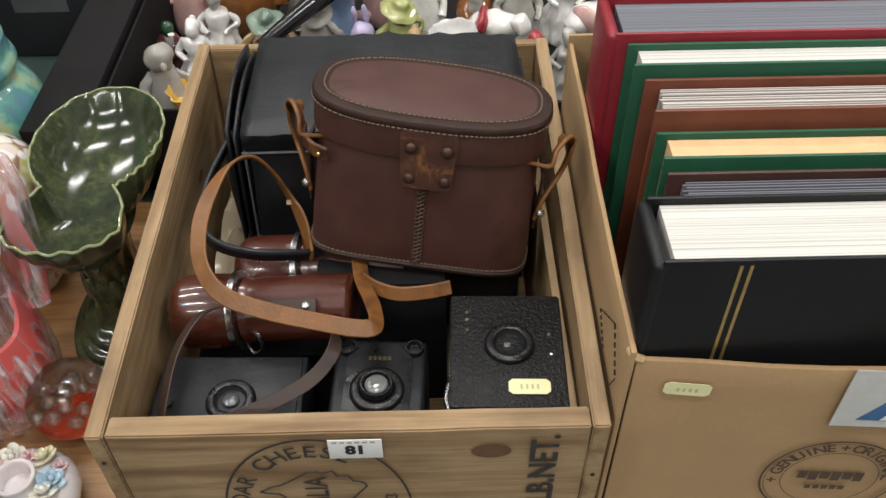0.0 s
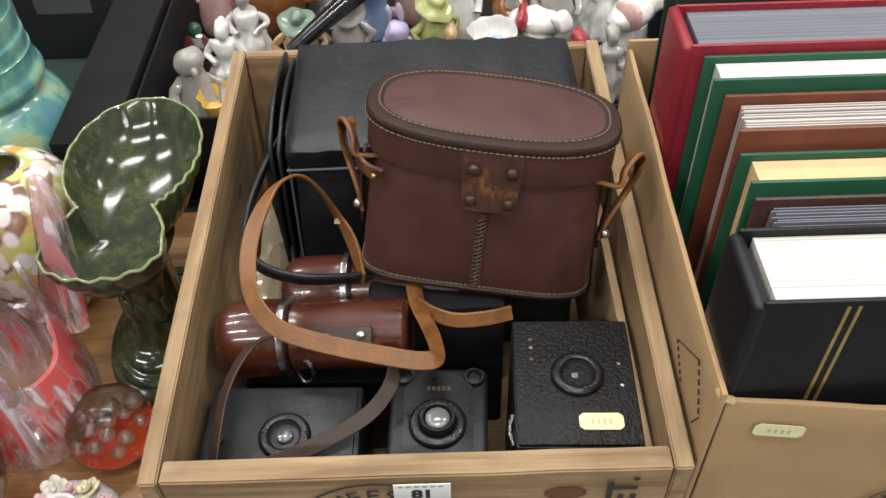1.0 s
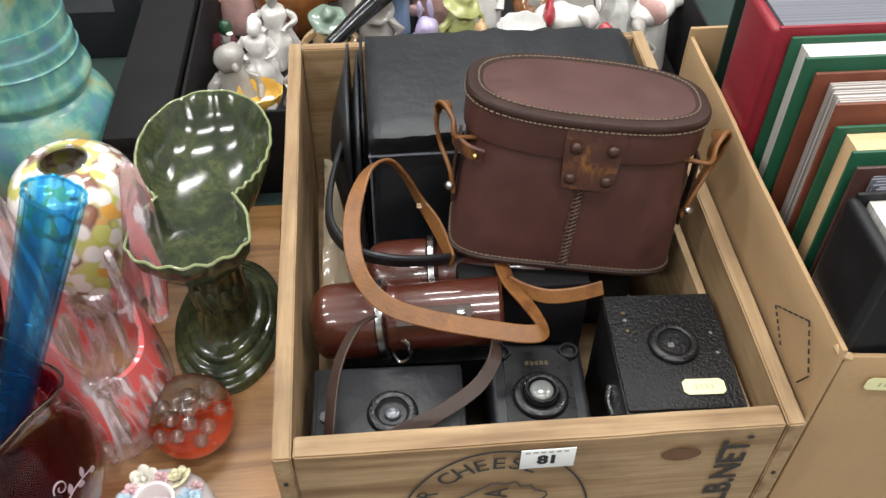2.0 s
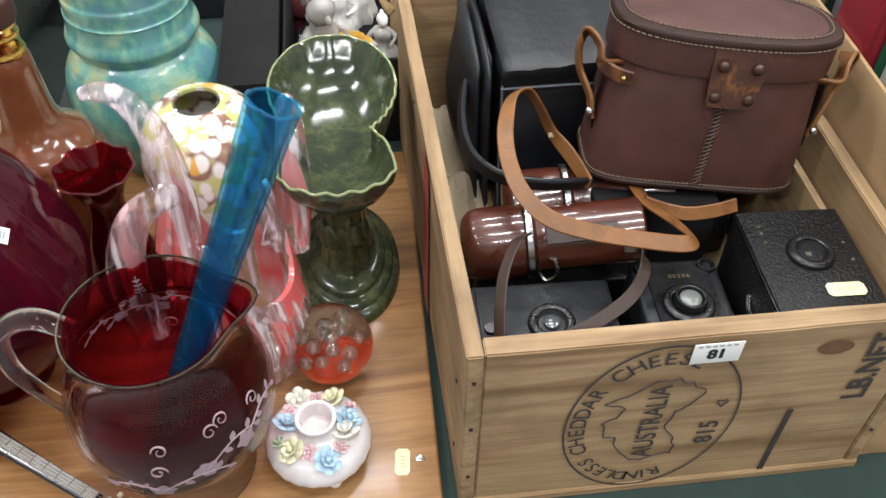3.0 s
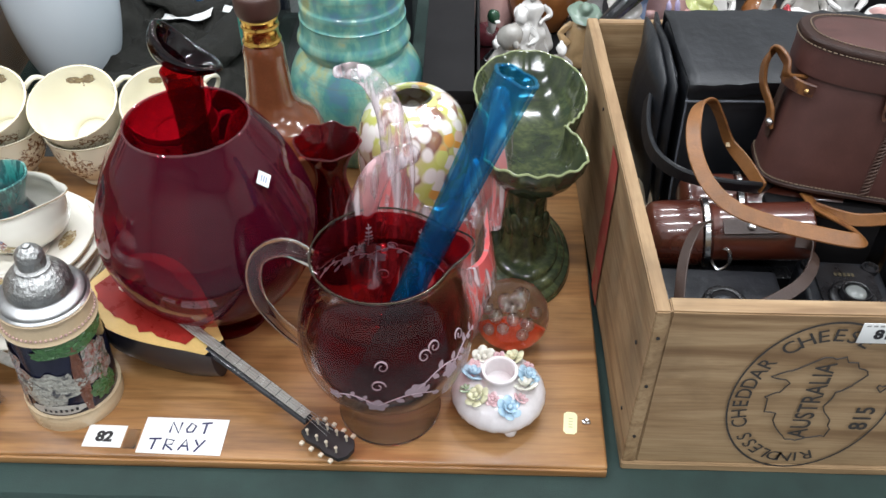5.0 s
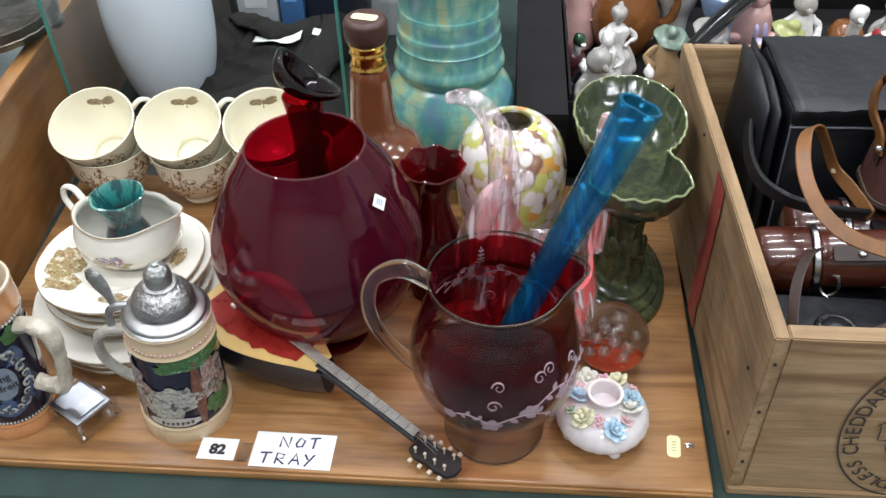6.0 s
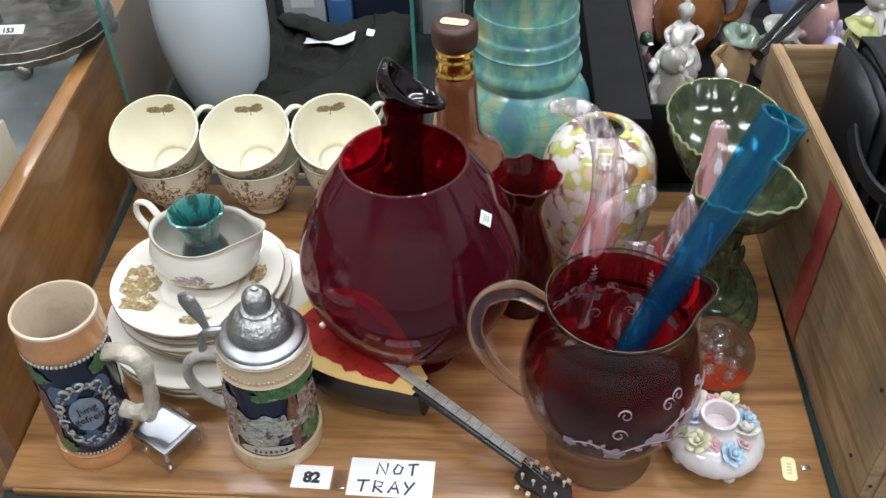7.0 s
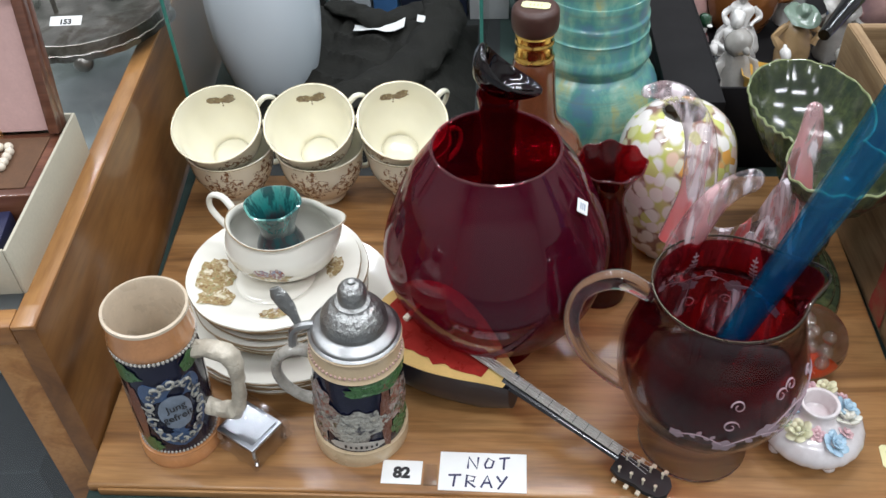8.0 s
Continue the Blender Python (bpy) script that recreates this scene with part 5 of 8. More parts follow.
# flower-crusted candle holder
ch = thing("china_candle_holder", pose(-0.127, 0.056, T), "white china candle holder with moulded pastel flowers", "candle holder")
PORC = surf("white_porcelain_pink_blush", (0.76, 0.71, 0.71), 0.15, 0, 0.06, 22, 0, coat=0.6, stain=((0.75, 0.5, 0.52), 0.66))
cp = smooth_profile([(0, 0.008), (0.02, 0.006), (0.034, 0.008), (0.043, 0.018), (0.0445, 0.027), (0.039, 0.037), (0.028, 0.043), (0.019, 0.045), (0.0165, 0.05), (0.0175, 0.056), (0.0165, 0.0575), (0.0135, 0.056), (0.0125, 0.045), (0.0115, 0.04), (0, 0.039)], 3)
part("body", lathe(cp, 64, ripple=lambda a, i, r, z: (r * (1 + (0.02 * abs(math.cos(11 * a)) if z < 0.04 and r > 0.03 else 0)), z)), PORC, ch)
for k in range(4):
    a = radians(20 + 90 * k)
    part("foot", ball(0.0065, Matrix.Translation((0.033 * math.cos(a), 0.033 * math.sin(a), 0.0055)), 10, 8), PORC, ch)
PASTELS = [surf("blue_petal", (0.42, 0.58, 0.7), 0.25, 0, 0.15, 90, 0, coat=0.4), surf("yellow_petal", (0.74, 0.72, 0.48), 0.25, 0, 0.12, 90, 0, coat=0.4), surf("pink_petal", (0.72, 0.48, 0.5), 0.25, 0, 0.15, 90, 0, coat=0.4), surf("cream_petal", (0.78, 0.76, 0.66), 0.25, 0, 0.1, 90, 0, coat=0.4), surf("green_petal", (0.42, 0.52, 0.36), 0.25, 0, 0.15, 90, 0, coat=0.4)]


def blossom(s, n, layers=2):
    bm = bmesh.new()
    for j in range(layers):
        f = 1 - 0.38 * j
        for k in range(n):
            a = 2 * math.pi * (k + 0.5 * j) / n
            join(bm, ball(s * 0.5 * f, pose(0, 0, 0, 0, 0, math.degrees(a)) @ Matrix.Translation((s * 0.55 * f, 0, s * (0.12 + 0.32 * j))) @ Matrix.Rotation(-0.5 - 0.4 * j, 4, "Y"), 10, 6, 1, 0.85, 0.28))
    join(bm, ball(s * 0.22, Matrix.Translation((0, 0, s * 0.5)), 8, 6))
    return bm


for k in range(13):
    a = 2 * math.pi * k / 13 + 0.1
    r = 0.0258 + 0.007 * ((k * 5) % 3) / 2
    zz = 0.0435 - (r - 0.0258) * 0.6
    big = k % 2 == 0
    fl = blossom(0.0128 if big else 0.0078, 6 if big else 5)
    part("flower", move(fl, Matrix.Translation((r * math.cos(a), r * math.sin(a), zz)) @ pose(0, 0, 0, 25 * math.sin(a) * -1, 25 * math.cos(a), 40 * k)), PASTELS[(0, 2, 1, 2, 3, 2, 0, 4, 1, 2, 0, 2, 3)[k]], ch, "moulded pastel china flower")

# green shell dish on a pedestal
m_gr, tt, bb, nd, lk = nodes_of("mottled_green_glaze")
nn = tex_noise(tt, coords(tt, (1, 1, 0.3)), 26, 6, 0.7, 0.6)
lk(mix(tt, ramp(tt, nn, [(0.3, (0.018, 0.021, 0.016)), (0.48, (0.04, 0.05, 0.024)), (0.62, (0.085, 0.098, 0.038)), (0.78, (0.05, 0.048, 0.05))]), (0.022, 0.03, 0.02), ramp(tt, tex_noise(tt, coords(tt), 130, 4, 0.7), [(0.4, (0, 0, 0)), (0.7, (0.8, 0.8, 0.8))])), bb.inputs["Base Color"])
bb.inputs["Roughness"].default_value, bb.inputs["Coat Weight"].default_value = 0.13, 0.15
bumped(tt, bb, nn, 0.04, 0.002)
GREEN = m_gr
pd = thing("pedestal_dish", pose(-0.094, 0.0, 0.0), "dark green glazed shell dish on a moulded pedestal foot", "dish")
DC = Vector((0, 0.285))


def reach(a):
    """How far the dish's edge lies from its middle at the angle a: a broad shell and two ears."""
    best = 0.02
    for cy, rx, ry in ((0.345, 0.0595, 0.086), (0.226, 0.056, 0.04)):
        dx, dy, oy = math.cos(a), math.sin(a), DC.y - cy
        A, B, Cc = (dx / rx) ** 2 + (dy / ry) ** 2, 2 * oy * dy / ry ** 2, (oy / ry) ** 2 - 1
        disc = B * B - 4 * A * Cc
        if disc > 0:
            best = max(best, (-B + math.sqrt(disc)) / (2 * A))
    return best


def reach_soft(a):
    return sum(reach(a + 0.055 * k) for k in range(-5, 6)) / 11


def dish_side(profile, n=132):
    bm = bmesh.new()
    rings = []
    for f, z, rp in profile:
        ring = []
        for k in range(n):
            a = 2 * math.pi * k / n
            q = 1 / math.sqrt((math.cos(a) / 0.05) ** 2 + (math.sin(a) / 0.105) ** 2)
            rr = (reach_soft(a) * f ** 2 + q * (1 - f ** 2)) * f * (1 + rp * 0.015 * abs(math.sin(a * 15)))
            ring.append(bm.verts.new((rr * math.cos(a), DC.y + rr * math.sin(a), z + rp * 0.0013 * math.cos(a * 30))))
        rings.append(ring)
    for a, b in zip(rings, rings[1:]):
        for k in range(n):
            bm.faces.new((a[k], a[(k + 1) % n], b[(k + 1) % n], b[k]))
    bm.faces.new(rings[0])
    bm.faces.new(rings[-1])
    return bm


part("dish", dish_side([(0.3, 0.146, 0), (0.6, 0.149, 0), (0.84, 0.160, 0.4), (0.97, 0.182, 0.8), (1.0, 0.196, 1), (0.988, 0.1985, 1), (0.972, 0.195, 0.8), (0.935, 0.183, 0.45), (0.88, 0.171, 0.15), (0.78, 0.161, 0), (0.62, 0.155, 0), (0.42, 0.1525, 0), (0.2, 0.152, 0)]), GREEN, pd)
edge = []
for k in range(132):
    a = 2 * math.pi * k / 132
    rr = reach_soft(a) * 0.992 * (1 + 0.015 * abs(math.sin(a * 15)))
    edge.append((rr * math.cos(a), DC.y + rr * math.sin(a), 0.1978 + 0.0013 * math.cos(a * 30)))
part("glazed_edge", sweep(edge + edge[:1], 0.0014, 6, smooth=False, caps=False), surf("pale_olive_glaze", (0.24, 0.27, 0.13), 0.2, 0, 0.3, 90, 0.1, coat=0.6), pd, "pale olive scalloped edge")
ped = smooth_profile([(0, 0.0), (0.05, 0.0), (0.054, 0.004), (0.053, 0.010), (0.048, 0.012), (0.047, 0.016), (0.044, 0.019), (0.04, 0.020), (0.039, 0.026), (0.035, 0.029), (0.03, 0.03), (0.027, 0.034), (0.024, 0.05), (0.022, 0.08), (0.022, 0.105), (0.025, 0.125), (0.03, 0.138), (0.036, 0.148)], 3)
part("pedestal", move(lathe(ped + [(0, 0.148)], 60, 1.0, 1.6, ripple=lambda a, i, r, z: (r * (1 + (0.05 * math.cos(9 * a) if 0.03 < z < 0.14 else 0)), z)), Matrix.Translation((0, 0.28, T)) @ Matrix.Diagonal((1, 1, 0.91, 1))), GREEN, pd)
for k in range(5):
    part("moulded_leaf", move(ball(0.017, None, 14, 8, 0.45, 0.22, 1.0), Matrix.Translation((0, 0.27, T + 0.07)) @ pose(0, 0, 0, 0, 0, -150 + 30 * k) @ Matrix.Translation((0.024, 0, 0)) @ pose(0, 0, 0, 0, -12, 90)), GREEN, pd)

# ---------------------------------------------------------------- tall vessels at the back of the board
TAN_GLAZE = surf("tan_salt_glaze", (0.15, 0.05, 0.02), 0.16, 0, 0.35, 26, 0.05, coat=0.6)
dc = thing("stoneware_decanter", pose(-0.379, 0.345, T), "tan stoneware bell decanter with a gold collar and brown cap", "decanter")
dp = smooth_profile([(0, 0), (0.05, 0), (0.056, 0.004), (0.0585, 0.03), (0.0575, 0.09), (0.0595, 0.112), (0.0595, 0.118), (0.056, 0.122), (0.056, 0.128), (0.053, 0.134), (0.052, 0.138), (0.047, 0.145), (0.036, 0.155), (0.027, 0.17), (0.0245, 0.19), (0.0225, 0.215), (0.0195, 0.238), (0, 0.238)], 3)
part("body", lathe(dp, 64), TAN_GLAZE, dc)
part("gold_collar", lathe(smooth_profile([(0.0, 0.2385), (0.0185, 0.2385), (0.0205, 0.241), (0.019, 0.244), (0.0185, 0.254), (0.02, 0.257), (0.0188, 0.26), (0.0185, 0.268), (0.0, 0.268)], 3), 40), surf("gold_foil", (0.8, 0.5, 0.12), 0.2, 1, 0.2, 60, 0.1), dc, "gold foil collar")
part("cap", lathe(smooth_profile([(0, 0.2685), (0.019, 0.2685), (0.0225, 0.272), (0.0235, 0.28), (0.0235, 0.29), (0.021, 0.294), (0.017, 0.2955), (0, 0.2955)], 3), 40, ripple=lambda a, i, r, z: (r * (1 + (0.012 * math.cos(40 * a) if 0.272 < z < 0.283 else 0)), z)), surf("brown_cap", (0.06, 0.025, 0.018), 0.45, 0, 0.3, 60, 0.2), dc, "dark brown cap")
tg = thing("price_tag", pose(-0.379, 0.343, T + 0.2958, 0, 0, -12), "pale yellow price sticker on the decanter cap", "label")
price_tag(tg, 0.028, 0.013)

m_tq, tt, bb, nd, lk = nodes_of("mottled_turquoise_glaze")
bandn = tex_noise(tt, coords(tt, (10, 10, 110)), 1.0, 5, 0.65, 0.9)
mott = tex_noise(tt, coords(tt, (1.3, 1.3, 0.7)), 24, 4, 0.6, 0.3)
tq = ramp(tt, mott, [(0.34, (0.1, 0.22, 0.3)), (0.43, (0.09, 0.28, 0.27)), (0.5, (0.15, 0.36, 0.29)), (0.57, (0.24, 0.42, 0.33)), (0.66, (0.38, 0.42, 0.2))])
lk(mix(tt, tq, (0.14, 0.2, 0.16), ramp(tt, bandn, [(0.5, (0, 0, 0)), (0.68, (0.5, 0.5, 0.5))])), bb.inputs["Base Color"])
bb.inputs["Roughness"].default_value, bb.inputs["Coat Weight"].default_value = 0.3, 0.5
tv = [(0, 0.002), (0.05, 0.0), (0.056, 0.004), (0.072, 0.03), (0.083, 0.065), (0.0865, 0.1), (0.082, 0.13), (0.07, 0.152), (0.064, 0.158), (0.0655, 0.164), (0.0705, 0.172), (0.069, 0.18), (0.066, 0.186), (0.065, 0.2), (0.0655, 0.203), (0.0635, 0.206), (0.064, 0.22), (0.0615, 0.225), (0.062, 0.245), (0.0595, 0.25), (0.06, 0.27), (0.066, 0.3), (0.078, 0.325)]
tv = smooth_profile(tv, 3)
cut = [i for i, (r, z) in enumerate(tv) if z > 0.158][0]
tvs = thing("turquoise_vase", pose(-0.304, 0.505, 0.001), "large mottled turquoise pottery vase with ribbed neck", "vase")
part("body", lathe(shell(tv[:cut + 1], 0.005), 64), m_tq, tvs)
part("neck", lathe(shell(tv[cut:], 0.005), 64), m_tq, tvs, "ribbed flaring neck")

wv_ = smooth_profile([(0, 0.002), (0.042, 0), (0.05, 0.006), (0.066, 0.05), (0.076, 0.1), (0.079, 0.15), (0.076, 0.2), (0.066, 0.24), (0.045, 0.262), (0.03, 0.27)], 4)
m_op, tt, bb, nd, lk = nodes_of("frosted_opal_glass")
bb.inputs["Base Color"].default_value = (0.63, 0.68, 0.74, 1)
bb.inputs["Roughness"].default_value, bb.inputs["Coat Weight"].default_value = 0.35, 0.3
opal = thing("opal_glass_vase", pose(-0.745, 0.675, 0.001), "tall pale blue white frosted glass vase", "vase")
part("body", lathe(shell(wv_, 0.004), 56), m_op, opal)
part("rim", lathe([(0.0285 + 0.003 * math.cos(2 * math.pi * k / 8), 0.2705 + 0.0025 * math.sin(2 * math.pi * k / 8)) for k in range(8)], 48, closed=True), m_op, opal, "rolled glass rim")

# ---------------------------------------------------------------- in the crate
FLOOR = 0.0105
CASEMAT = BROWN_HIDE


def oval_ring(w, d, n=64, power=2.5, flat=2.7):
    out = []
    for k in range(n):
        a = 2 * math.pi * k / n
        c, s = math.cos(a), math.sin(a)
        out.append((w / 2 * math.copysign(abs(c) ** (2 / power), c), d / 2 * math.copysign(abs(s) ** (2 / flat), s)))
    return out


def oval_stack(levels, n=64, power=2.5, flat=2.7):
    """Levels of (width, depth, z, squareness or 0): a closed solid."""
    bm = bmesh.new()
    rings = [[bm.verts.new((x, y, z)) for x, y in oval_ring(w, d, n, sq or power, sq or flat)] for w, d, z, sq in levels]
    for a, b in zip(rings, rings[1:]):
        for k in range(n):
            bm.faces.new((a[k], a[(k + 1) % n], b[(k + 1) % n], b[k]))
    bm.faces.new(rings[0][::-1])
    bm.faces.new(rings[-1])
    return bm


def seam(points, step=0.0034, size=0.00085, parent=None, label="pale thread stitching"):
    """A row of short stitches along points, as one part."""
    bm = bmesh.new()
    line = [Vector(p) for p in points]
    total, acc = 0.0, 0.0
    for a, b in zip(line, line[1:]):
        d = b - a
        n = max(1, int(round(d.length / step)))
        for k in range(n):
            p, q = a + d * ((k + 0.15) / n), a + d * ((k + 0.8) / n)
            join(bm, sweep([p, q], size, 5, smooth=False))
    return part("stitching", bm, STITCH, parent, label)


# black leather bag at the back
bag = thing("leather_camera_bag", pose(0.185, 0.35, FLOOR), "black leather camera bag with a folded flap, lying in the crate", "bag")
hb = box(-0.125, 0.122, -0.06, 0.085, 0.0, 0.226, 0.006, seg=3)
for v in hb.verts:
    if v.co.y < 0:
        v.co.y -= 0.035 * (1 - v.co.z / 0.226)
bmesh.ops.subdivide_edges(hb, edges=[e for e in hb.edges if e.calc_length() > 0.05], cuts=14, use_grid_fill=True)
for v in hb.verts:
    v.co += Vector(noise.noise_vector(v.co * 17 + Vector((0, 0, 4)))) * 0.004
part("body", hb, BLACK_HIDE, bag)
fl = bmesh.new()
rows = []
for j, (y, z) in enumerate([(0.088, 0.19), (0.09, 0.229), (0.06, 0.232), (0.0, 0.232), (-0.045, 0.2325), (-0.062, 0.2325), (-0.067, 0.229), (-0.0685, 0.215)]):
    rows.append([fl.verts.new((-0.127 + 0.252 * i / 20, y, z + 0.008 * abs(noise.noise(Vector((i * 0.45, j * 0.8, 2)))) + 0.003 - 0.001 * math.cos(i / 20 * 6.28))) for i in range(21)])
for a, b in zip(rows, rows[1:]):
    for i in range(20):
        fl.faces.new((a[i], a[i + 1], b[i + 1], b[i]))
flap = part("flap", fl, BLACK_HIDE, bag, "soft black leather top flap")
sm = flap.modifiers.new("thickness", "SOLIDIFY")
sm.thickness = 0.003
part("piping", sweep([(-0.128, -0.069, 0.214), (-0.06, -0.07, 0.2155), (0.02, -0.07, 0.2145), (0.125, -0.069, 0.215)], 0.0012, 6), surf("grey_worn_edge", (0.12, 0.13, 0.15), 0.5, 0, 0.4, 90, 0.2), bag, "scuffed pale flap edge")
part("piping", sweep([(-0.126, -0.066, 0.22), (-0.1265, -0.075, 0.14), (-0.1265, -0.088, 0.06)], 0.0011, 6), surf("grey_edge", (0.1, 0.11, 0.13), 0.5, 0, 0.4, 90, 0.2), bag, "scuffed pale corner edge")
for k, (dx, bow) in enumerate(((-0.010, 0.012), (-0.019, 0.02), (-0.006, 0.004))):
    g = bmesh.new()
    rr = []
    for j in range(9):
        v = j / 8
        z = 0.222 - 0.2 * v
        rr.append([g.verts.new((-0.127 + dx - bow * math.sin(math.pi * u) * math.sin(math.pi * min(1, v * 1.2)), -0.055 + 0.14 * u - 0.025 * v + 0.012 * k, z + (0.012 if k < 2 else 0) * math.sin(math.pi * u))) for u in [i / 8 for i in range(9)]])
    for a, b in zip(rr, rr[1:]):
        for i in range(8):
            g.faces.new((a[i], a[i + 1], b[i + 1], b[i]))
    gus = part("gusset", g, BLACK_HIDE, bag, "folded side gusset")
    sm = gus.modifiers.new("thickness", "SOLIDIFY")
    sm.thickness = 0.003
for k, sx in enumerate((0.1235, 0.131)):
    part("gusset", move(box(-0.002, 0.002, -0.055 + 0.01 * k, 0.084, 0.02, 0.222 - 0.012 * k, 0.0015), Matrix.Translation((sx, 0, 0))), BLACK_HIDE, bag, "folded side gusset")
part("ring", sweep([(-0.142, 0.004, 0.17), (-0.148, -0.004, 0.176), (-0.150, -0.010, 0.168), (-0.145, -0.012, 0.16)], 0.0016, 6), STEEL, bag, "metal strap ring")
part("shoulder_strap", strap([(-0.14, 0.03, 0.19), (-0.158, -0.04, 0.185), (-0.164, -0.09, 0.184), (-0.16, -0.128, 0.186), (-0.142, -0.156, 0.188), (-0.11, -0.168, 0.187), (-0.075, -0.16, 0.177), (-0.055, -0.148, 0.166)], 0.016, 0.005, up=(0.2, -0.35, 0.9)), BLACK_HIDE, bag, "padded black shoulder strap")

# brown binocular case
CASE = pose(0.2145, 0.221, 0.181, -6, 4.5, -8)
bc = thing("binocular_case", CASE, "brown leather binocular case with stitched lid, standing on the cameras", "case")
part("body", oval_stack([(0.174, 0.086, 0.0, 4.8), (0.182, 0.092, 0.002, 4.8), (0.183, 0.093, 0.006, 4.8), (0.182, 0.0925, 0.03, 4.2), (0.18, 0.092, 0.06, 3.4), (0.178, 0.0915, 0.085, 2.9), (0.176, 0.091, 0.103, 2.6), (0.174, 0.088, 0.112, 2.6), (0.1, 0.05, 0.113, 2.6)], 96), CASEMAT, bc)
part("lid", oval_stack([(0.176, 0.09, 0.106, 0), (0.183, 0.098, 0.107, 0), (0.184, 0.099, 0.110, 0), (0.184, 0.1, 0.134, 0), (0.1835, 0.1, 0.137, 0), (0.18, 0.097, 0.1395, 0), (0.17, 0.088, 0.1405, 0), (0.158, 0.076, 0.1415, 0), (0.05, 0.03, 0.1425, 0)]), CASEMAT, bc, "oval leather lid")
part("lid_edge", move(oval_stack([(0.1845, 0.1005, 0.1335, 0), (0.1865, 0.1025, 0.135, 0), (0.1865, 0.1025, 0.1385, 0), (0.1835, 0.0995, 0.1405, 0), (0.1665, 0.0835, 0.142, 0), (0.16, 0.077, 0.141, 0)]), Matrix()), DARK_HIDE, bc, "worn dark lid edge")
part("base_edge", oval_stack([(0.182, 0.092, -0.001, 0), (0.187, 0.0965, 0.0, 0), (0.187, 0.0965, 0.0025, 0), (0.183, 0.093, 0.004, 0)], 64, 5.0, 4.6), DARK_HIDE, bc, "worn dark base edge")
seam([(x, y, 0.1422) for x, y in oval_ring(0.168, 0.085, 80) + oval_ring(0.168, 0.085, 80)[:1]], 0.0038, 0.0007, bc)
seam([(x, y, 0.1345) for x, y in oval_ring(0.1868, 0.1028, 80) + oval_ring(0.1868, 0.1028, 80)[:1]], 0.0038, 0.0007, bc)
seam([(x, y, 0.0052) for x, y in oval_ring(0.1845, 0.0945, 80, 5.0, 4.6) + oval_ring(0.1845, 0.0945, 80, 5.0, 4.6)[:1]], 0.0038, 0.0007, bc)
YF = -0.0462
part("front_seam", strap([(0.001, YF - 0.0004, 0.004), (0.001, YF, 0.04), (0.001, YF + 0.0003, 0.085)], 0.010, 0.0014, up=(1, 0, 0)), CASEMAT, bc, "raised front seam")
braid = bmesh.new()
for k in range(20):
    z0 = 0.006 + 0.004 * k
    yb = YF - 0.0016 + 0.0005 * k / 20
    join(braid, sweep([(-0.0028, yb, z0), (0.001, yb - 0.0012, z0 + 0.0028), (0.0048, yb, z0 + 0.0052)], [0.0006, 0.0014, 0.0006], 6, 0.7, 3))
    join(braid, sweep([(0.0048, yb, z0 + 0.002), (0.001, yb - 0.0006, z0 + 0.0046), (-0.0028, yb, z0 + 0.007)], [0.0005, 0.0012, 0.0005], 6, 0.7, 3))
part("braided_seam", braid, surf("dark_waxed_thread", (0.07, 0.036, 0.024), 0.6, 0, 0.4, 200, 0.3), bc, "thick braided centre seam")
tab = extruded([(-0.02, -0.022), (-0.018, -0.026), (0.018, -0.026), (0.02, -0.022), (0.022, 0.0), (0.0235, 0.024), (0.022, 0.027), (-0.022, 0.027), (-0.0235, 0.024), (-0.022, 0.0)], 0.0024)
part("closing_flap", move(tab, Matrix.Translation((0.004, -0.0525, 0.109)) @ Matrix.Rotation(radians(86), 4, "X") @ Matrix.Diagonal((0.95, 0.93, 1, 1))), WORN_HIDE, bc, "worn tan closing flap")
for x, z in ((-0.009, 0.093), (0.018, 0.093), (-0.009, 0.12), (0.018, 0.12)):
    part("rivet", move(lathe([(0, 0.003), (0.003, 0.0025), (0.0046, 0.0008), (0.0048, 0), (0, 0)], 16), Matrix.Translation((x, -0.0535 if z < 0.1 else -0.0535, z)) @ UPRIGHT), surf("bronzed_rivet", (0.06, 0.03, 0.02), 0.4, 0.3, 0.3, 90, 0.1), bc, "leather coloured rivet")
for s in (-1, 1):
    part("strap_loop", strap([(s * 0.082, -0.02, 0.099), (s * 0.097, -0.026, 0.103), (s * 0.1, -0.02, 0.113), (s * 0.108, -0.006, 0.116), (s * 0.112, 0.0, 0.1), (s * 0.108, 0.0, 0.08), (s * 0.098, -0.012, 0.063), (s * 0.0935, -0.014, 0.045)], 0.016, 0.0034, up=(0, -0.6, 0.4)), TAN_HIDE, bc, "tan leather strap loop")
    part("side_tab", strap([(s * 0.0925, -0.012, 0.1), (s * 0.0945, -0.012, 0.07), (s * 0.093, -0.012, 0.035)], 0.013, 0.0024, up=(0, 1, 0)), BROWN_STRAP, bc, "brown side tab")
    if s < 0:
        part("keeper", strap([(s * 0.074, -0.042, 0.097), (s * 0.086, -0.0375, 0.098), (s * 0.0955, -0.027, 0.099), (s * 0.098, -0.014, 0.1)], 0.0135, 0.003, up=(0, -0.2, 1)), WORN_HIDE, bc, "brown leather keeper")
        part("keeper_stud", ball(0.0022, Matrix.Translation((s * 0.081, -0.0425, 0.097)), 10, 6), BRASS, bc)
    part("buckle_stud", ball(0.004, Matrix.Translation((s * 0.0965, -0.02, 0.052)), 12, 8), STEEL, bc, "bright metal stud")

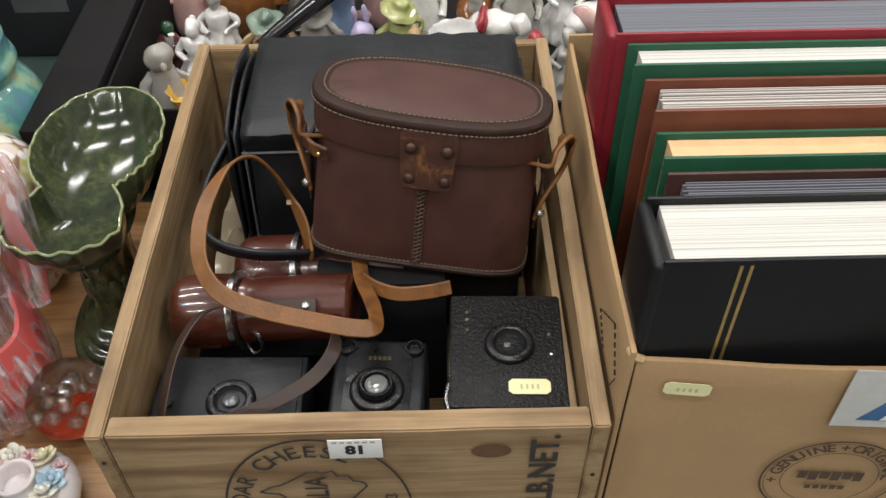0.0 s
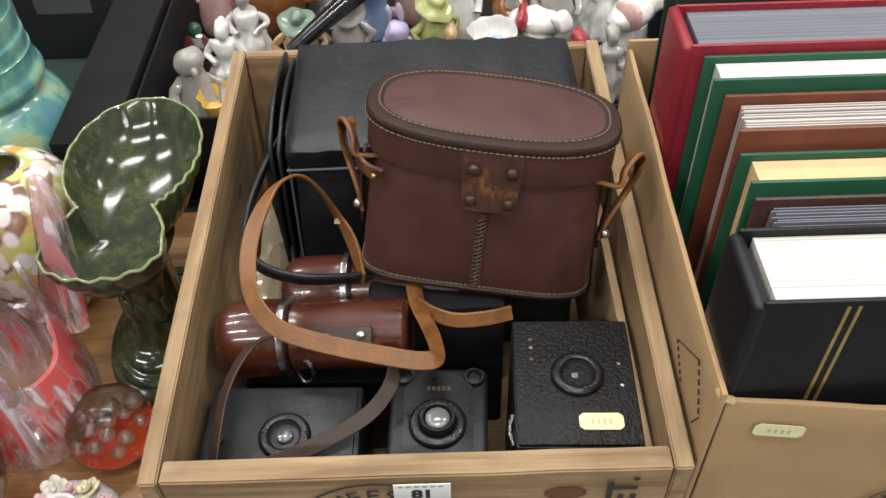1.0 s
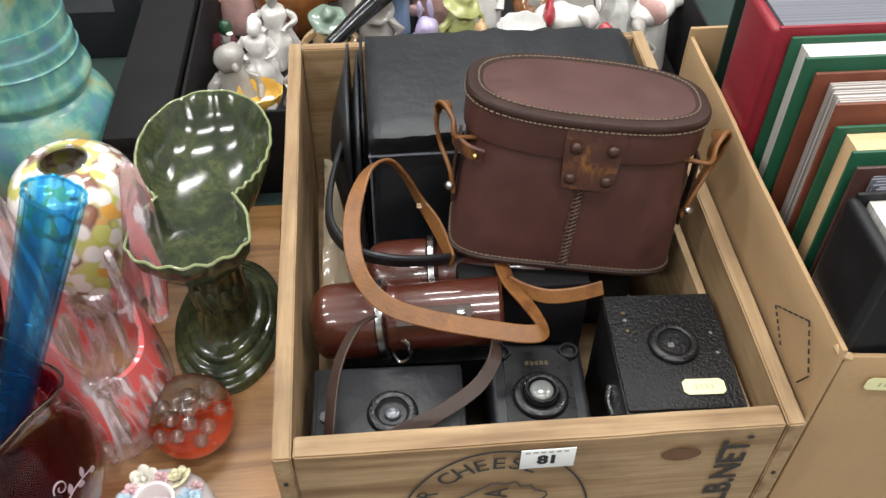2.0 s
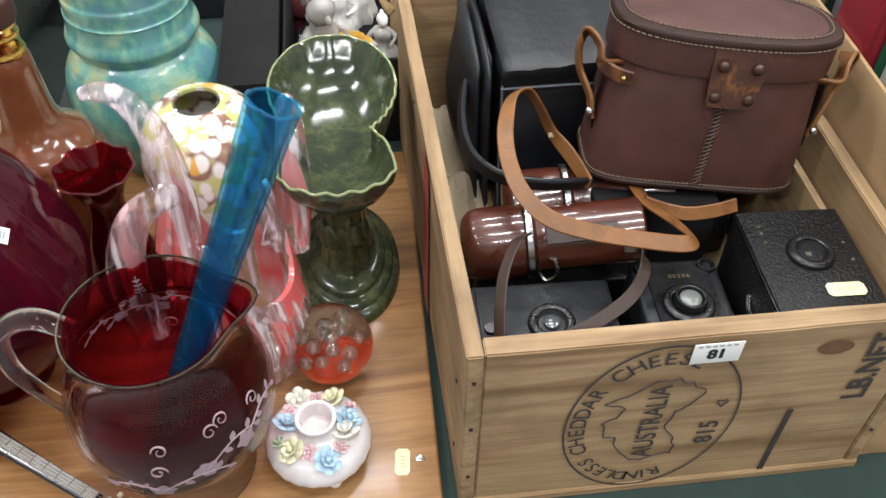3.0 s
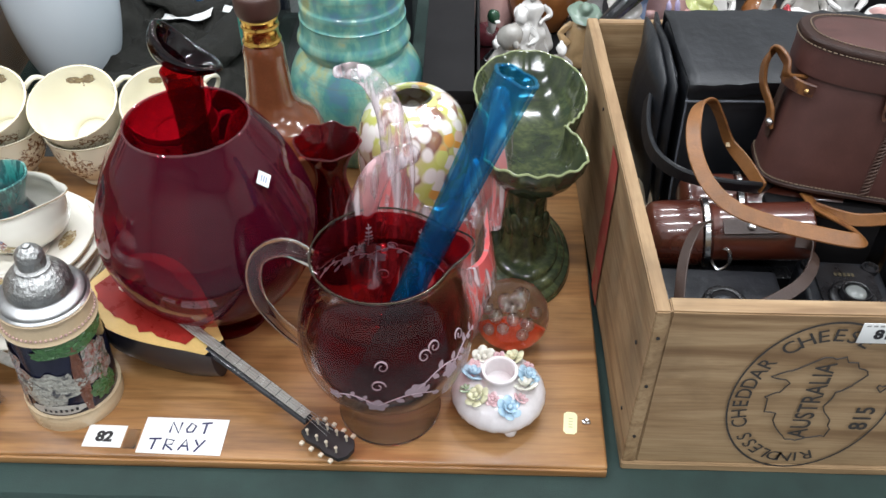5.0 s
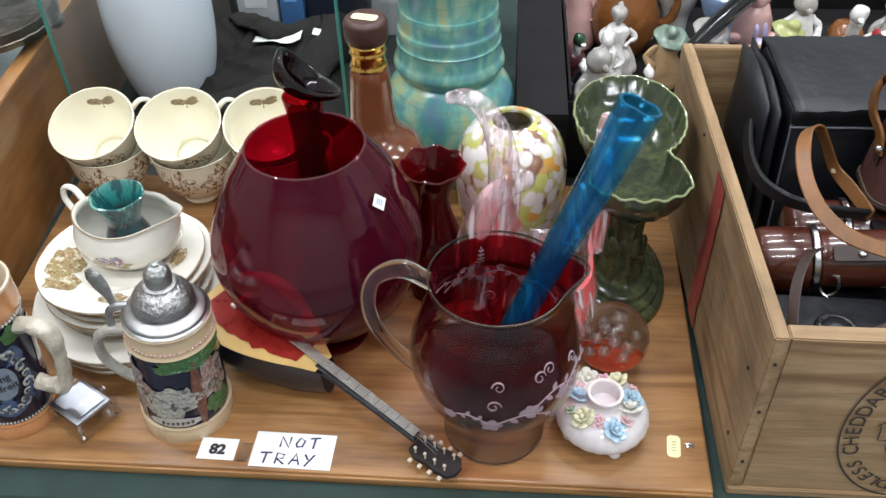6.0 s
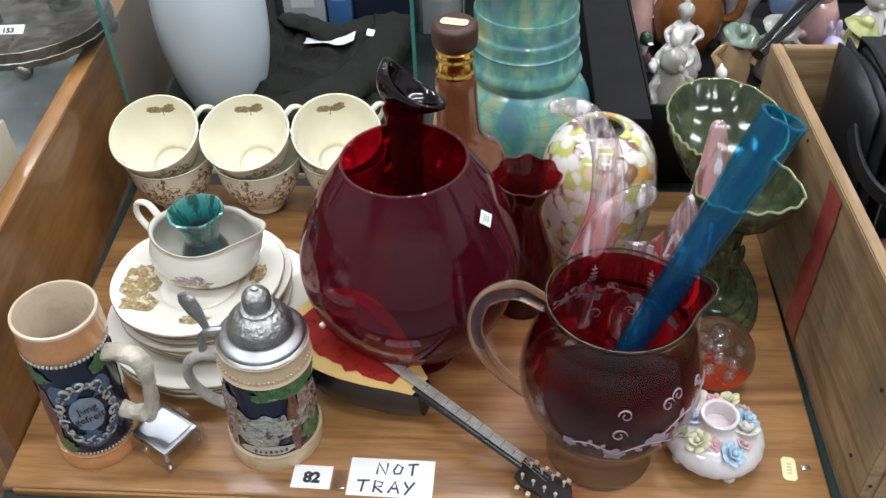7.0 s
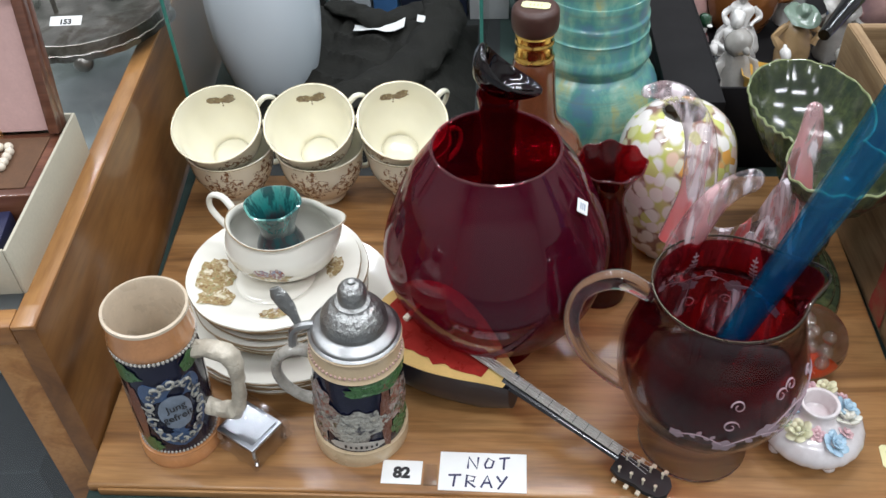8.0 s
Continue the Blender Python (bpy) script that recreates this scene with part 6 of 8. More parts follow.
# long tan strap of the case, looping forward
STRAP_PTS = [(0.122, 0.19, 0.186), (0.112, 0.226, 0.19), (0.1, 0.249, 0.198), (0.086, 0.256, 0.225), (0.072, 0.25, 0.245), (0.056, 0.232, 0.25), (0.045, 0.195, 0.247), (0.043, 0.16, 0.241), (0.05, 0.13, 0.234), (0.068, 0.11, 0.226), (0.1, 0.102, 0.217), (0.14, 0.095, 0.211), (0.168, 0.091, 0.208), (0.18, 0.097, 0.205), (0.176, 0.125, 0.197), (0.166, 0.16, 0.186), (0.162, 0.185, 0.183)]
STRAP_UPS = [(0.3, -0.5, 0.8), (0.6, -0.5, 0.6), (0.5, -0.6, 0.6), (0.2, -0.7, 0.7), (0.2, -0.7, 0.7), (0.6, -0.4, 0.6), (0.95, -0.1, 0.2), (0.95, 0, 0.3), (0.7, 0.4, 0.6), (0.2, 0.7, 0.7), (0.0, 0.75, 0.65), (0.0, 0.75, 0.65), (-0.1, 0.75, 0.65), (-0.7, 0.4, 0.6), (-0.9, 0.1, 0.3), (-0.9, -0.1, 0.3), (-0.9, 0, 0.3)]
ls = thing("leather_strap", pose(0.1, 0.18, 0.19), "long tan leather carrying strap looped over the cameras", "strap")
part("band", move(strap(STRAP_PTS, 0.0135, 0.0026, ups=STRAP_UPS), pose(-0.1, -0.18, -0.19)), TAN_HIDE, ls)
part("mend", move(box(-0.004, 0.004, -0.0022, 0.0022, -0.001, 0.001, 0.0004), pose(0.0, 0.067, 0.006, 50, 20, 20)), surf("pale_scuff", (0.55, 0.42, 0.25), 0.8, 0, 0.3, 200, 0.2), ls, "pale scuff")
part("end_band", move(strap([(0.166, 0.166, 0.182), (0.178, 0.152, 0.186), (0.195, 0.144, 0.187), (0.217, 0.144, 0.188), (0.238, 0.148, 0.189)], 0.012, 0.003, up=(0, 0.5, 0.85)), pose(-0.1, -0.18, -0.19)), TAN_HIDE, ls, "loose tan strap end")

# thin dark strap on the cameras
ds = thing("thin_leather_strap", pose(0.09, 0.09, 0.165), "thin dark brown leather strap lying over the cameras", "strap")
part("band", move(strap([(0.02, 0.03, 0.156), (0.021, 0.05, 0.17), (0.028, 0.085, 0.19), (0.042, 0.112, 0.2), (0.055, 0.126, 0.196)], 0.010, 0.0018, up=(0.7, -0.3, 0.5)), pose(-0.09, -0.09, -0.165)), BROWN_STRAP, ds)
part("band", move(strap([(0.042, 0.035, 0.156), (0.07, 0.045, 0.16), (0.1, 0.057, 0.164), (0.13, 0.074, 0.17), (0.146, 0.095, 0.178), (0.145, 0.112, 0.184), (0.135, 0.118, 0.182)], 0.0115, 0.0018, up=(-0.3, 0.75, 0.6)), pose(-0.09, -0.09, -0.165)), BROWN_STRAP, ds)

# brown leather binoculars
bn = thing("binoculars", pose(0.085, 0.175, FLOOR), "old binoculars with polished brown leather barrels and metal fittings", "binoculars")
AX = Matrix.Translation((-0.078, -0.014, 0.122)) @ Matrix.Rotation(radians(90 - 6), 4, "Y") @ Matrix.Rotation(radians(0), 4, "Z")
bar = smooth_profile([(0, 0.0), (0.018, 0.001), (0.027, 0.006), (0.031, 0.016), (0.031, 0.05), (0.029, 0.054)], 3)
for dy, dz in ((0.0, 0.0), (0.056, -0.01)):
    A2 = Matrix.Translation((0.045 if dy else 0, dy - 0.008, dz + 0.021)) @ Matrix.Rotation(radians(-4), 4, "Z") @ AX
    brl = part("barrel", move(lathe(bar + [(0.0, 0.054)], 44), A2), POLISHED_HIDE, bn, "polished brown leather barrel")
    part("ring", move(lathe(smooth_profile([(0, 0.0545), (0.030, 0.0545), (0.033, 0.056), (0.033, 0.059), (0.030, 0.061), (0, 0.061)], 2), 44), A2), STEEL, brl, "nickel ring")
    part("tube", move(lathe(smooth_profile([(0, 0.0615), (0.026, 0.0615), (0.0265, 0.07), (0.027, 0.08), (0.0275, 0.145), (0.026, 0.152), (0.02, 0.155), (0, 0.155)], 3), 44), A2), POLISHED_HIDE, brl, "polished brown leather tube")
    part("seat", move(box(-0.015, 0.14, dy - 0.036, dy - 0.006, 0.0, 0.106, 0.004), Matrix.Translation((-0.05, 0, 0))), BLACK_PAINT, bn, "dark lower body")
clasp = strap([(-0.012, -0.0425, 0.1745), (0.015, -0.0445, 0.1775), (0.046, -0.047, 0.1808)], 0.015, 0.0024, up=(0, 0.83, 0.55))
part("clasp_strap", clasp, BROWN_STRAP, bn, "short buckled strap")
for x in (0.012, 0.038):
    part("stud", ball(0.0042, Matrix.Translation((x, -0.0455, 0.1785 + 0.11 * (x - 0.012))), 12, 8, 1, 1, 0.6), STEEL, bn, "bright metal stud")
part("buckle", move(sweep([(-0.012, -0.036, 0.127), (-0.004, -0.042, 0.127), (-0.002, -0.044, 0.112), (-0.010, -0.042, 0.104), (-0.016, -0.036, 0.112), (-0.012, -0.036, 0.127)], 0.0018, 6), Matrix.Translation((0, -0.008, 0.025))), STEEL, bn, "steel strap buckle")
part("bridge", box(-0.012, 0.008, -0.018, 0.06, 0.106, 0.132, 0.004), BLACK_PAINT, bn, "black hinge bridge")

# three box cameras, faces up
def lens_ring(parent, x, y, z, r, glass=True, tilt=None):
    m = Matrix.Translation((x, y, z))
    part("lens_ring", move(lathe(smooth_profile([(r * 0.62, 0.001), (r * 0.64, 0.004), (r * 0.8, 0.0045), (r * 0.95, 0.003), (r, 0.0)], 3) + [(r * 0.62, 0.0)], 40), m), BLACK_PAINT, parent, "black enamel lens ring")
    marks = bmesh.new()
    for k in range(22):
        a = 2 * math.pi * k / 22
        join(marks, move(box(-0.0003, 0.0003, -0.0009, 0.0009, 0, 0.0002), m @ pose(0, 0, 0.0044, 0, 0, math.degrees(a)) @ Matrix.Translation((0, r * 0.8, 0))))
    part("engraving", marks, surf("pale_engraving", (0.05, 0.05, 0.048), 0.5, 0, 0.2, 90, 0), parent, "fine pale engraved marks")
    part("lens_well", move(lathe([(r * 0.61, 0.003), (r * 0.5, -0.002), (0, -0.003)], 30), m), INK, parent)
    if glass:
        part("lens", move(ball(r * 0.34, None, 20, 12, 1, 1, 0.4), m @ Matrix.Translation((0, 0, 0.0015))), surf("coated_lens", (0.16, 0.17, 0.18), 0.08, 0.6, 0.2, 40, 0), parent, "bright glass lens")


c3 = thing("box_camera", pose(0.2785, 0.0895, FLOOR, 0, 0, -2), "black pebbled leatherette box camera lying lens up", "camera", "old cameras in the crate")
part("body", box(-0.0425, 0.0445, -0.055, 0.054, 0, 0.1725, 0.0018), GRAIN_BLACK, c3)
part("front_edge", box(-0.0432, 0.0452, -0.0557, 0.0547, 0.166, 0.1695, 0.0008), BLACK_PAINT, c3, "black metal front edge")
lens_ring(c3, 0.003, 0.003, 0.1727, 0.0195, False)
part("shutter_blade", box(-0.001, 0.0035, 0.0, 0.0045, 0.1722, 0.1732), STEEL, c3)
for x, y in ((-0.0295, 0.0275), (0.034, 0.0125), (0.0345, -0.0065)):
    part("screw", move(cyl(0.0015, 0.0015, 0.1724, 0.1736, 10), Matrix.Translation((x, y, 0))), STEEL, c3, "bright small screw")
for y in (0.035, 0.017):
    part("rivet", move(cyl(0.0014, 0.0014, 0.1724, 0.1734, 10), Matrix.Translation((-0.0295, y, 0))), surf("bronze_pin", (0.2, 0.14, 0.07), 0.4, 0.6, 0.2, 90, 0), c3)
part("side_catch", sweep([(-0.0435, -0.03, 0.13), (-0.046, -0.02, 0.135), (-0.0435, -0.01, 0.14)], 0.0018, 6), STEEL, c3)
t3 = thing("price_tag", pose(0.2935, 0.052, FLOOR + 0.1732, 0, 0, -2), "pale yellow price sticker on the box camera", "label")
price_tag(t3, 0.031, 0.0135)

c2 = thing("moulded_camera", pose(0.179, 0.074, FLOOR, 0, 0, -3), "black moulded roll film camera lying lens up", "camera", "old cameras in the crate")
part("body", box(-0.037, 0.037, -0.05, 0.051, 0, 0.143, 0.005, seg=3), BLACK_HIDE, c2)
part("front_plate", move(extruded([(-0.026, -0.04), (0.026, -0.04), (0.026, 0.03), (0.012, 0.043), (-0.012, 0.043), (-0.026, 0.03)], 0.004), Matrix.Translation((0, 0, 0.1465))), BLACK_PAINT, c2, "angular black enamel plate")
lens_ring(c2, 0.0, -0.003, 0.1468, 0.0215)
part("lens_barrel", move(lathe(smooth_profile([(0.013, 0.0), (0.013, 0.009), (0.0115, 0.0105), (0.010, 0.009), (0.009, 0.004), (0, 0.004)], 2), 32), Matrix.Translation((0, -0.003, 0.147))), BLACK_PAINT, c2)
part("front_glass", move(ball(0.0092, None, 20, 12, 1, 1, 0.4), Matrix.Translation((0, -0.003, 0.1545))), surf("pale_glass", (0.2, 0.21, 0.2), 0.1, 0.3, 0.2, 40, 0), c2, "pale front lens")
plate = bmesh.new()
for k in range(5):
    box(-0.009 + k * 0.0038, -0.0065 + k * 0.0038, 0.026, 0.030, 0.1466, 0.147, 0, plate)
part("print_bars", plate, surf("dull_brass_letters", (0.08, 0.065, 0.035), 0.5, 0.5, 0.3, 90, 0), c2)
part("viewfinder", move(lathe([(0, 0.0015), (0.0045, 0.001), (0.006, 0.004), (0.0075, 0.004), (0.008, 0)], 24), Matrix.Translation((0.0265, 0.04, 0.143))), BLACK_PAINT, c2)
part("viewfinder", move(lathe([(0, 0.0015), (0.0045, 0.001), (0.006, 0.004), (0.0075, 0.004), (0.008, 0)], 24), Matrix.Translation((-0.027, 0.04, 0.143))), BLACK_PAINT, c2)

c1 = thing("box_camera", pose(0.0635, 0.0665, FLOOR, 0, 0, -1.5), "worn black leatherette box camera lying lens up under the strap", "camera", "old cameras in the crate")
part("body", box(-0.058, 0.058, -0.046, 0.046, 0, 0.141, 0.003), BLACK_HIDE, c1)
part("front_plate", box(-0.054, 0.054, -0.042, 0.042, 0.1412, 0.1432, 0.001), BLACK_HIDE, c1)
lens_ring(c1, 0.003, 0.0, 0.1434, 0.0195)
part("viewfinder", move(cyl(0.005, 0.005, 0.1425, 0.146, 16), Matrix.Translation((-0.046, -0.002, 0))), BLACK_PAINT, c1)

# crushed paper with a printed leaf lining the crate's back corner
pc = bmesh.new()
rows = [[pc.verts.new((0.006 + 0.05 * i / 10, 0.2 + 0.24 * j / 14, FLOOR + 0.075 + 0.03 * noise.noise(Vector((i * 0.3, j * 0.4, 7))) - (0.06 if i == 10 else 0))) for i in range(11)] for j in range(15)]
for a, b in zip(rows, rows[1:]):
    for i in range(10):
        pc.faces.new((a[i], a[i + 1], b[i + 1], b[i]))
solid("crumpled_paper", pc, printed("leaf_print_paper", [(0.02, 0.06, 0.03), (0.1, 0.14, 0.07), (0.4, 0.33, 0.24)], (0.42, 0.35, 0.25), 30, 0.6), Matrix(), "crumpled wrapping paper with green leaves in the crate", "paper")
solid("packing_block", box(0.002, 0.1, 0.23, 0.33, FLOOR + 0.0005, FLOOR + 0.06, 0.004), CARDBOARD, Matrix(), "cardboard packing under the paper", "packing")
solid("packing_block", box(0.125, 0.235, 0.165, 0.25, FLOOR + 0.0005, 0.176, 0.004), BLACK_CARD, Matrix(), "dark box under the binocular case", "box")

# ---------------------------------------------------------------- carton of albums
CT = 0.273
ct = thing("cardboard_carton", pose(0.56, 0.18, 0), "open brown cardboard carton full of photo albums", "carton")
CO = pose(-0.56, -0.18, 0)


def carton_part(name, bm, mat, label="", parent=None):
    return part(name, move(bm, CO), mat, parent or ct, label)


X0, X1, Y0, Y1 = 0.3462, 0.8, 0.008, 0.37
def flute_wall(x0, x1, y0, y1, z1, along="x"):
    bm = box(x0, x1, y0, y1, 0.001, z1, 0.0012)
    bmesh.ops.subdivide_edges(bm, edges=[e for e in bm.edges if e.calc_length() > 0.15], cuts=10, use_grid_fill=True)
    for v in bm.verts:
        w = 0.0022 * noise.noise(v.co * 9)
        v.co += Vector((0, w, w * 0.6)) if along == "x" else Vector((w, 0, w * 0.6))
    return bm


SKEW = Matrix.Translation((X0, Y0, 0)) @ Matrix.Rotation(radians(-4), 4, "Z") @ Matrix.Translation((-X0, -Y0, 0))
carton_part("front_panel", move(flute_wall(X0 + 0.006, X1, Y0, Y0 + 0.004, CT - 0.004), SKEW), CARDBOARD)
carton_part("side_panel", splayed(flute_wall(X0, X0 + 0.004, Y0, Y1, CT + 0.004, "y"), 1), CARDBOARD)
carton_part("side_panel", flute_wall(X1, X1 + 0.004, Y0, Y1, CT, "y"), CARDBOARD)
carton_part("back_panel", flute_wall(X0 + 0.006, X1, Y1 - 0.004, Y1, CT + 0.012), CARDBOARD)
carton_part("bottom_panel", box(X0, X1, Y0, Y1, 0.0008, 0.004), CARDBOARD)
carton_part("corner_fold", sweep([(X0 + 0.002, Y0 + 0.008, CT + 0.001), (X0 + 0.004, Y0 + 0.003, CT - 0.002), (X0 + 0.01, Y0 + 0.002, CT - 0.005)], 0.003, 8), CARD_CUT, "rounded folded corner")
for (y0, z0), (y1, z1) in (((0.045, 0.262), (0.085, 0.232)), ((0.085, 0.232), (0.06, 0.214)), ((0.045, 0.262), (0.022, 0.232)), ((0.022, 0.232), (0.03, 0.214))):
    for k in range(6):
        f, g = k / 6, (k + 0.6) / 6
        carton_part("perforation", sweep([(X0 - 0.0012, y0 + (y1 - y0) * f, z0 + (z1 - z0) * f), (X0 - 0.0012, y0 + (y1 - y0) * g, z0 + (z1 - z0) * g)], 0.0007, 4, smooth=False), INK)
tg = thing("price_tag", SKEW @ Matrix.Translation((0.388, Y0 - 0.0012, 0.244)) @ UPRIGHT @ pose(0, 0, 0, 0, 0, -4), "faded yellow price sticker on the carton", "label")
price_tag(tg, 0.031, 0.0125)
# round printed mark on the carton's front: rings and bars only
mk = bmesh.new()
for r0, r1 in ((0.0475, 0.0492), (0.0455, 0.046), (0.0335, 0.0342)):
    ring0 = [mk.verts.new((r0 * math.cos(2 * math.pi * k / 64), r0 * math.sin(2 * math.pi * k / 64) * 0.98, 0)) for k in range(64)]
    ring1 = [mk.verts.new((r1 * math.cos(2 * math.pi * k / 64), r1 * math.sin(2 * math.pi * k / 64) * 0.98, 0)) for k in range(64)]
    for k in range(64):
        mk.faces.new((ring0[k], ring0[(k + 1) % 64], ring1[(k + 1) % 64], ring1[k]))
for word, first, last in (("GENUINE", 168, 104), ("ORIGINAL", 76, 6), ("+", 90, 90), ("+", 186, 186)):
    for i, letter in enumerate(word):
        a = first + (last - first) * i / max(1, len(word) - 1)
        lettering(letter, 0.0125, pose(0, 0, 0.0002, 0, 0, a - 90) @ Matrix.Translation((0, 0.0398, 0)), mk, 0.0003)
for k in range(6):
    join(mk, move(box(-0.0032, 0.0032, -0.0035 - 0.002 * (k % 2), 0.006, 0, 0.0001), pose(-0.02 + 0.008 * k, 0.003, 0)))
for k in range(5):
    join(mk, move(box(-0.0022, 0.0022, -0.0025, 0.0025, 0, 0.0001), pose(-0.012 + 0.006 * k, -0.012, 0)))
carton_part("printed_mark", move(mk, SKEW @ Matrix.Translation((0.508, Y0 - 0.0028, 0.144)) @ UPRIGHT), surf("brown_print", (0.09, 0.055, 0.035), 0.8, 0, 0.2, 90, 0), "dark round printed mark")
pk = thing("plastic_pocket", SKEW @ Matrix.Translation((0.547, Y0 - 0.0035, 0.243)) @ UPRIGHT, "clear document pocket with a blue printed label on the carton", "label")
part("pocket", box(-0.06, 0.06, -0.03, 0.03, 0, 0.0008), surf("milky_plastic", (0.6, 0.6, 0.58), 0.15, 0, 0.15, 30, 0.1, coat=0.5), pk)
part("printed_label", move(extruded([(-0.045, -0.022), (0.05, -0.022), (0.05, 0.0), (-0.03, 0.0)], 0.0003), Matrix.Translation((0, 0, 0.0013))), surf("blue_print", (0.04, 0.14, 0.3), 0.3, 0, 0.1, 60, 0), pk, "blue printed block")
for k in range(3):
    part("print_bars", move(extruded([(-0.03 + 0.02 * k, -0.021), (-0.024 + 0.02 * k, -0.021), (-0.014 + 0.02 * k, -0.002), (-0.02 + 0.02 * k, -0.002)], 0.0002), Matrix.Translation((0, 0, 0.0017))), PAPER, pk)


def page_block(name, cols, lines):
    m, t, b, nd, link = nodes_of(name)
    v = coords(t, (1.2, lines, 1.2))
    n = tex_noise(t, v, 1.0, 3, 0.7)
    link(ramp(t, n, [(0.35, cols[0]), (0.5, cols[1]), (0.7, cols[2])]), b.inputs["Base Color"])
    b.inputs["Roughness"].default_value = 0.85
    bumped(t, b, n, 0.6, 0.001)
    return m


WHITE_PAGES = page_block("white_page_edges", [(0.34, 0.32, 0.29), (0.58, 0.56, 0.52), (0.68, 0.67, 0.63)], 950)
GREY_PAGES = page_block("grey_page_edges", [(0.08, 0.085, 0.1), (0.14, 0.145, 0.17), (0.2, 0.2, 0.23)], 900)
MOUNT_PAGES = page_block("mount_page_edges", [(0.2, 0.18, 0.17), (0.48, 0.43, 0.4), (0.66, 0.62, 0.58)], 700)


def album(y0, y1, x0, top, cover, pages, label, leaves=0, sag=0.004, lean=0.0):
    """A photo album standing on its tail: two boards, a spine and a block of leaves."""
    x1, low = 0.785, 0.03 if top > 0.3 else 0.02
    al = thing("photo_album", pose(x0, y0, low, lean, 0, 0), label, "album", "photo albums in the carton")
    w, d, h = x1 - x0, y1 - y0, top - low
    bt = 0.0032
    part("front_cover", box(0, w, 0, bt, 0, h, 0.001), cover, al)
    part("back_cover", box(0, w, d - bt, d, 0, h, 0.001), cover, al)
    part("spine", sweep([(w - 0.004, bt / 2, h / 2 - 0.001), (w + 0.003, d / 2, h / 2 - 0.001), (w - 0.004, d - bt / 2, h / 2 - 0.001)], 0.002, 8), cover, al)
    if leaves:
        bm = bmesh.new()
        rng = random.Random(int(y0 * 1000))
        for k in range(leaves):
            y = bt + 0.001 + (d - 2 * bt - 0.002) * (k + 0.5) / leaves
            box(0.008 + 0.004 * rng.random(), w - 0.006, y - 0.00052, y + 0.00052, 0.004, h - 0.005 - 0.002 * rng.random(), 0, bm)
        part("leaves", bm, pages, al, "thick page leaves")
    else:
        blk = box(0.008, w - 0.006, bt + 0.0006, d - bt - 0.0006, 0.004, h - 0.005)
        part("leaves", blk, pages, al, "close page block")
    part("tail_block", box(0.02, w - 0.02, 0.002, d - 0.002, -low + 0.005, -0.0005), BLACK_CARD, al)
    return al


BLACK_VINYL = surf("black_padded_vinyl", (0.009, 0.009, 0.01), 0.4, 0, 0.3, 20, 0.2, 400)
BLACK_VINYL.node_tree.nodes["Principled BSDF"].inputs["Specular IOR Level"].default_value = 0.3
GREEN_CLOTHC = surf("green_bookcloth", (0.012, 0.085, 0.042), 0.5, 0, 0.2, 40, 0.3, 700)
RED_CLOTHC = surf("red_bookcloth", (0.24, 0.014, 0.025), 0.4, 0, 0.2, 40, 0.2, 700)
BROWN_CLOTHC = surf("russet_bookcloth", (0.16, 0.045, 0.022), 0.5, 0, 0.25, 40, 0.3, 700)
DARK_BROWN = surf("dark_brown_bookcloth", (0.06, 0.025, 0.02), 0.5, 0, 0.25, 40, 0.3, 700)
DARK_GREEN = surf("bottle_green_bookcloth", (0.01, 0.028, 0.018), 0.5, 0, 0.25, 40, 0.3, 700)
b_al = album(0.0145, 0.072, 0.357, 0.352, BLACK_VINYL, WHITE_PAGES, "thick black photo album with white leaves and gilt bars")
part("end_board", box(-0.006, 0.0035, -0.001, 0.0578, 0.0, 0.3195, 0.0045, seg=4), BLACK_VINYL, b_al, "padded black end board")
for k in (0, 0.006):
    part("gilt_bar", box(0.044 + k, 0.046 + k, -0.0006, 0.0, 0.12, 0.318), surf("gilt_stamping", (0.6, 0.42, 0.16), 0.35, 0.8, 0.3, 90, 0), b_al, "gilt stamped bar")
album(0.08, 0.118, 0.383, 0.332, DARK_BROWN, GREY_PAGES, "dark brown photo album with grey leaves", 12)
album(0.123, 0.153, 0.381, 0.339, GREEN_CLOTHC, CREAM_PAGES, "green cloth album with cream page block")
album(0.157, 0.197, 0.379, 0.353, BROWN_CLOTHC, MOUNT_PAGES, "russet photo album with pale interleaved pages", 16)
album(0.2, 0.23, 0.371, 0.362, GREEN_CLOTHC, WHITE_PAGES, "green cloth album with white page block")
r_al = album(0.232, 0.287, 0.362, 0.368, RED_CLOTHC, GREY_PAGES, "red cloth album with dark grey leaves")
part("end_board", box(-0.006, 0.0035, -0.0008, 0.0555, 0.0, 0.338, 0.0045, seg=4), RED_CLOTHC, r_al, "rounded red spine")
album(0.293, 0.322, 0.364, 0.374, DARK_GREEN, GREY_PAGES, "bottle green album at the back of the carton")

# ---------------------------------------------------------------- display cabinet beside the board
CAB = pose(-0.797, 0.03, 0, 0, 0, 4.9)
# VARN: dark varnish with the side panel's shade put into its colour
VARN = timber("shaded_cabinet_wood", (0.085, 0.034, 0.009), (0.15, 0.064, 0.017), (0.19, 0.088, 0.026), (14, 2, 14), 0.35, 0.15, coat=0.3, stain=0.3)
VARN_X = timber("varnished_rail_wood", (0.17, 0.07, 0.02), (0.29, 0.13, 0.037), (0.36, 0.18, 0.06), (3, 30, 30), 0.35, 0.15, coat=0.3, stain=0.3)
VARN_Y = timber("unshaded_wood_lengthwise", (0.17, 0.07, 0.02), (0.29, 0.13, 0.037), (0.36, 0.18, 0.06), (30, 3, 30), 0.35, 0.15, coat=0.3, stain=0.3)
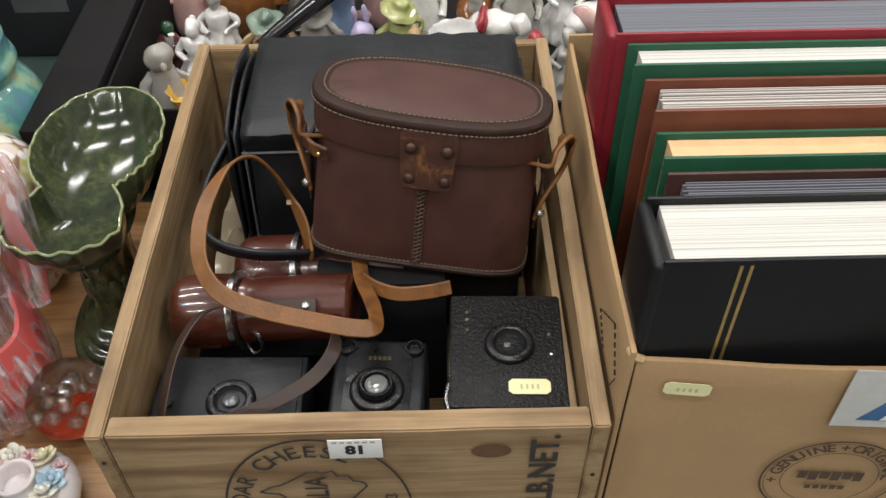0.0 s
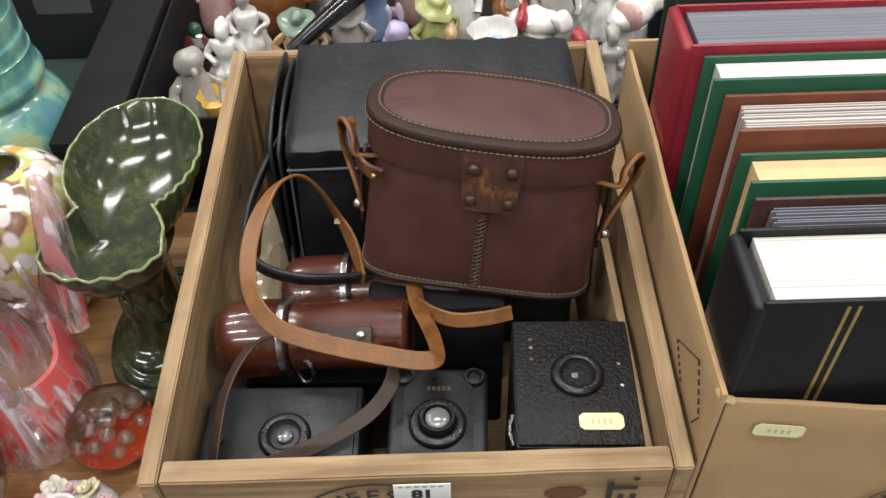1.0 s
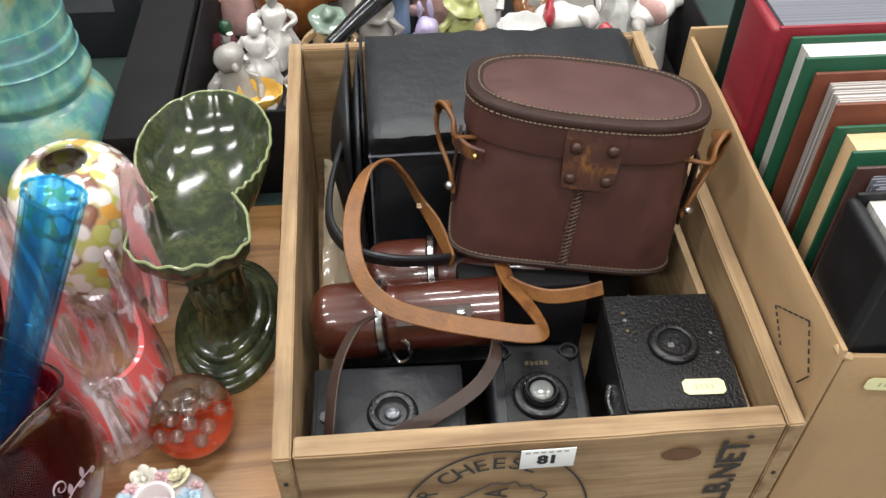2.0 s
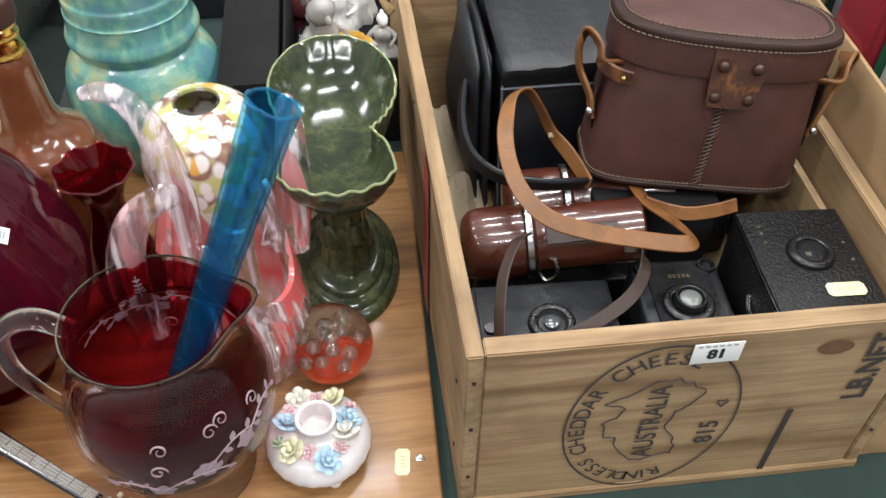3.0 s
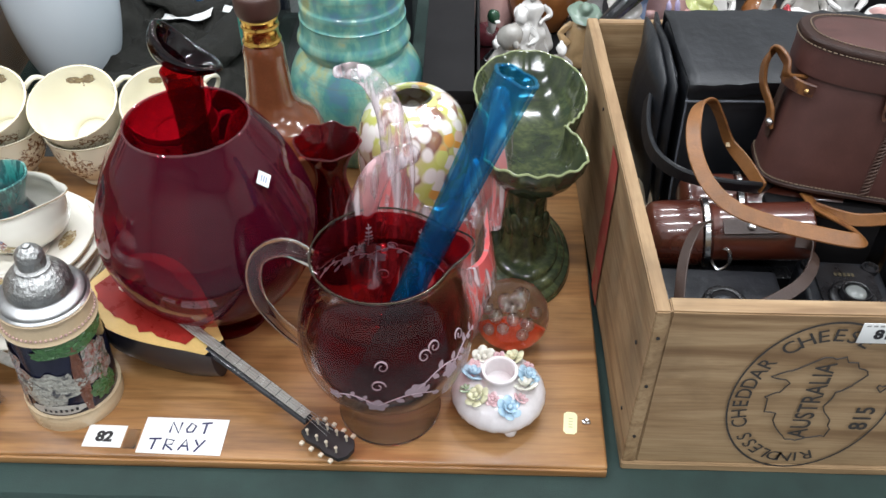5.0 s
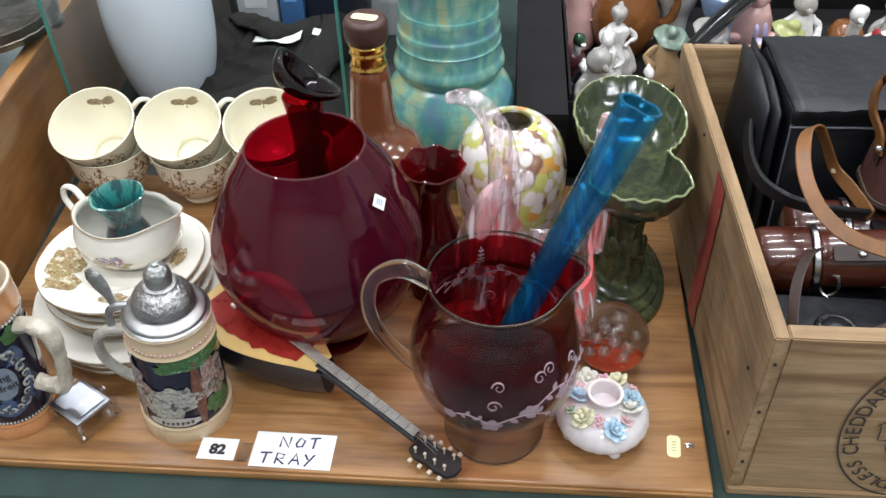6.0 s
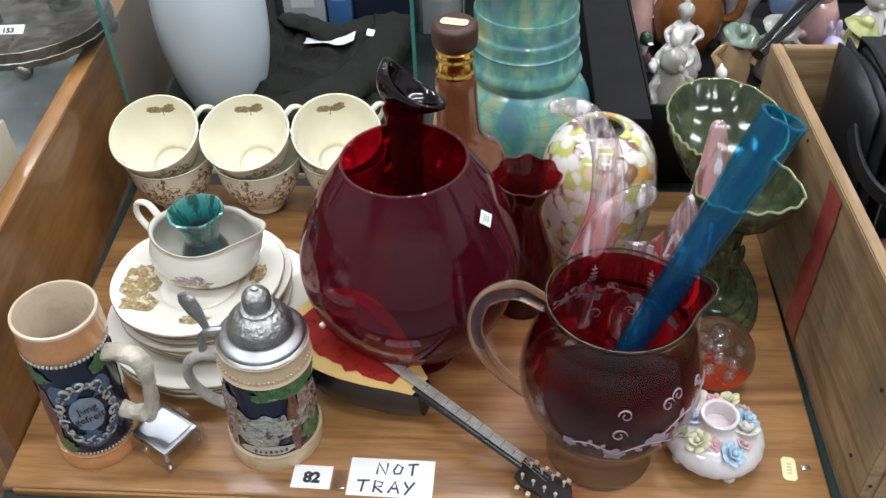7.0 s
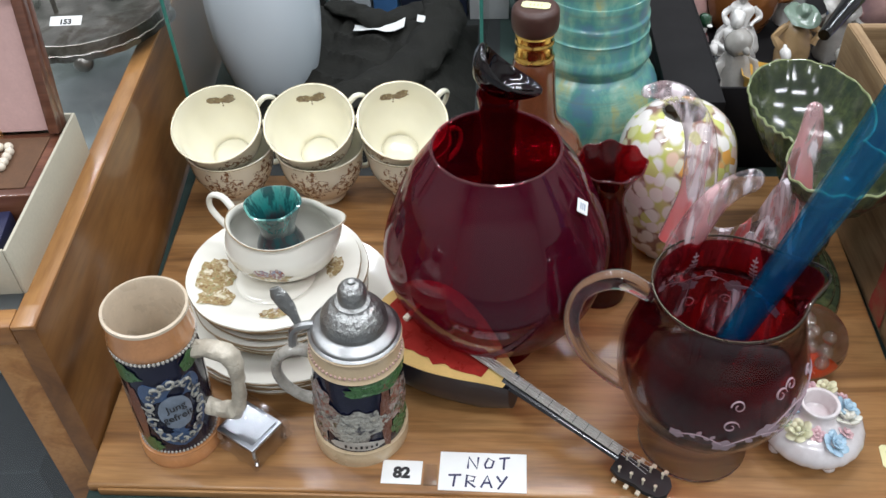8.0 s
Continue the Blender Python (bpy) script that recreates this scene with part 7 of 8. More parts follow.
cab = thing("display_cabinet", CAB, "varnished wooden display cabinet with a glass top and front", "cabinet")
ZC = 0.185
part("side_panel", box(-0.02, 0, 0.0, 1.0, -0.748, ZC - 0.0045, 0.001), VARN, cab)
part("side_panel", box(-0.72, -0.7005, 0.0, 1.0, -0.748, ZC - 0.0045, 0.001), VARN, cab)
# the side board's lit top, laid on as a strip of lighter colour
part("lit_edge", box(-0.02, 0.0005, -0.0005, 1.0, ZC - 0.0044, ZC, 0.0012), VARN_Y, cab, "top edge of the side panel, coloured lighter as lit")
part("top_rail", box(-0.7, -0.0205, 0.0, 0.022, ZC - 0.022, ZC, 0.002), VARN_X, cab)
part("front_stile", box(-0.05, -0.0205, 0.002, 0.02, -0.748, ZC - 0.0225, 0.0015), VARN_Y, cab)
part("back_rail", box(-0.7, -0.0205, 0.978, 1.0, ZC - 0.022, ZC, 0.002), VARN_X, cab)
PANE = thin_glass("cabinet_glass", (0.9, 0.93, 0.93), 0.03, 0.9, haze=0.05, haze_col=(0.6, 0.62, 0.64))
part("top_glass", box(-0.7, -0.021, 0.0225, 0.9775, ZC - 0.007, ZC - 0.001), PANE, cab, "clear glass top")
part("front_glass", box(-0.7, -0.0505, 0.008, 0.012, -0.3, ZC - 0.0225), PANE, cab, "clear glass front")
part("plinth", box(-0.7, -0.0505, 0.004, 0.018, -0.748, -0.301, 0.001), VARN_X, cab)
part("back_panel", box(-0.7, -0.0205, 0.97, 0.977, -0.748, ZC - 0.023), VARN, cab)
part("shelf", box(-0.7, -0.0205, 0.02, 0.969, -0.3, -0.285), surf("grey_lining", (0.05, 0.053, 0.058), 0.8, 0, 0.2, 20, 0.1), cab, "grey lined shelf")
part("inner_lining", box(-0.7, -0.021, 0.025, 0.969, 0.10, 0.105), surf("pale_lining_board", (0.4, 0.4, 0.39), 0.7, 0, 0.35, 10, 0.1, stain=((0.22, 0.22, 0.2), 0.54)), cab, "pale grey lining board")
GREYBOX = surf("grey_case_plastic", (0.022, 0.024, 0.028), 0.4, 0, 0.3, 30, 0.2)
for x0, x1, y0, y1, z1 in ((-0.2, -0.1, 0.04, 0.3, -0.08), (-0.33, -0.22, 0.05, 0.3, -0.12), (-0.1, -0.03, 0.05, 0.22, -0.17)):
    bx = solid("storage_case", box(x0, x1, y0, y1, -0.2848, z1, 0.006, seg=2), GREYBOX, CAB, "dark grey case inside the display cabinet", "case")
solid("red_mat", box(-0.3, -0.03, 0.03, 0.045, -0.2848, -0.262, 0.002), surf("red_felt", (0.25, 0.03, 0.05), 0.9, 0, 0.2, 40, 0.2), CAB, "strip of red felt in the cabinet", "felt")

# things on the cabinet's glass
tray2 = thing("cream_box", CAB @ pose(0, 0, ZC - 0.0008), "open cream card box holding a watch box", "box")
CREAMC = surf("cream_card", (0.5, 0.46, 0.36), 0.6, 0, 0.08, 30, 0.05)
for nm, b in (("side_wall", box(-0.021, -0.018, 0.04, 0.245, 0, 0.05, 0.0008)), ("side_wall", box(-0.30, -0.297, 0.04, 0.245, 0, 0.05, 0.0008)), ("front_wall", box(-0.2965, -0.0215, 0.04, 0.043, 0, 0.05, 0.0008)), ("back_wall", box(-0.2965, -0.0215, 0.242, 0.245, 0, 0.05, 0.0008))):
    part(nm, b, CREAMC, tray2)
part("bottom", box(-0.2965, -0.0215, 0.0435, 0.2415, 0, 0.006), surf("green_card", (0.2, 0.19, 0.11), 0.7, 0, 0.1, 40, 0.05), tray2)
MAHOG = timber("mahogany", (0.06, 0.02, 0.012), (0.12, 0.045, 0.025), (0.17, 0.07, 0.04), (3, 40, 40), 0.3, 0.1, coat=0.5, stain=0.2)
wbx = thing("watch_box", CAB @ pose(0, 0, ZC + 0.0055), "open mahogany watch box with pink lined lid", "box")
part("body", box(-0.24, -0.026, 0.125, 0.225, 0, 0.035, 0.002), MAHOG, wbx)
part("tray_well", box(-0.23, -0.036, 0.135, 0.215, 0.0352, 0.0365), surf("brown_velvet", (0.12, 0.06, 0.03), 0.9, 0, 0.3, 60, 0.3), wbx)
lidm = pose(0, 0.226, 0.037, -12, 0, 0)
part("lid", move(join(join(box(-0.24, -0.026, 0.0, 0.012, 0.0, 0.15, 0.002), box(-0.24, -0.225, -0.012, 0.0, 0, 0.15, 0.001)), join(box(-0.036, -0.026, -0.012, 0.0, 0, 0.15, 0.001), box(-0.225, -0.036, -0.012, 0, 0.136, 0.15, 0.001))), lidm), MAHOG, wbx, "raised mahogany lid")
part("lining", move(box(-0.224, -0.037, -0.003, -0.0005, 0.001, 0.135), lidm), surf("pink_silk", (0.62, 0.4, 0.37), 0.6, 0, 0.12, 40, 0.15), wbx, "pale pink lid lining")
part("hinge", box(-0.1, -0.085, 0.222, 0.232, 0.032, 0.04, 0.001), BRASS, wbx, "brass hinge")
wt = thing("pocket_watch", CAB @ pose(-0.105, 0.165, ZC + 0.0425, 25, 0, 0), "silver pocket watch with white dial", "watch")
part("case", lathe(smooth_profile([(0, 0), (0.018, 0), (0.022, 0.003), (0.021, 0.006), (0.018, 0.007), (0, 0.007)], 2), 32), STEEL, wt)
part("dial", lathe([(0, 0.0076), (0.0165, 0.0074), (0.0165, 0.007)], 32), PAPER, wt, "white enamel dial")
part("dial_pointer", join(move(box(-0.0006, 0.0006, 0, 0.012, 0.0078, 0.0081), pose(0, 0, 0, 0, 0, 50)), move(box(-0.0006, 0.0006, 0, 0.009, 0.0078, 0.0081), pose(0, 0, 0, 0, 0, 190))), INK, wt)
pr = thing("pearl_string", CAB @ pose(-0.1, 0.195, ZC + 0.042), "string of small pearls in the watch box", "jewellery")
bm = bmesh.new()
for k in range(14):
    join(bm, ball(0.0045, pose(-0.045 + 0.0085 * k if k < 10 else 0.035, 0 if k < 10 else -0.008 * (k - 9), 0.004), 10, 7))
part("pearls", bm, surf("pearl", (0.72, 0.64, 0.52), 0.2, 0, 0.1, 60, 0, coat=0.6), pr)
nv = thing("navy_case", CAB @ pose(-0.105, 0.085, ZC + 0.0055, 0, 0, 6), "navy blue presentation case with a silver medal", "case")
part("case", box(-0.06, 0.06, -0.03, 0.03, 0, 0.022, 0.002), surf("navy_leatherette", (0.012, 0.014, 0.05), 0.5, 0, 0.2, 60, 0.2), nv)
part("medal", move(lathe([(0, 0.0025), (0.017, 0.0023), (0.018, 0)], 28), pose(0.018, 0.004, 0.0222)), STEEL, nv, "silver medal")

# silver stand with tumblers
SILVER = surf("tarnished_silver", (0.3, 0.285, 0.26), 0.36, 1, 0.4, 40, 0.3, 200, stain=((0.14, 0.12, 0.1), 0.5))
stx, sty = -0.925, 0.526
sv = thing("silver_stand", pose(stx, sty, ZC - 0.0008), "tarnished silver plated stand with scalloped gallery on ball feet", "stand")
part("gallery", lathe(smooth_profile([(0, 0.034), (0.07, 0.034), (0.094, 0.0342), (0.0955, 0.0365), (0.0975, 0.0365), (0.0985, 0.034), (0.1, 0.018), (0.0985, 0.0165), (0.096, 0.0175), (0.094, 0.031), (0, 0.031)], 2), 96, ripple=lambda a, i, r, z: (r * (1 + (0.022 * abs(math.sin(14 * a)) * (1.2 if z < 0.03 else 0.5) if r > 0.08 else 0)), z)), SILVER, sv)
for k in range(4):
    a = radians(-74 + 90 * k)
    part("ball_foot", ball(0.0115, Matrix.Translation((0.095 * math.cos(a), 0.095 * math.sin(a), 0.0115)), 18, 12), SILVER, sv)
part("stem", sweep([(-0.03, -0.01, 0.033), (-0.03, -0.01, 0.12), (-0.032, -0.01, 0.25)], 0.003, 8), SILVER, sv)
for dx, dy in ((0.035, 0.035), (-0.075, 0.0)):
    tb = thing("glass_tumbler", pose(stx + dx, sty + dy, ZC + 0.0333), "small clear cut glass tumbler on the silver stand", "glass", "tumblers on the stand")
    part("wall", lathe(shell(smooth_profile([(0, 0.004), (0.018, 0), (0.021, 0.003), (0.0225, 0.03), (0.024, 0.07)], 3), 0.0015), 40, ripple=lambda a, i, r, z: (r * (1 + 0.01 * math.cos(18 * a)), z)), CLEAR_THIN, tb)
lc = lot_card("lot_label", 0.038, 0.016, pose(-0.932, 0.488, ZC + 0.035, 25, 0, 4), "153", "white lot card with black number on the silver stand")

# ---------------------------------------------------------------- behind the board
SHEET = thin_glass("green_edged_glass", (0.93, 0.96, 0.95), 0.01, 1.0)
EDGE = surf("glass_edge_green", (0.05, 0.22, 0.18), 0.1, 0, 0.2, 60, 0, coat=0.8)
gb = thing("glass_showcase", pose(-0.615, 0.47, 0.0), "glass sided showcase standing on the table", "showcase")
for x, w in ((-0.186, -0.01), (0.18, 0.0)):
    part("side_pane", box(x - 0.002, x + 0.002, 0.0025, 0.5, 0.001, 0.42), SHEET, gb, "upright clear glass pane")
    part("pane_edge", box(x - 0.0022, x + 0.0022, 0.0, 0.0024, 0.001, 0.42, 0.0006), EDGE, gb, "polished green glass edge")
part("base_board", box(-0.2, 0.2, -0.002, 0.5, 0.0002, 0.0009), surf("dark_base", (0.02, 0.022, 0.022), 0.6, 0, 0.3, 30, 0.1), gb, "dark base")

OLIVE = surf("dark_olive_cloth", (0.014, 0.0135, 0.011), 0.85, 0, 0.5, 18, 0.8, 220, 0.0015, spec=0.25)
jk = bmesh.new()
NX, NY = 90, 90


def jacket_z(x, y):
    """Height of the crumpled cloth: broad folds with sharp ridges, finer creases between."""
    u, v = (x + 0.79) / 0.34, (y - 0.5) / 0.38
    e = max(0.0, min(1, 6 * min(u, 1 - u)) * min(1, 7 * min(v, 1 - v)))
    wx = x + 0.03 * noise.noise(Vector((x * 9, y * 9, 1)))
    ridge = 1 - abs(math.sin((wx * 0.55 + y) * 46 + 2.5 * noise.noise(Vector((x * 8, y * 7, 5)))))
    f = abs(noise.noise(Vector((wx * 12, y * 8, 3)))) * 0.04 + 0.012 * ridge ** 2 + abs(noise.noise(Vector((wx * 34, y * 22, 9)))) * 0.012
    return 0.0015 + e * max(0.0, 0.02 + f + 0.03 * v)


rows = []
for j in range(NY + 1):
    row = []
    for i in range(NX + 1):
        u, v = i / NX, j / NY
        x, y = -0.79 + 0.34 * u, 0.5 + 0.38 * v
        row.append(jk.verts.new((x, y, jacket_z(x, y))))
    rows.append(row)
for a, b in zip(rows, rows[1:]):
    for i in range(NX):
        jk.faces.new((a[i], a[i + 1], b[i + 1], b[i]))
jacket = thing("folded_jacket", pose(-0.62, 0.69, 0.001), "crumpled dark olive jacket in the showcase", "clothing")
BACK = pose(0.62, -0.69, -0.001)
part("body", move(jk, BACK), OLIVE, jacket)


def cloth_roll(points, radius, flat):
    bm = sweep([(x, y, jacket_z(x, y) + 0.006) for x, y in points], radius, 20, flat, 10)
    for v in bm.verts:
        v.co += Vector(noise.noise_vector(v.co * 38)) * 0.008 + Vector(noise.noise_vector(v.co * 90)) * 0.003
    return move(bm, BACK)


part("sleeve", cloth_roll([(-0.5, 0.82), (-0.51, 0.74), (-0.545, 0.66), (-0.6, 0.6), (-0.66, 0.565)], [0.034, 0.036, 0.034, 0.03, 0.026], 0.5), OLIVE, jacket, "creased folded sleeve")
part("collar", cloth_roll([(-0.68, 0.83), (-0.63, 0.8), (-0.58, 0.79), (-0.53, 0.8)], [0.018, 0.022, 0.022, 0.016], 0.45), OLIVE, jacket, "turned collar")
for x, y, w, h, r in ((-0.598, 0.765, 0.08, 0.018, -4), (-0.517, 0.765, 0.045, 0.02, 0)):
    pp = bmesh.new()
    top = [[pp.verts.new((w * (i / 10 - 0.5), h * (j / 5 - 0.5), 0)) for i in range(11)] for j in range(6)]
    for a, b in zip(top, top[1:]):
        for i in range(10):
            pp.faces.new((a[i], a[i + 1], b[i + 1], b[i]))
    move(pp, pose(x, y, 0, 0, 0, r))
    for vt in pp.verts:
        vt.co.z = sum(jacket_z(vt.co.x + dx, vt.co.y + dy) for dx in (-0.012, 0, 0.012) for dy in (-0.01, 0, 0.01)) / 9 + 0.009
    slip = solid("paper_slip", pp, PAPER, Matrix(), "white paper slip lying on the jacket", "paper")
    slip.modifiers.new("thickness", "SOLIDIFY").thickness = 0.0006
bk = [("picture_box", -0.70, -0.63, 0.9, 0.97, 0.16, (0.55, 0.57, 0.6), "pale grey printed carton behind the jacket"),
      ("picture_box", -0.625, -0.585, 0.9, 0.95, 0.2, (0.08, 0.2, 0.45), "blue and white printed carton behind the jacket"),
      ("picture_box", -0.58, -0.47, 0.91, 0.99, 0.22, (0.02, 0.025, 0.05), "dark navy carton behind the jacket"),
      ("picture_box", -0.465, -0.40, 0.9, 0.97, 0.2, (0.6, 0.6, 0.6), "white carton with dark print"),
      ("picture_box", -0.86, -0.72, 0.92, 1.0, 0.18, (0.12, 0.11, 0.1), "dark brown carton behind the showcase"),
      ("picture_box", -0.39, -0.25, 0.8, 0.95, 0.24, (0.03, 0.03, 0.035), "black carton behind the turquoise vase")]
for nm, x0, x1, y0, y1, h, c, lab in bk:
    t_ = thing(nm, pose((x0 + x1) / 2, y0, 0.001), lab, "carton")
    part("carton", box(-(x1 - x0) / 2, (x1 - x0) / 2, 0, y1 - y0, 0, h, 0.0015), surf("carton_print", c, 0.4, 0, 0.25, 14, 0.05), t_)
    part("print_panel", box(-(x1 - x0) * 0.3, (x1 - x0) * 0.25, -0.0008, -0.0002, h * 0.3, h * 0.85), surf("carton_panel", tuple(min(0.8, v * 1.8 + 0.06) for v in c), 0.4, 0, 0.3, 30, 0.05), t_, "lighter printed panel")

# black boxes of figurines
bb1 = thing("black_box", pose(-0.185, 0.432, 0.0008), "slim black card box beside the figurines", "box")
part("box_body", box(-0.032, 0.031, 0, 0.34, 0, 0.1385, 0.0015), BLACK_CARD, bb1)
part("lid_edge", box(-0.0326, 0.0316, -0.0006, 0.3406, 0.12, 0.1392, 0.0012), BLACK_CARD, bb1)
fb = thing("figurine_carton", pose(0.15, 0.492, 0.0008), "open black card carton full of china figurines", "carton")
for nm, b in (("front_wall", box(-0.303, 0.33, 0, 0.004, 0, 0.12, 0.001)), ("back_wall", box(-0.303, 0.33, 0.49, 0.494, 0, 0.13, 0.001)), ("side_wall", box(-0.3, -0.296, 0.0045, 0.4895, 0, 0.13, 0.001)), ("side_wall", box(0.326, 0.33, 0.0045, 0.4895, 0, 0.13, 0.001)), ("bottom", box(-0.295, 0.325, 0.0045, 0.4895, 0, 0.02))):
    part(nm, b, BLACK_CARD, fb)
solid("black_wand", sweep([(0.012, 0.625, 0.118), (0.075, 0.71, 0.13), (0.15, 0.81, 0.14)], [0.008, 0.0135, 0.0145], 18), surf("gloss_black", (0.006, 0.006, 0.007), 0.16, 0, 0.1, 30, 0), Matrix(), "glossy black china rod lying across the figurines", "ornament")


def glaze(name, c, r=0.2):
    return surf(name, c, r, 0, 0.18, 60, 0.1, 200, 0.0006, coat=0.4, stain=(tuple(v * 0.6 for v in c), 0.62))


GL = {k: glaze("figurine_" + k, c) for k, c in dict(grey=(0.36, 0.34, 0.31), white=(0.72, 0.7, 0.67), tan=(0.45, 0.3, 0.15), sage=(0.16, 0.22, 0.17), maroon=(0.09, 0.02, 0.025), amber=(0.2, 0.075, 0.02), lilac=(0.46, 0.4, 0.6), olive=(0.36, 0.38, 0.14), blue=(0.3, 0.42, 0.66), teal=(0.14, 0.42, 0.45), pink=(0.62, 0.38, 0.35), yellow=(0.7, 0.42, 0.08), red=(0.35, 0.03, 0.04), black=(0.02, 0.02, 0.022), bottle=(0.02, 0.06, 0.03)).items()}
FZ = 0.0212


def figure(x, y, h, cols, form, label, turn=0):
    """One small china figure, a single plain mesh, on the carton's floor."""
    bm = bmesh.new()
    names = list(dict.fromkeys(cols))
    idx = [names.index(c) for c in cols]
    def add(o, i, m=None):
        join(bm, o, m, idx[min(i, len(idx) - 1)])
    s = h / 0.12
    if form == "child":
        add(lathe(smooth_profile([(0, 0), (0.03, 0), (0.032, 0.03), (0.024, 0.06), (0.016, 0.082), (0.009, 0.09), (0, 0.092)], 3), 20), 0, Matrix.Scale(s, 4))
        add(ball(0.0185 * s, Matrix.Translation((0, -0.003 * s, 0.104 * s)), 18, 12), 1)
        add(ball(0.006 * s, Matrix.Translation((0.002, -0.021 * s, 0.1 * s)), 8, 6), 1)
        for q in (-1, 1):
            add(sweep([(q * 0.014 * s, 0, 0.08 * s), (q * 0.03 * s, -0.006 * s, 0.066 * s), (q * 0.026 * s, -0.02 * s, 0.05 * s)], 0.006 * s, 8), 0)
    elif form == "hat":
        add(lathe(smooth_profile([(0, 0), (0.026, 0), (0.03, 0.03), (0.028, 0.06), (0.018, 0.085), (0, 0.09)], 3), 20), 0, Matrix.Scale(s, 4))
        add(ball(0.015 * s, Matrix.Translation((0, 0, 0.096 * s)), 14, 10), 0)
        hat = lathe(smooth_profile([(0.0, 0.018), (0.006, 0.0185), (0.012, 0.015), (0.015, 0.006), (0.026, 0.003), (0.033, -0.002), (0.026, 0.0), (0, 0.002)], 3), 26, ripple=lambda a, i, r, z: (r, z + 0.05 * max(0, r - 0.015) * math.cos(2 * a)))
        add(hat, 1, Matrix.Translation((0, -0.006 * s, 0.104 * s)) @ pose(0, 0, 0, 18, 6, 0) @ Matrix.Scale(s, 4))
        for q in (-1, 1):
            add(sweep([(q * 0.02 * s, 0, 0.08 * s), (q * 0.042 * s, -0.004 * s, 0.066 * s), (q * 0.03 * s, -0.014 * s, 0.045 * s)], 0.0065 * s, 8), 0)
    elif form == "duck":
        add(ball(0.03 * s, Matrix.Translation((0, 0, 0.05 * s)), 18, 12, 1.0, 1.3, 0.8), 0)
        add(sweep([(0, -0.02 * s, 0.06 * s), (0, -0.028 * s, 0.085 * s), (0, -0.026 * s, 0.1 * s)], 0.010 * s, 12), 2)
        add(ball(0.0145 * s, Matrix.Translation((0, -0.03 * s, 0.106 * s)), 14, 10), 1)
        add(ball(0.008 * s, Matrix.Translation((0, -0.044 * s, 0.102 * s)), 10, 6, 0.8, 1.2, 0.4), 2)
        add(cyl(0.025 * s, 0.02 * s, 0, 0.03 * s, 16), 0)
    elif form == "rabbit":
        add(lathe(smooth_profile([(0, 0), (0.028, 0), (0.033, 0.03), (0.026, 0.06), (0.016, 0.075), (0, 0.08)], 3), 20), 0, Matrix.Scale(s, 4))
        add(ball(0.019 * s, Matrix.Translation((0, -0.004, 0.085 * s)), 16, 10), 0)
        for q in (-1, 1):
            add(ball(0.017 * s, Matrix.Translation((q * 0.009 * s, 0.004, 0.113 * s)), 12, 8, 0.35, 0.3, 1.0), 0)
            add(ball(0.013 * s, Matrix.Translation((q * 0.03 * s, -0.02 * s, 0.02 * s)), 12, 8, 1.3, 0.8, 0.7), 0)
    elif form == "shell":
        add(lathe(smooth_profile([(0, 0), (0.02, 0), (0.018, 0.05), (0.03, 0.08), (0.04, 0.11), (0.037, 0.112), (0.028, 0.085), (0, 0.075)], 3), 36, ripple=lambda a, i, r, z: (r * (1 + 0.08 * abs(math.sin(5 * a))), z)), 0, Matrix.Scale(s, 4))
        add(ball(0.016 * s, Matrix.Translation((0, -0.015, 0.092 * s)), 14, 10), 1)
    elif form == "reclining":
        add(ball(0.026 * s, Matrix.Translation((0, 0, 0.09 * s)), 18, 12, 1.7, 1.0, 0.75), 0)
        add(ball(0.02 * s, Matrix.Translation((-0.02 * s, -0.01 * s, 0.1 * s)), 16, 10, 0.45, 1.25, 1.0), 1)
        add(ball(0.016 * s, Matrix.Translation((0.038 * s, -0.012 * s, 0.1 * s)), 14, 10), 2)
        add(lathe([(0, 0), (0.03, 0), (0.026, 0.08), (0, 0.085)], 18), 0, Matrix.Scale(s, 4))
    elif form == "jug":
        add(lathe(shell(smooth_profile([(0, 0), (0.03, 0), (0.044, 0.03), (0.045, 0.06), (0.03, 0.095), (0.024, 0.12), (0.029, 0.13)], 3), 0.003), 30), 0, Matrix.Scale(s, 4))
        add(sweep([(0.03 * s, 0, 0.105 * s), (0.062 * s, 0, 0.1 * s), (0.064 * s, 0, 0.06 * s), (0.042 * s, 0, 0.045 * s)], 0.006 * s, 8), 0)
    else:  # bust
        add(lathe(smooth_profile([(0, 0), (0.034, 0), (0.03, 0.02), (0.027, 0.04), (0.016, 0.058), (0.019, 0.074), (0.017, 0.084), (0.007, 0.089), (0.006, 0.094), (0, 0.095)], 3), 36, ripple=lambda a, i, r, z: (r * (1 + (0.09 * math.cos(9 * a) if z < 0.05 else 0)), z)), 0, Matrix.Scale(s, 4))
        add(ball(0.0125 * s, Matrix.Translation((0, -0.002 * s, 0.103 * s)), 16, 12, 0.9, 1.0, 1.15), 1)
        add(ball(0.0138 * s, Matrix.Translation((0, 0.0025 * s, 0.107 * s)), 14, 10, 0.95, 0.95, 0.9), 2)
        add(ball(0.006 * s, Matrix.Translation((0.001, 0.011 * s, 0.115 * s)), 10, 7), 2)
        for q in (-1, 1):
            add(sweep([(q * 0.016 * s, 0, 0.082 * s), (q * 0.027 * s, -0.004 * s, 0.066 * s), (q * 0.014 * s, -0.02 * s, 0.058 * s)], [0.0058 * s, 0.005 * s, 0.0042 * s], 8), 0)
    for v in bm.verts:
        v.co += Vector(noise.noise_vector(v.co * 60 + Vector((x * 30, y * 30, 0)))) * 0.0038
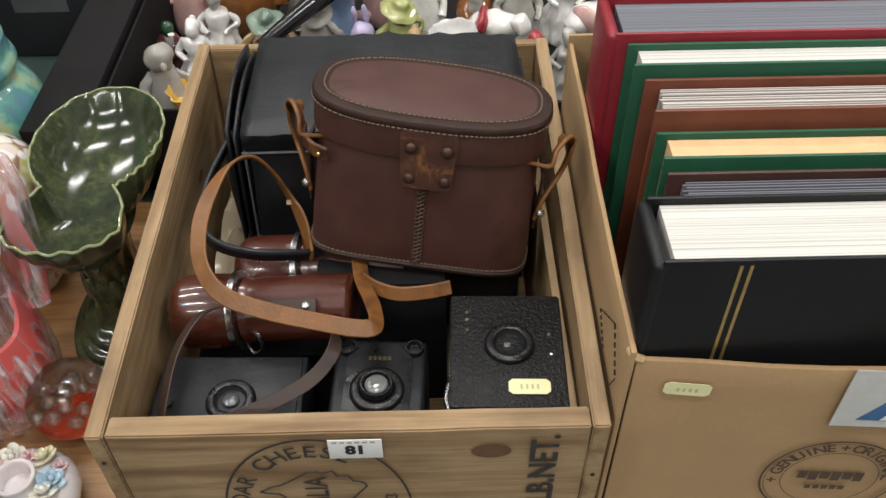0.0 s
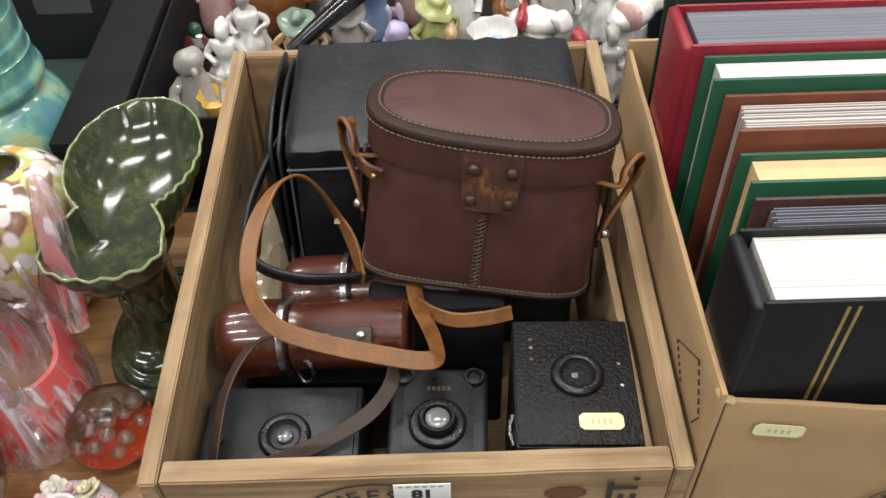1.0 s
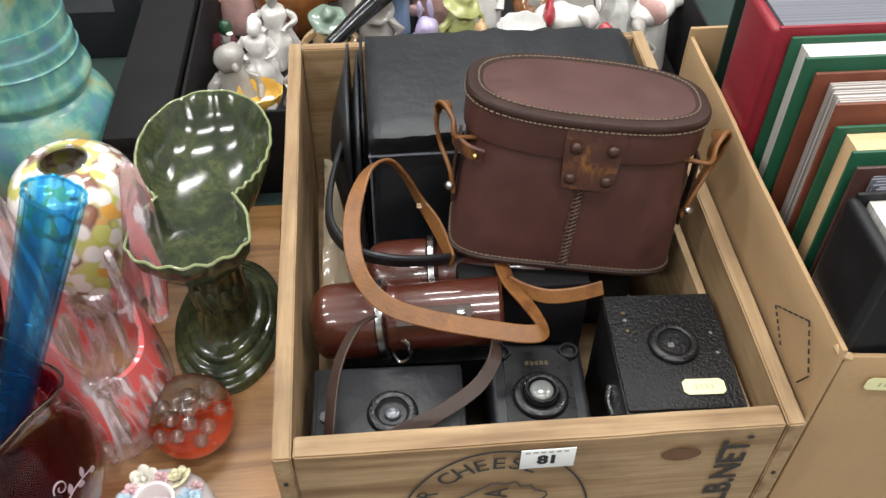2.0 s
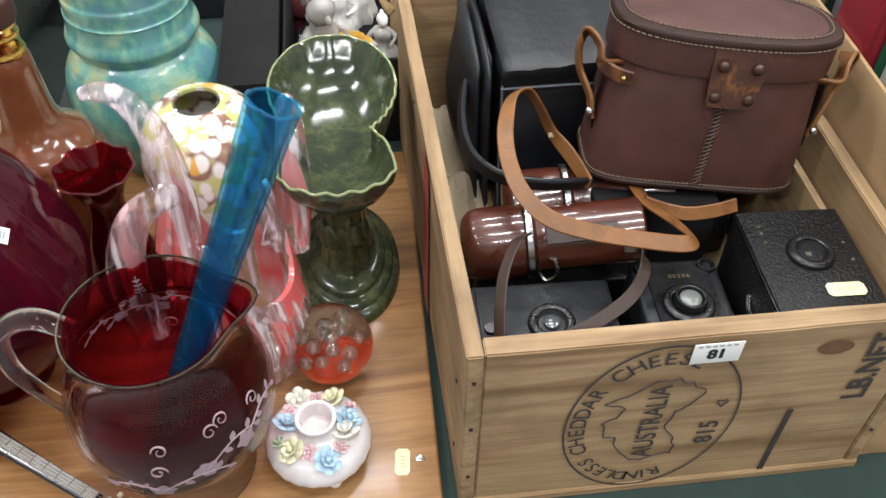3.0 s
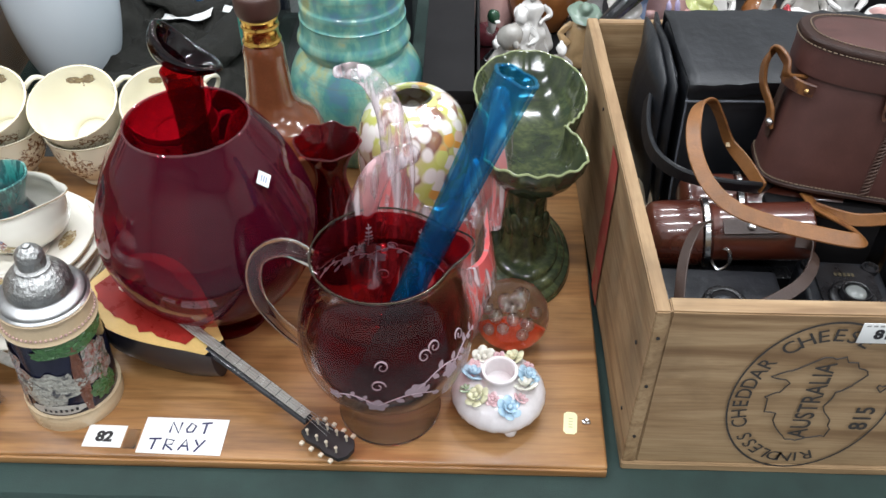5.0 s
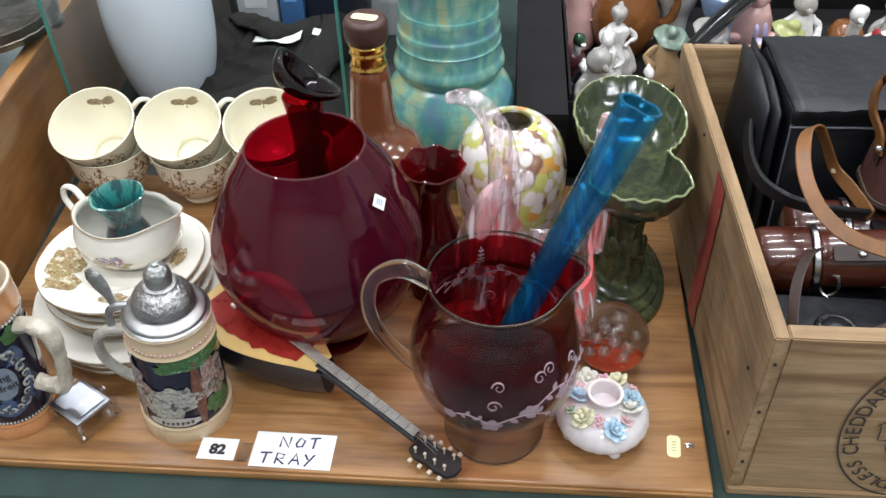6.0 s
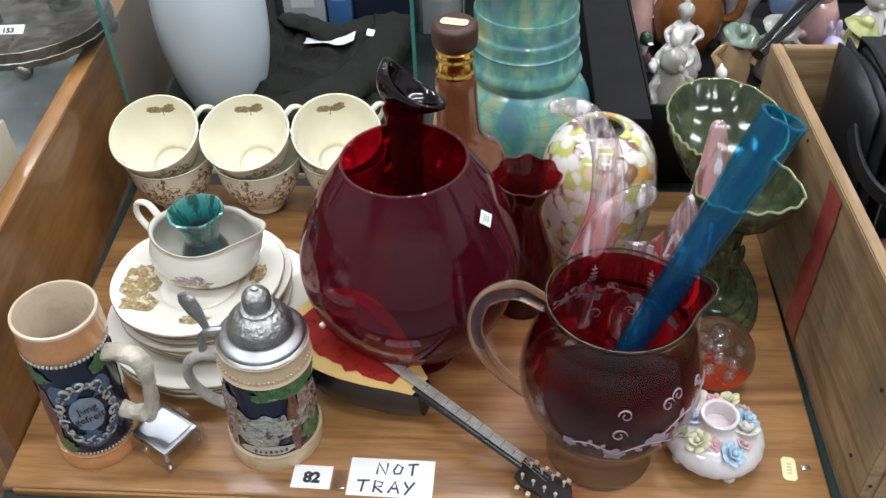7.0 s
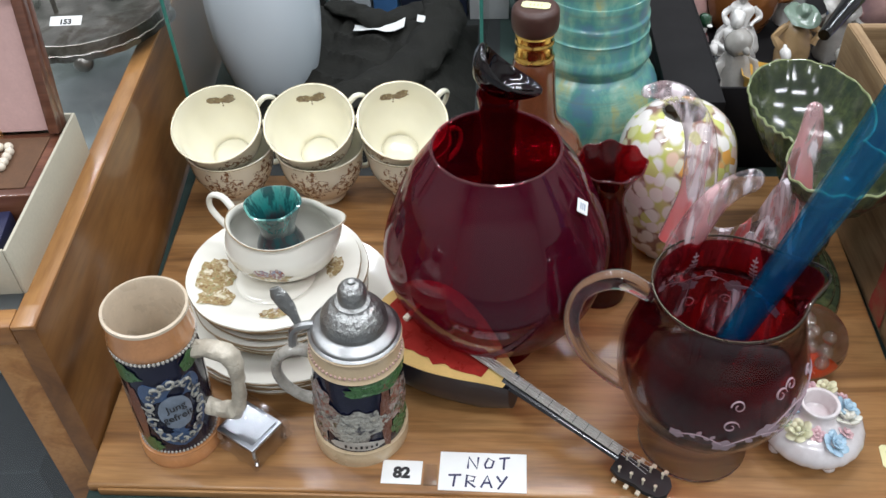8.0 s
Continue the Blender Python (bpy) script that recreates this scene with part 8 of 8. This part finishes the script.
    return solid("china_figurine", bm, [GL[n] for n in names], pose(x, y, FZ, 0, 0, turn), label, "figurine", "china figurines in the carton")


for x, y, h, cols, form, lab, turn in (
    (-0.105, 0.60, 0.118, ("grey", "grey"), "child", "grey stoneware child figurine seen from behind", 15),
    (-0.072, 0.575, 0.075, ("yellow", "white"), "shell", "yellow and white china wing ornament", 40),
    (0.008, 0.715, 0.095, ("tan", "sage"), "hat", "tan china figure wearing a sage green hat", 10),
    (-0.135, 0.73, 0.085, ("maroon", "bottle", "white"), "duck", "maroon china duck with a dark green head", 30),
    (-0.085, 0.69, 0.1, ("white", "white"), "bust", "white glazed china figurine with rounded head", 0),
    (-0.065, 0.75, 0.11, ("white", "grey"), "bust", "white china figurine with a grey head", 0),
    (-0.12, 0.84, 0.12, ("pink", "teal"), "child", "pink china figurine with teal cap", 0),
    (-0.045, 0.83, 0.14, ("amber",), "jug", "glossy amber brown pottery jug", -20),
    (0.035, 0.845, 0.12, ("white", "olive"), "shell", "white scalloped china dish", 0),
    (0.07, 0.735, 0.098, ("grey", "grey"), "hat", "grey stoneware figure in a broad hat", -10),
    (0.135, 0.70, 0.1, ("lilac",), "rabbit", "lilac glazed china rabbit", 20),
    (0.183, 0.74, 0.095, ("olive", "olive"), "hat", "olive green china figure in a hat", 30),
    (0.205, 0.68, 0.085, ("olive", "tan"), "bust", "olive and tan china figurine", 0),
    (0.257, 0.675, 0.09, ("white", "blue"), "shell", "white and blue china shell ornament", 20),
    (0.315, 0.70, 0.105, ("white", "red", "white"), "reclining", "white and red reclining china figure", -15),
    (0.362, 0.655, 0.09, ("teal", "red"), "bust", "teal glazed china figurine with red cap", 0),
    (0.405, 0.655, 0.095, ("grey", "grey"), "bust", "grey china figurine with round head", 0),
    (0.437, 0.705, 0.11, ("white", "pink", "white"), "reclining", "white and pink china figure", 40),
    (0.22, 0.80, 0.11, ("white", "grey"), "child", "white china child figurine", 0),
    (0.29, 0.79, 0.11, ("amber", "white"), "duck", "amber and white china bird", 0),
    (0.35, 0.78, 0.12, ("grey", "white"), "child", "grey and white china figurine", 0),
    (0.42, 0.8, 0.12, ("white", "teal"), "bust", "white china figurine with teal head", 0),
    (0.1, 0.81, 0.115, ("blue", "white"), "shell", "pale blue china ornament", 0),
    (0.16, 0.85, 0.12, ("pink", "white"), "rabbit", "small pink china rabbit ornament", 0),
    (-0.12, 0.655, 0.07, ("black", "white"), "bust", "black and white china figurine", 0),
    (-0.03, 0.63, 0.075, ("grey", "white"), "bust", "grey china figurine lying low in the carton", 0),
    (0.04, 0.62, 0.08, ("black", "grey"), "bust", "black china figurine with grey head", 0),
    (0.29, 0.61, 0.075, ("tan", "white"), "bust", "tan and white china figurine", 0),
    (0.1, 0.61, 0.07, ("pink", "white"), "bust", "pink and white china figurine", 0),
    (0.2, 0.6, 0.07, ("white", "white"), "bust", "small white china figurine", 0),
):
    figure(x, y, h, cols, form, lab, turn)
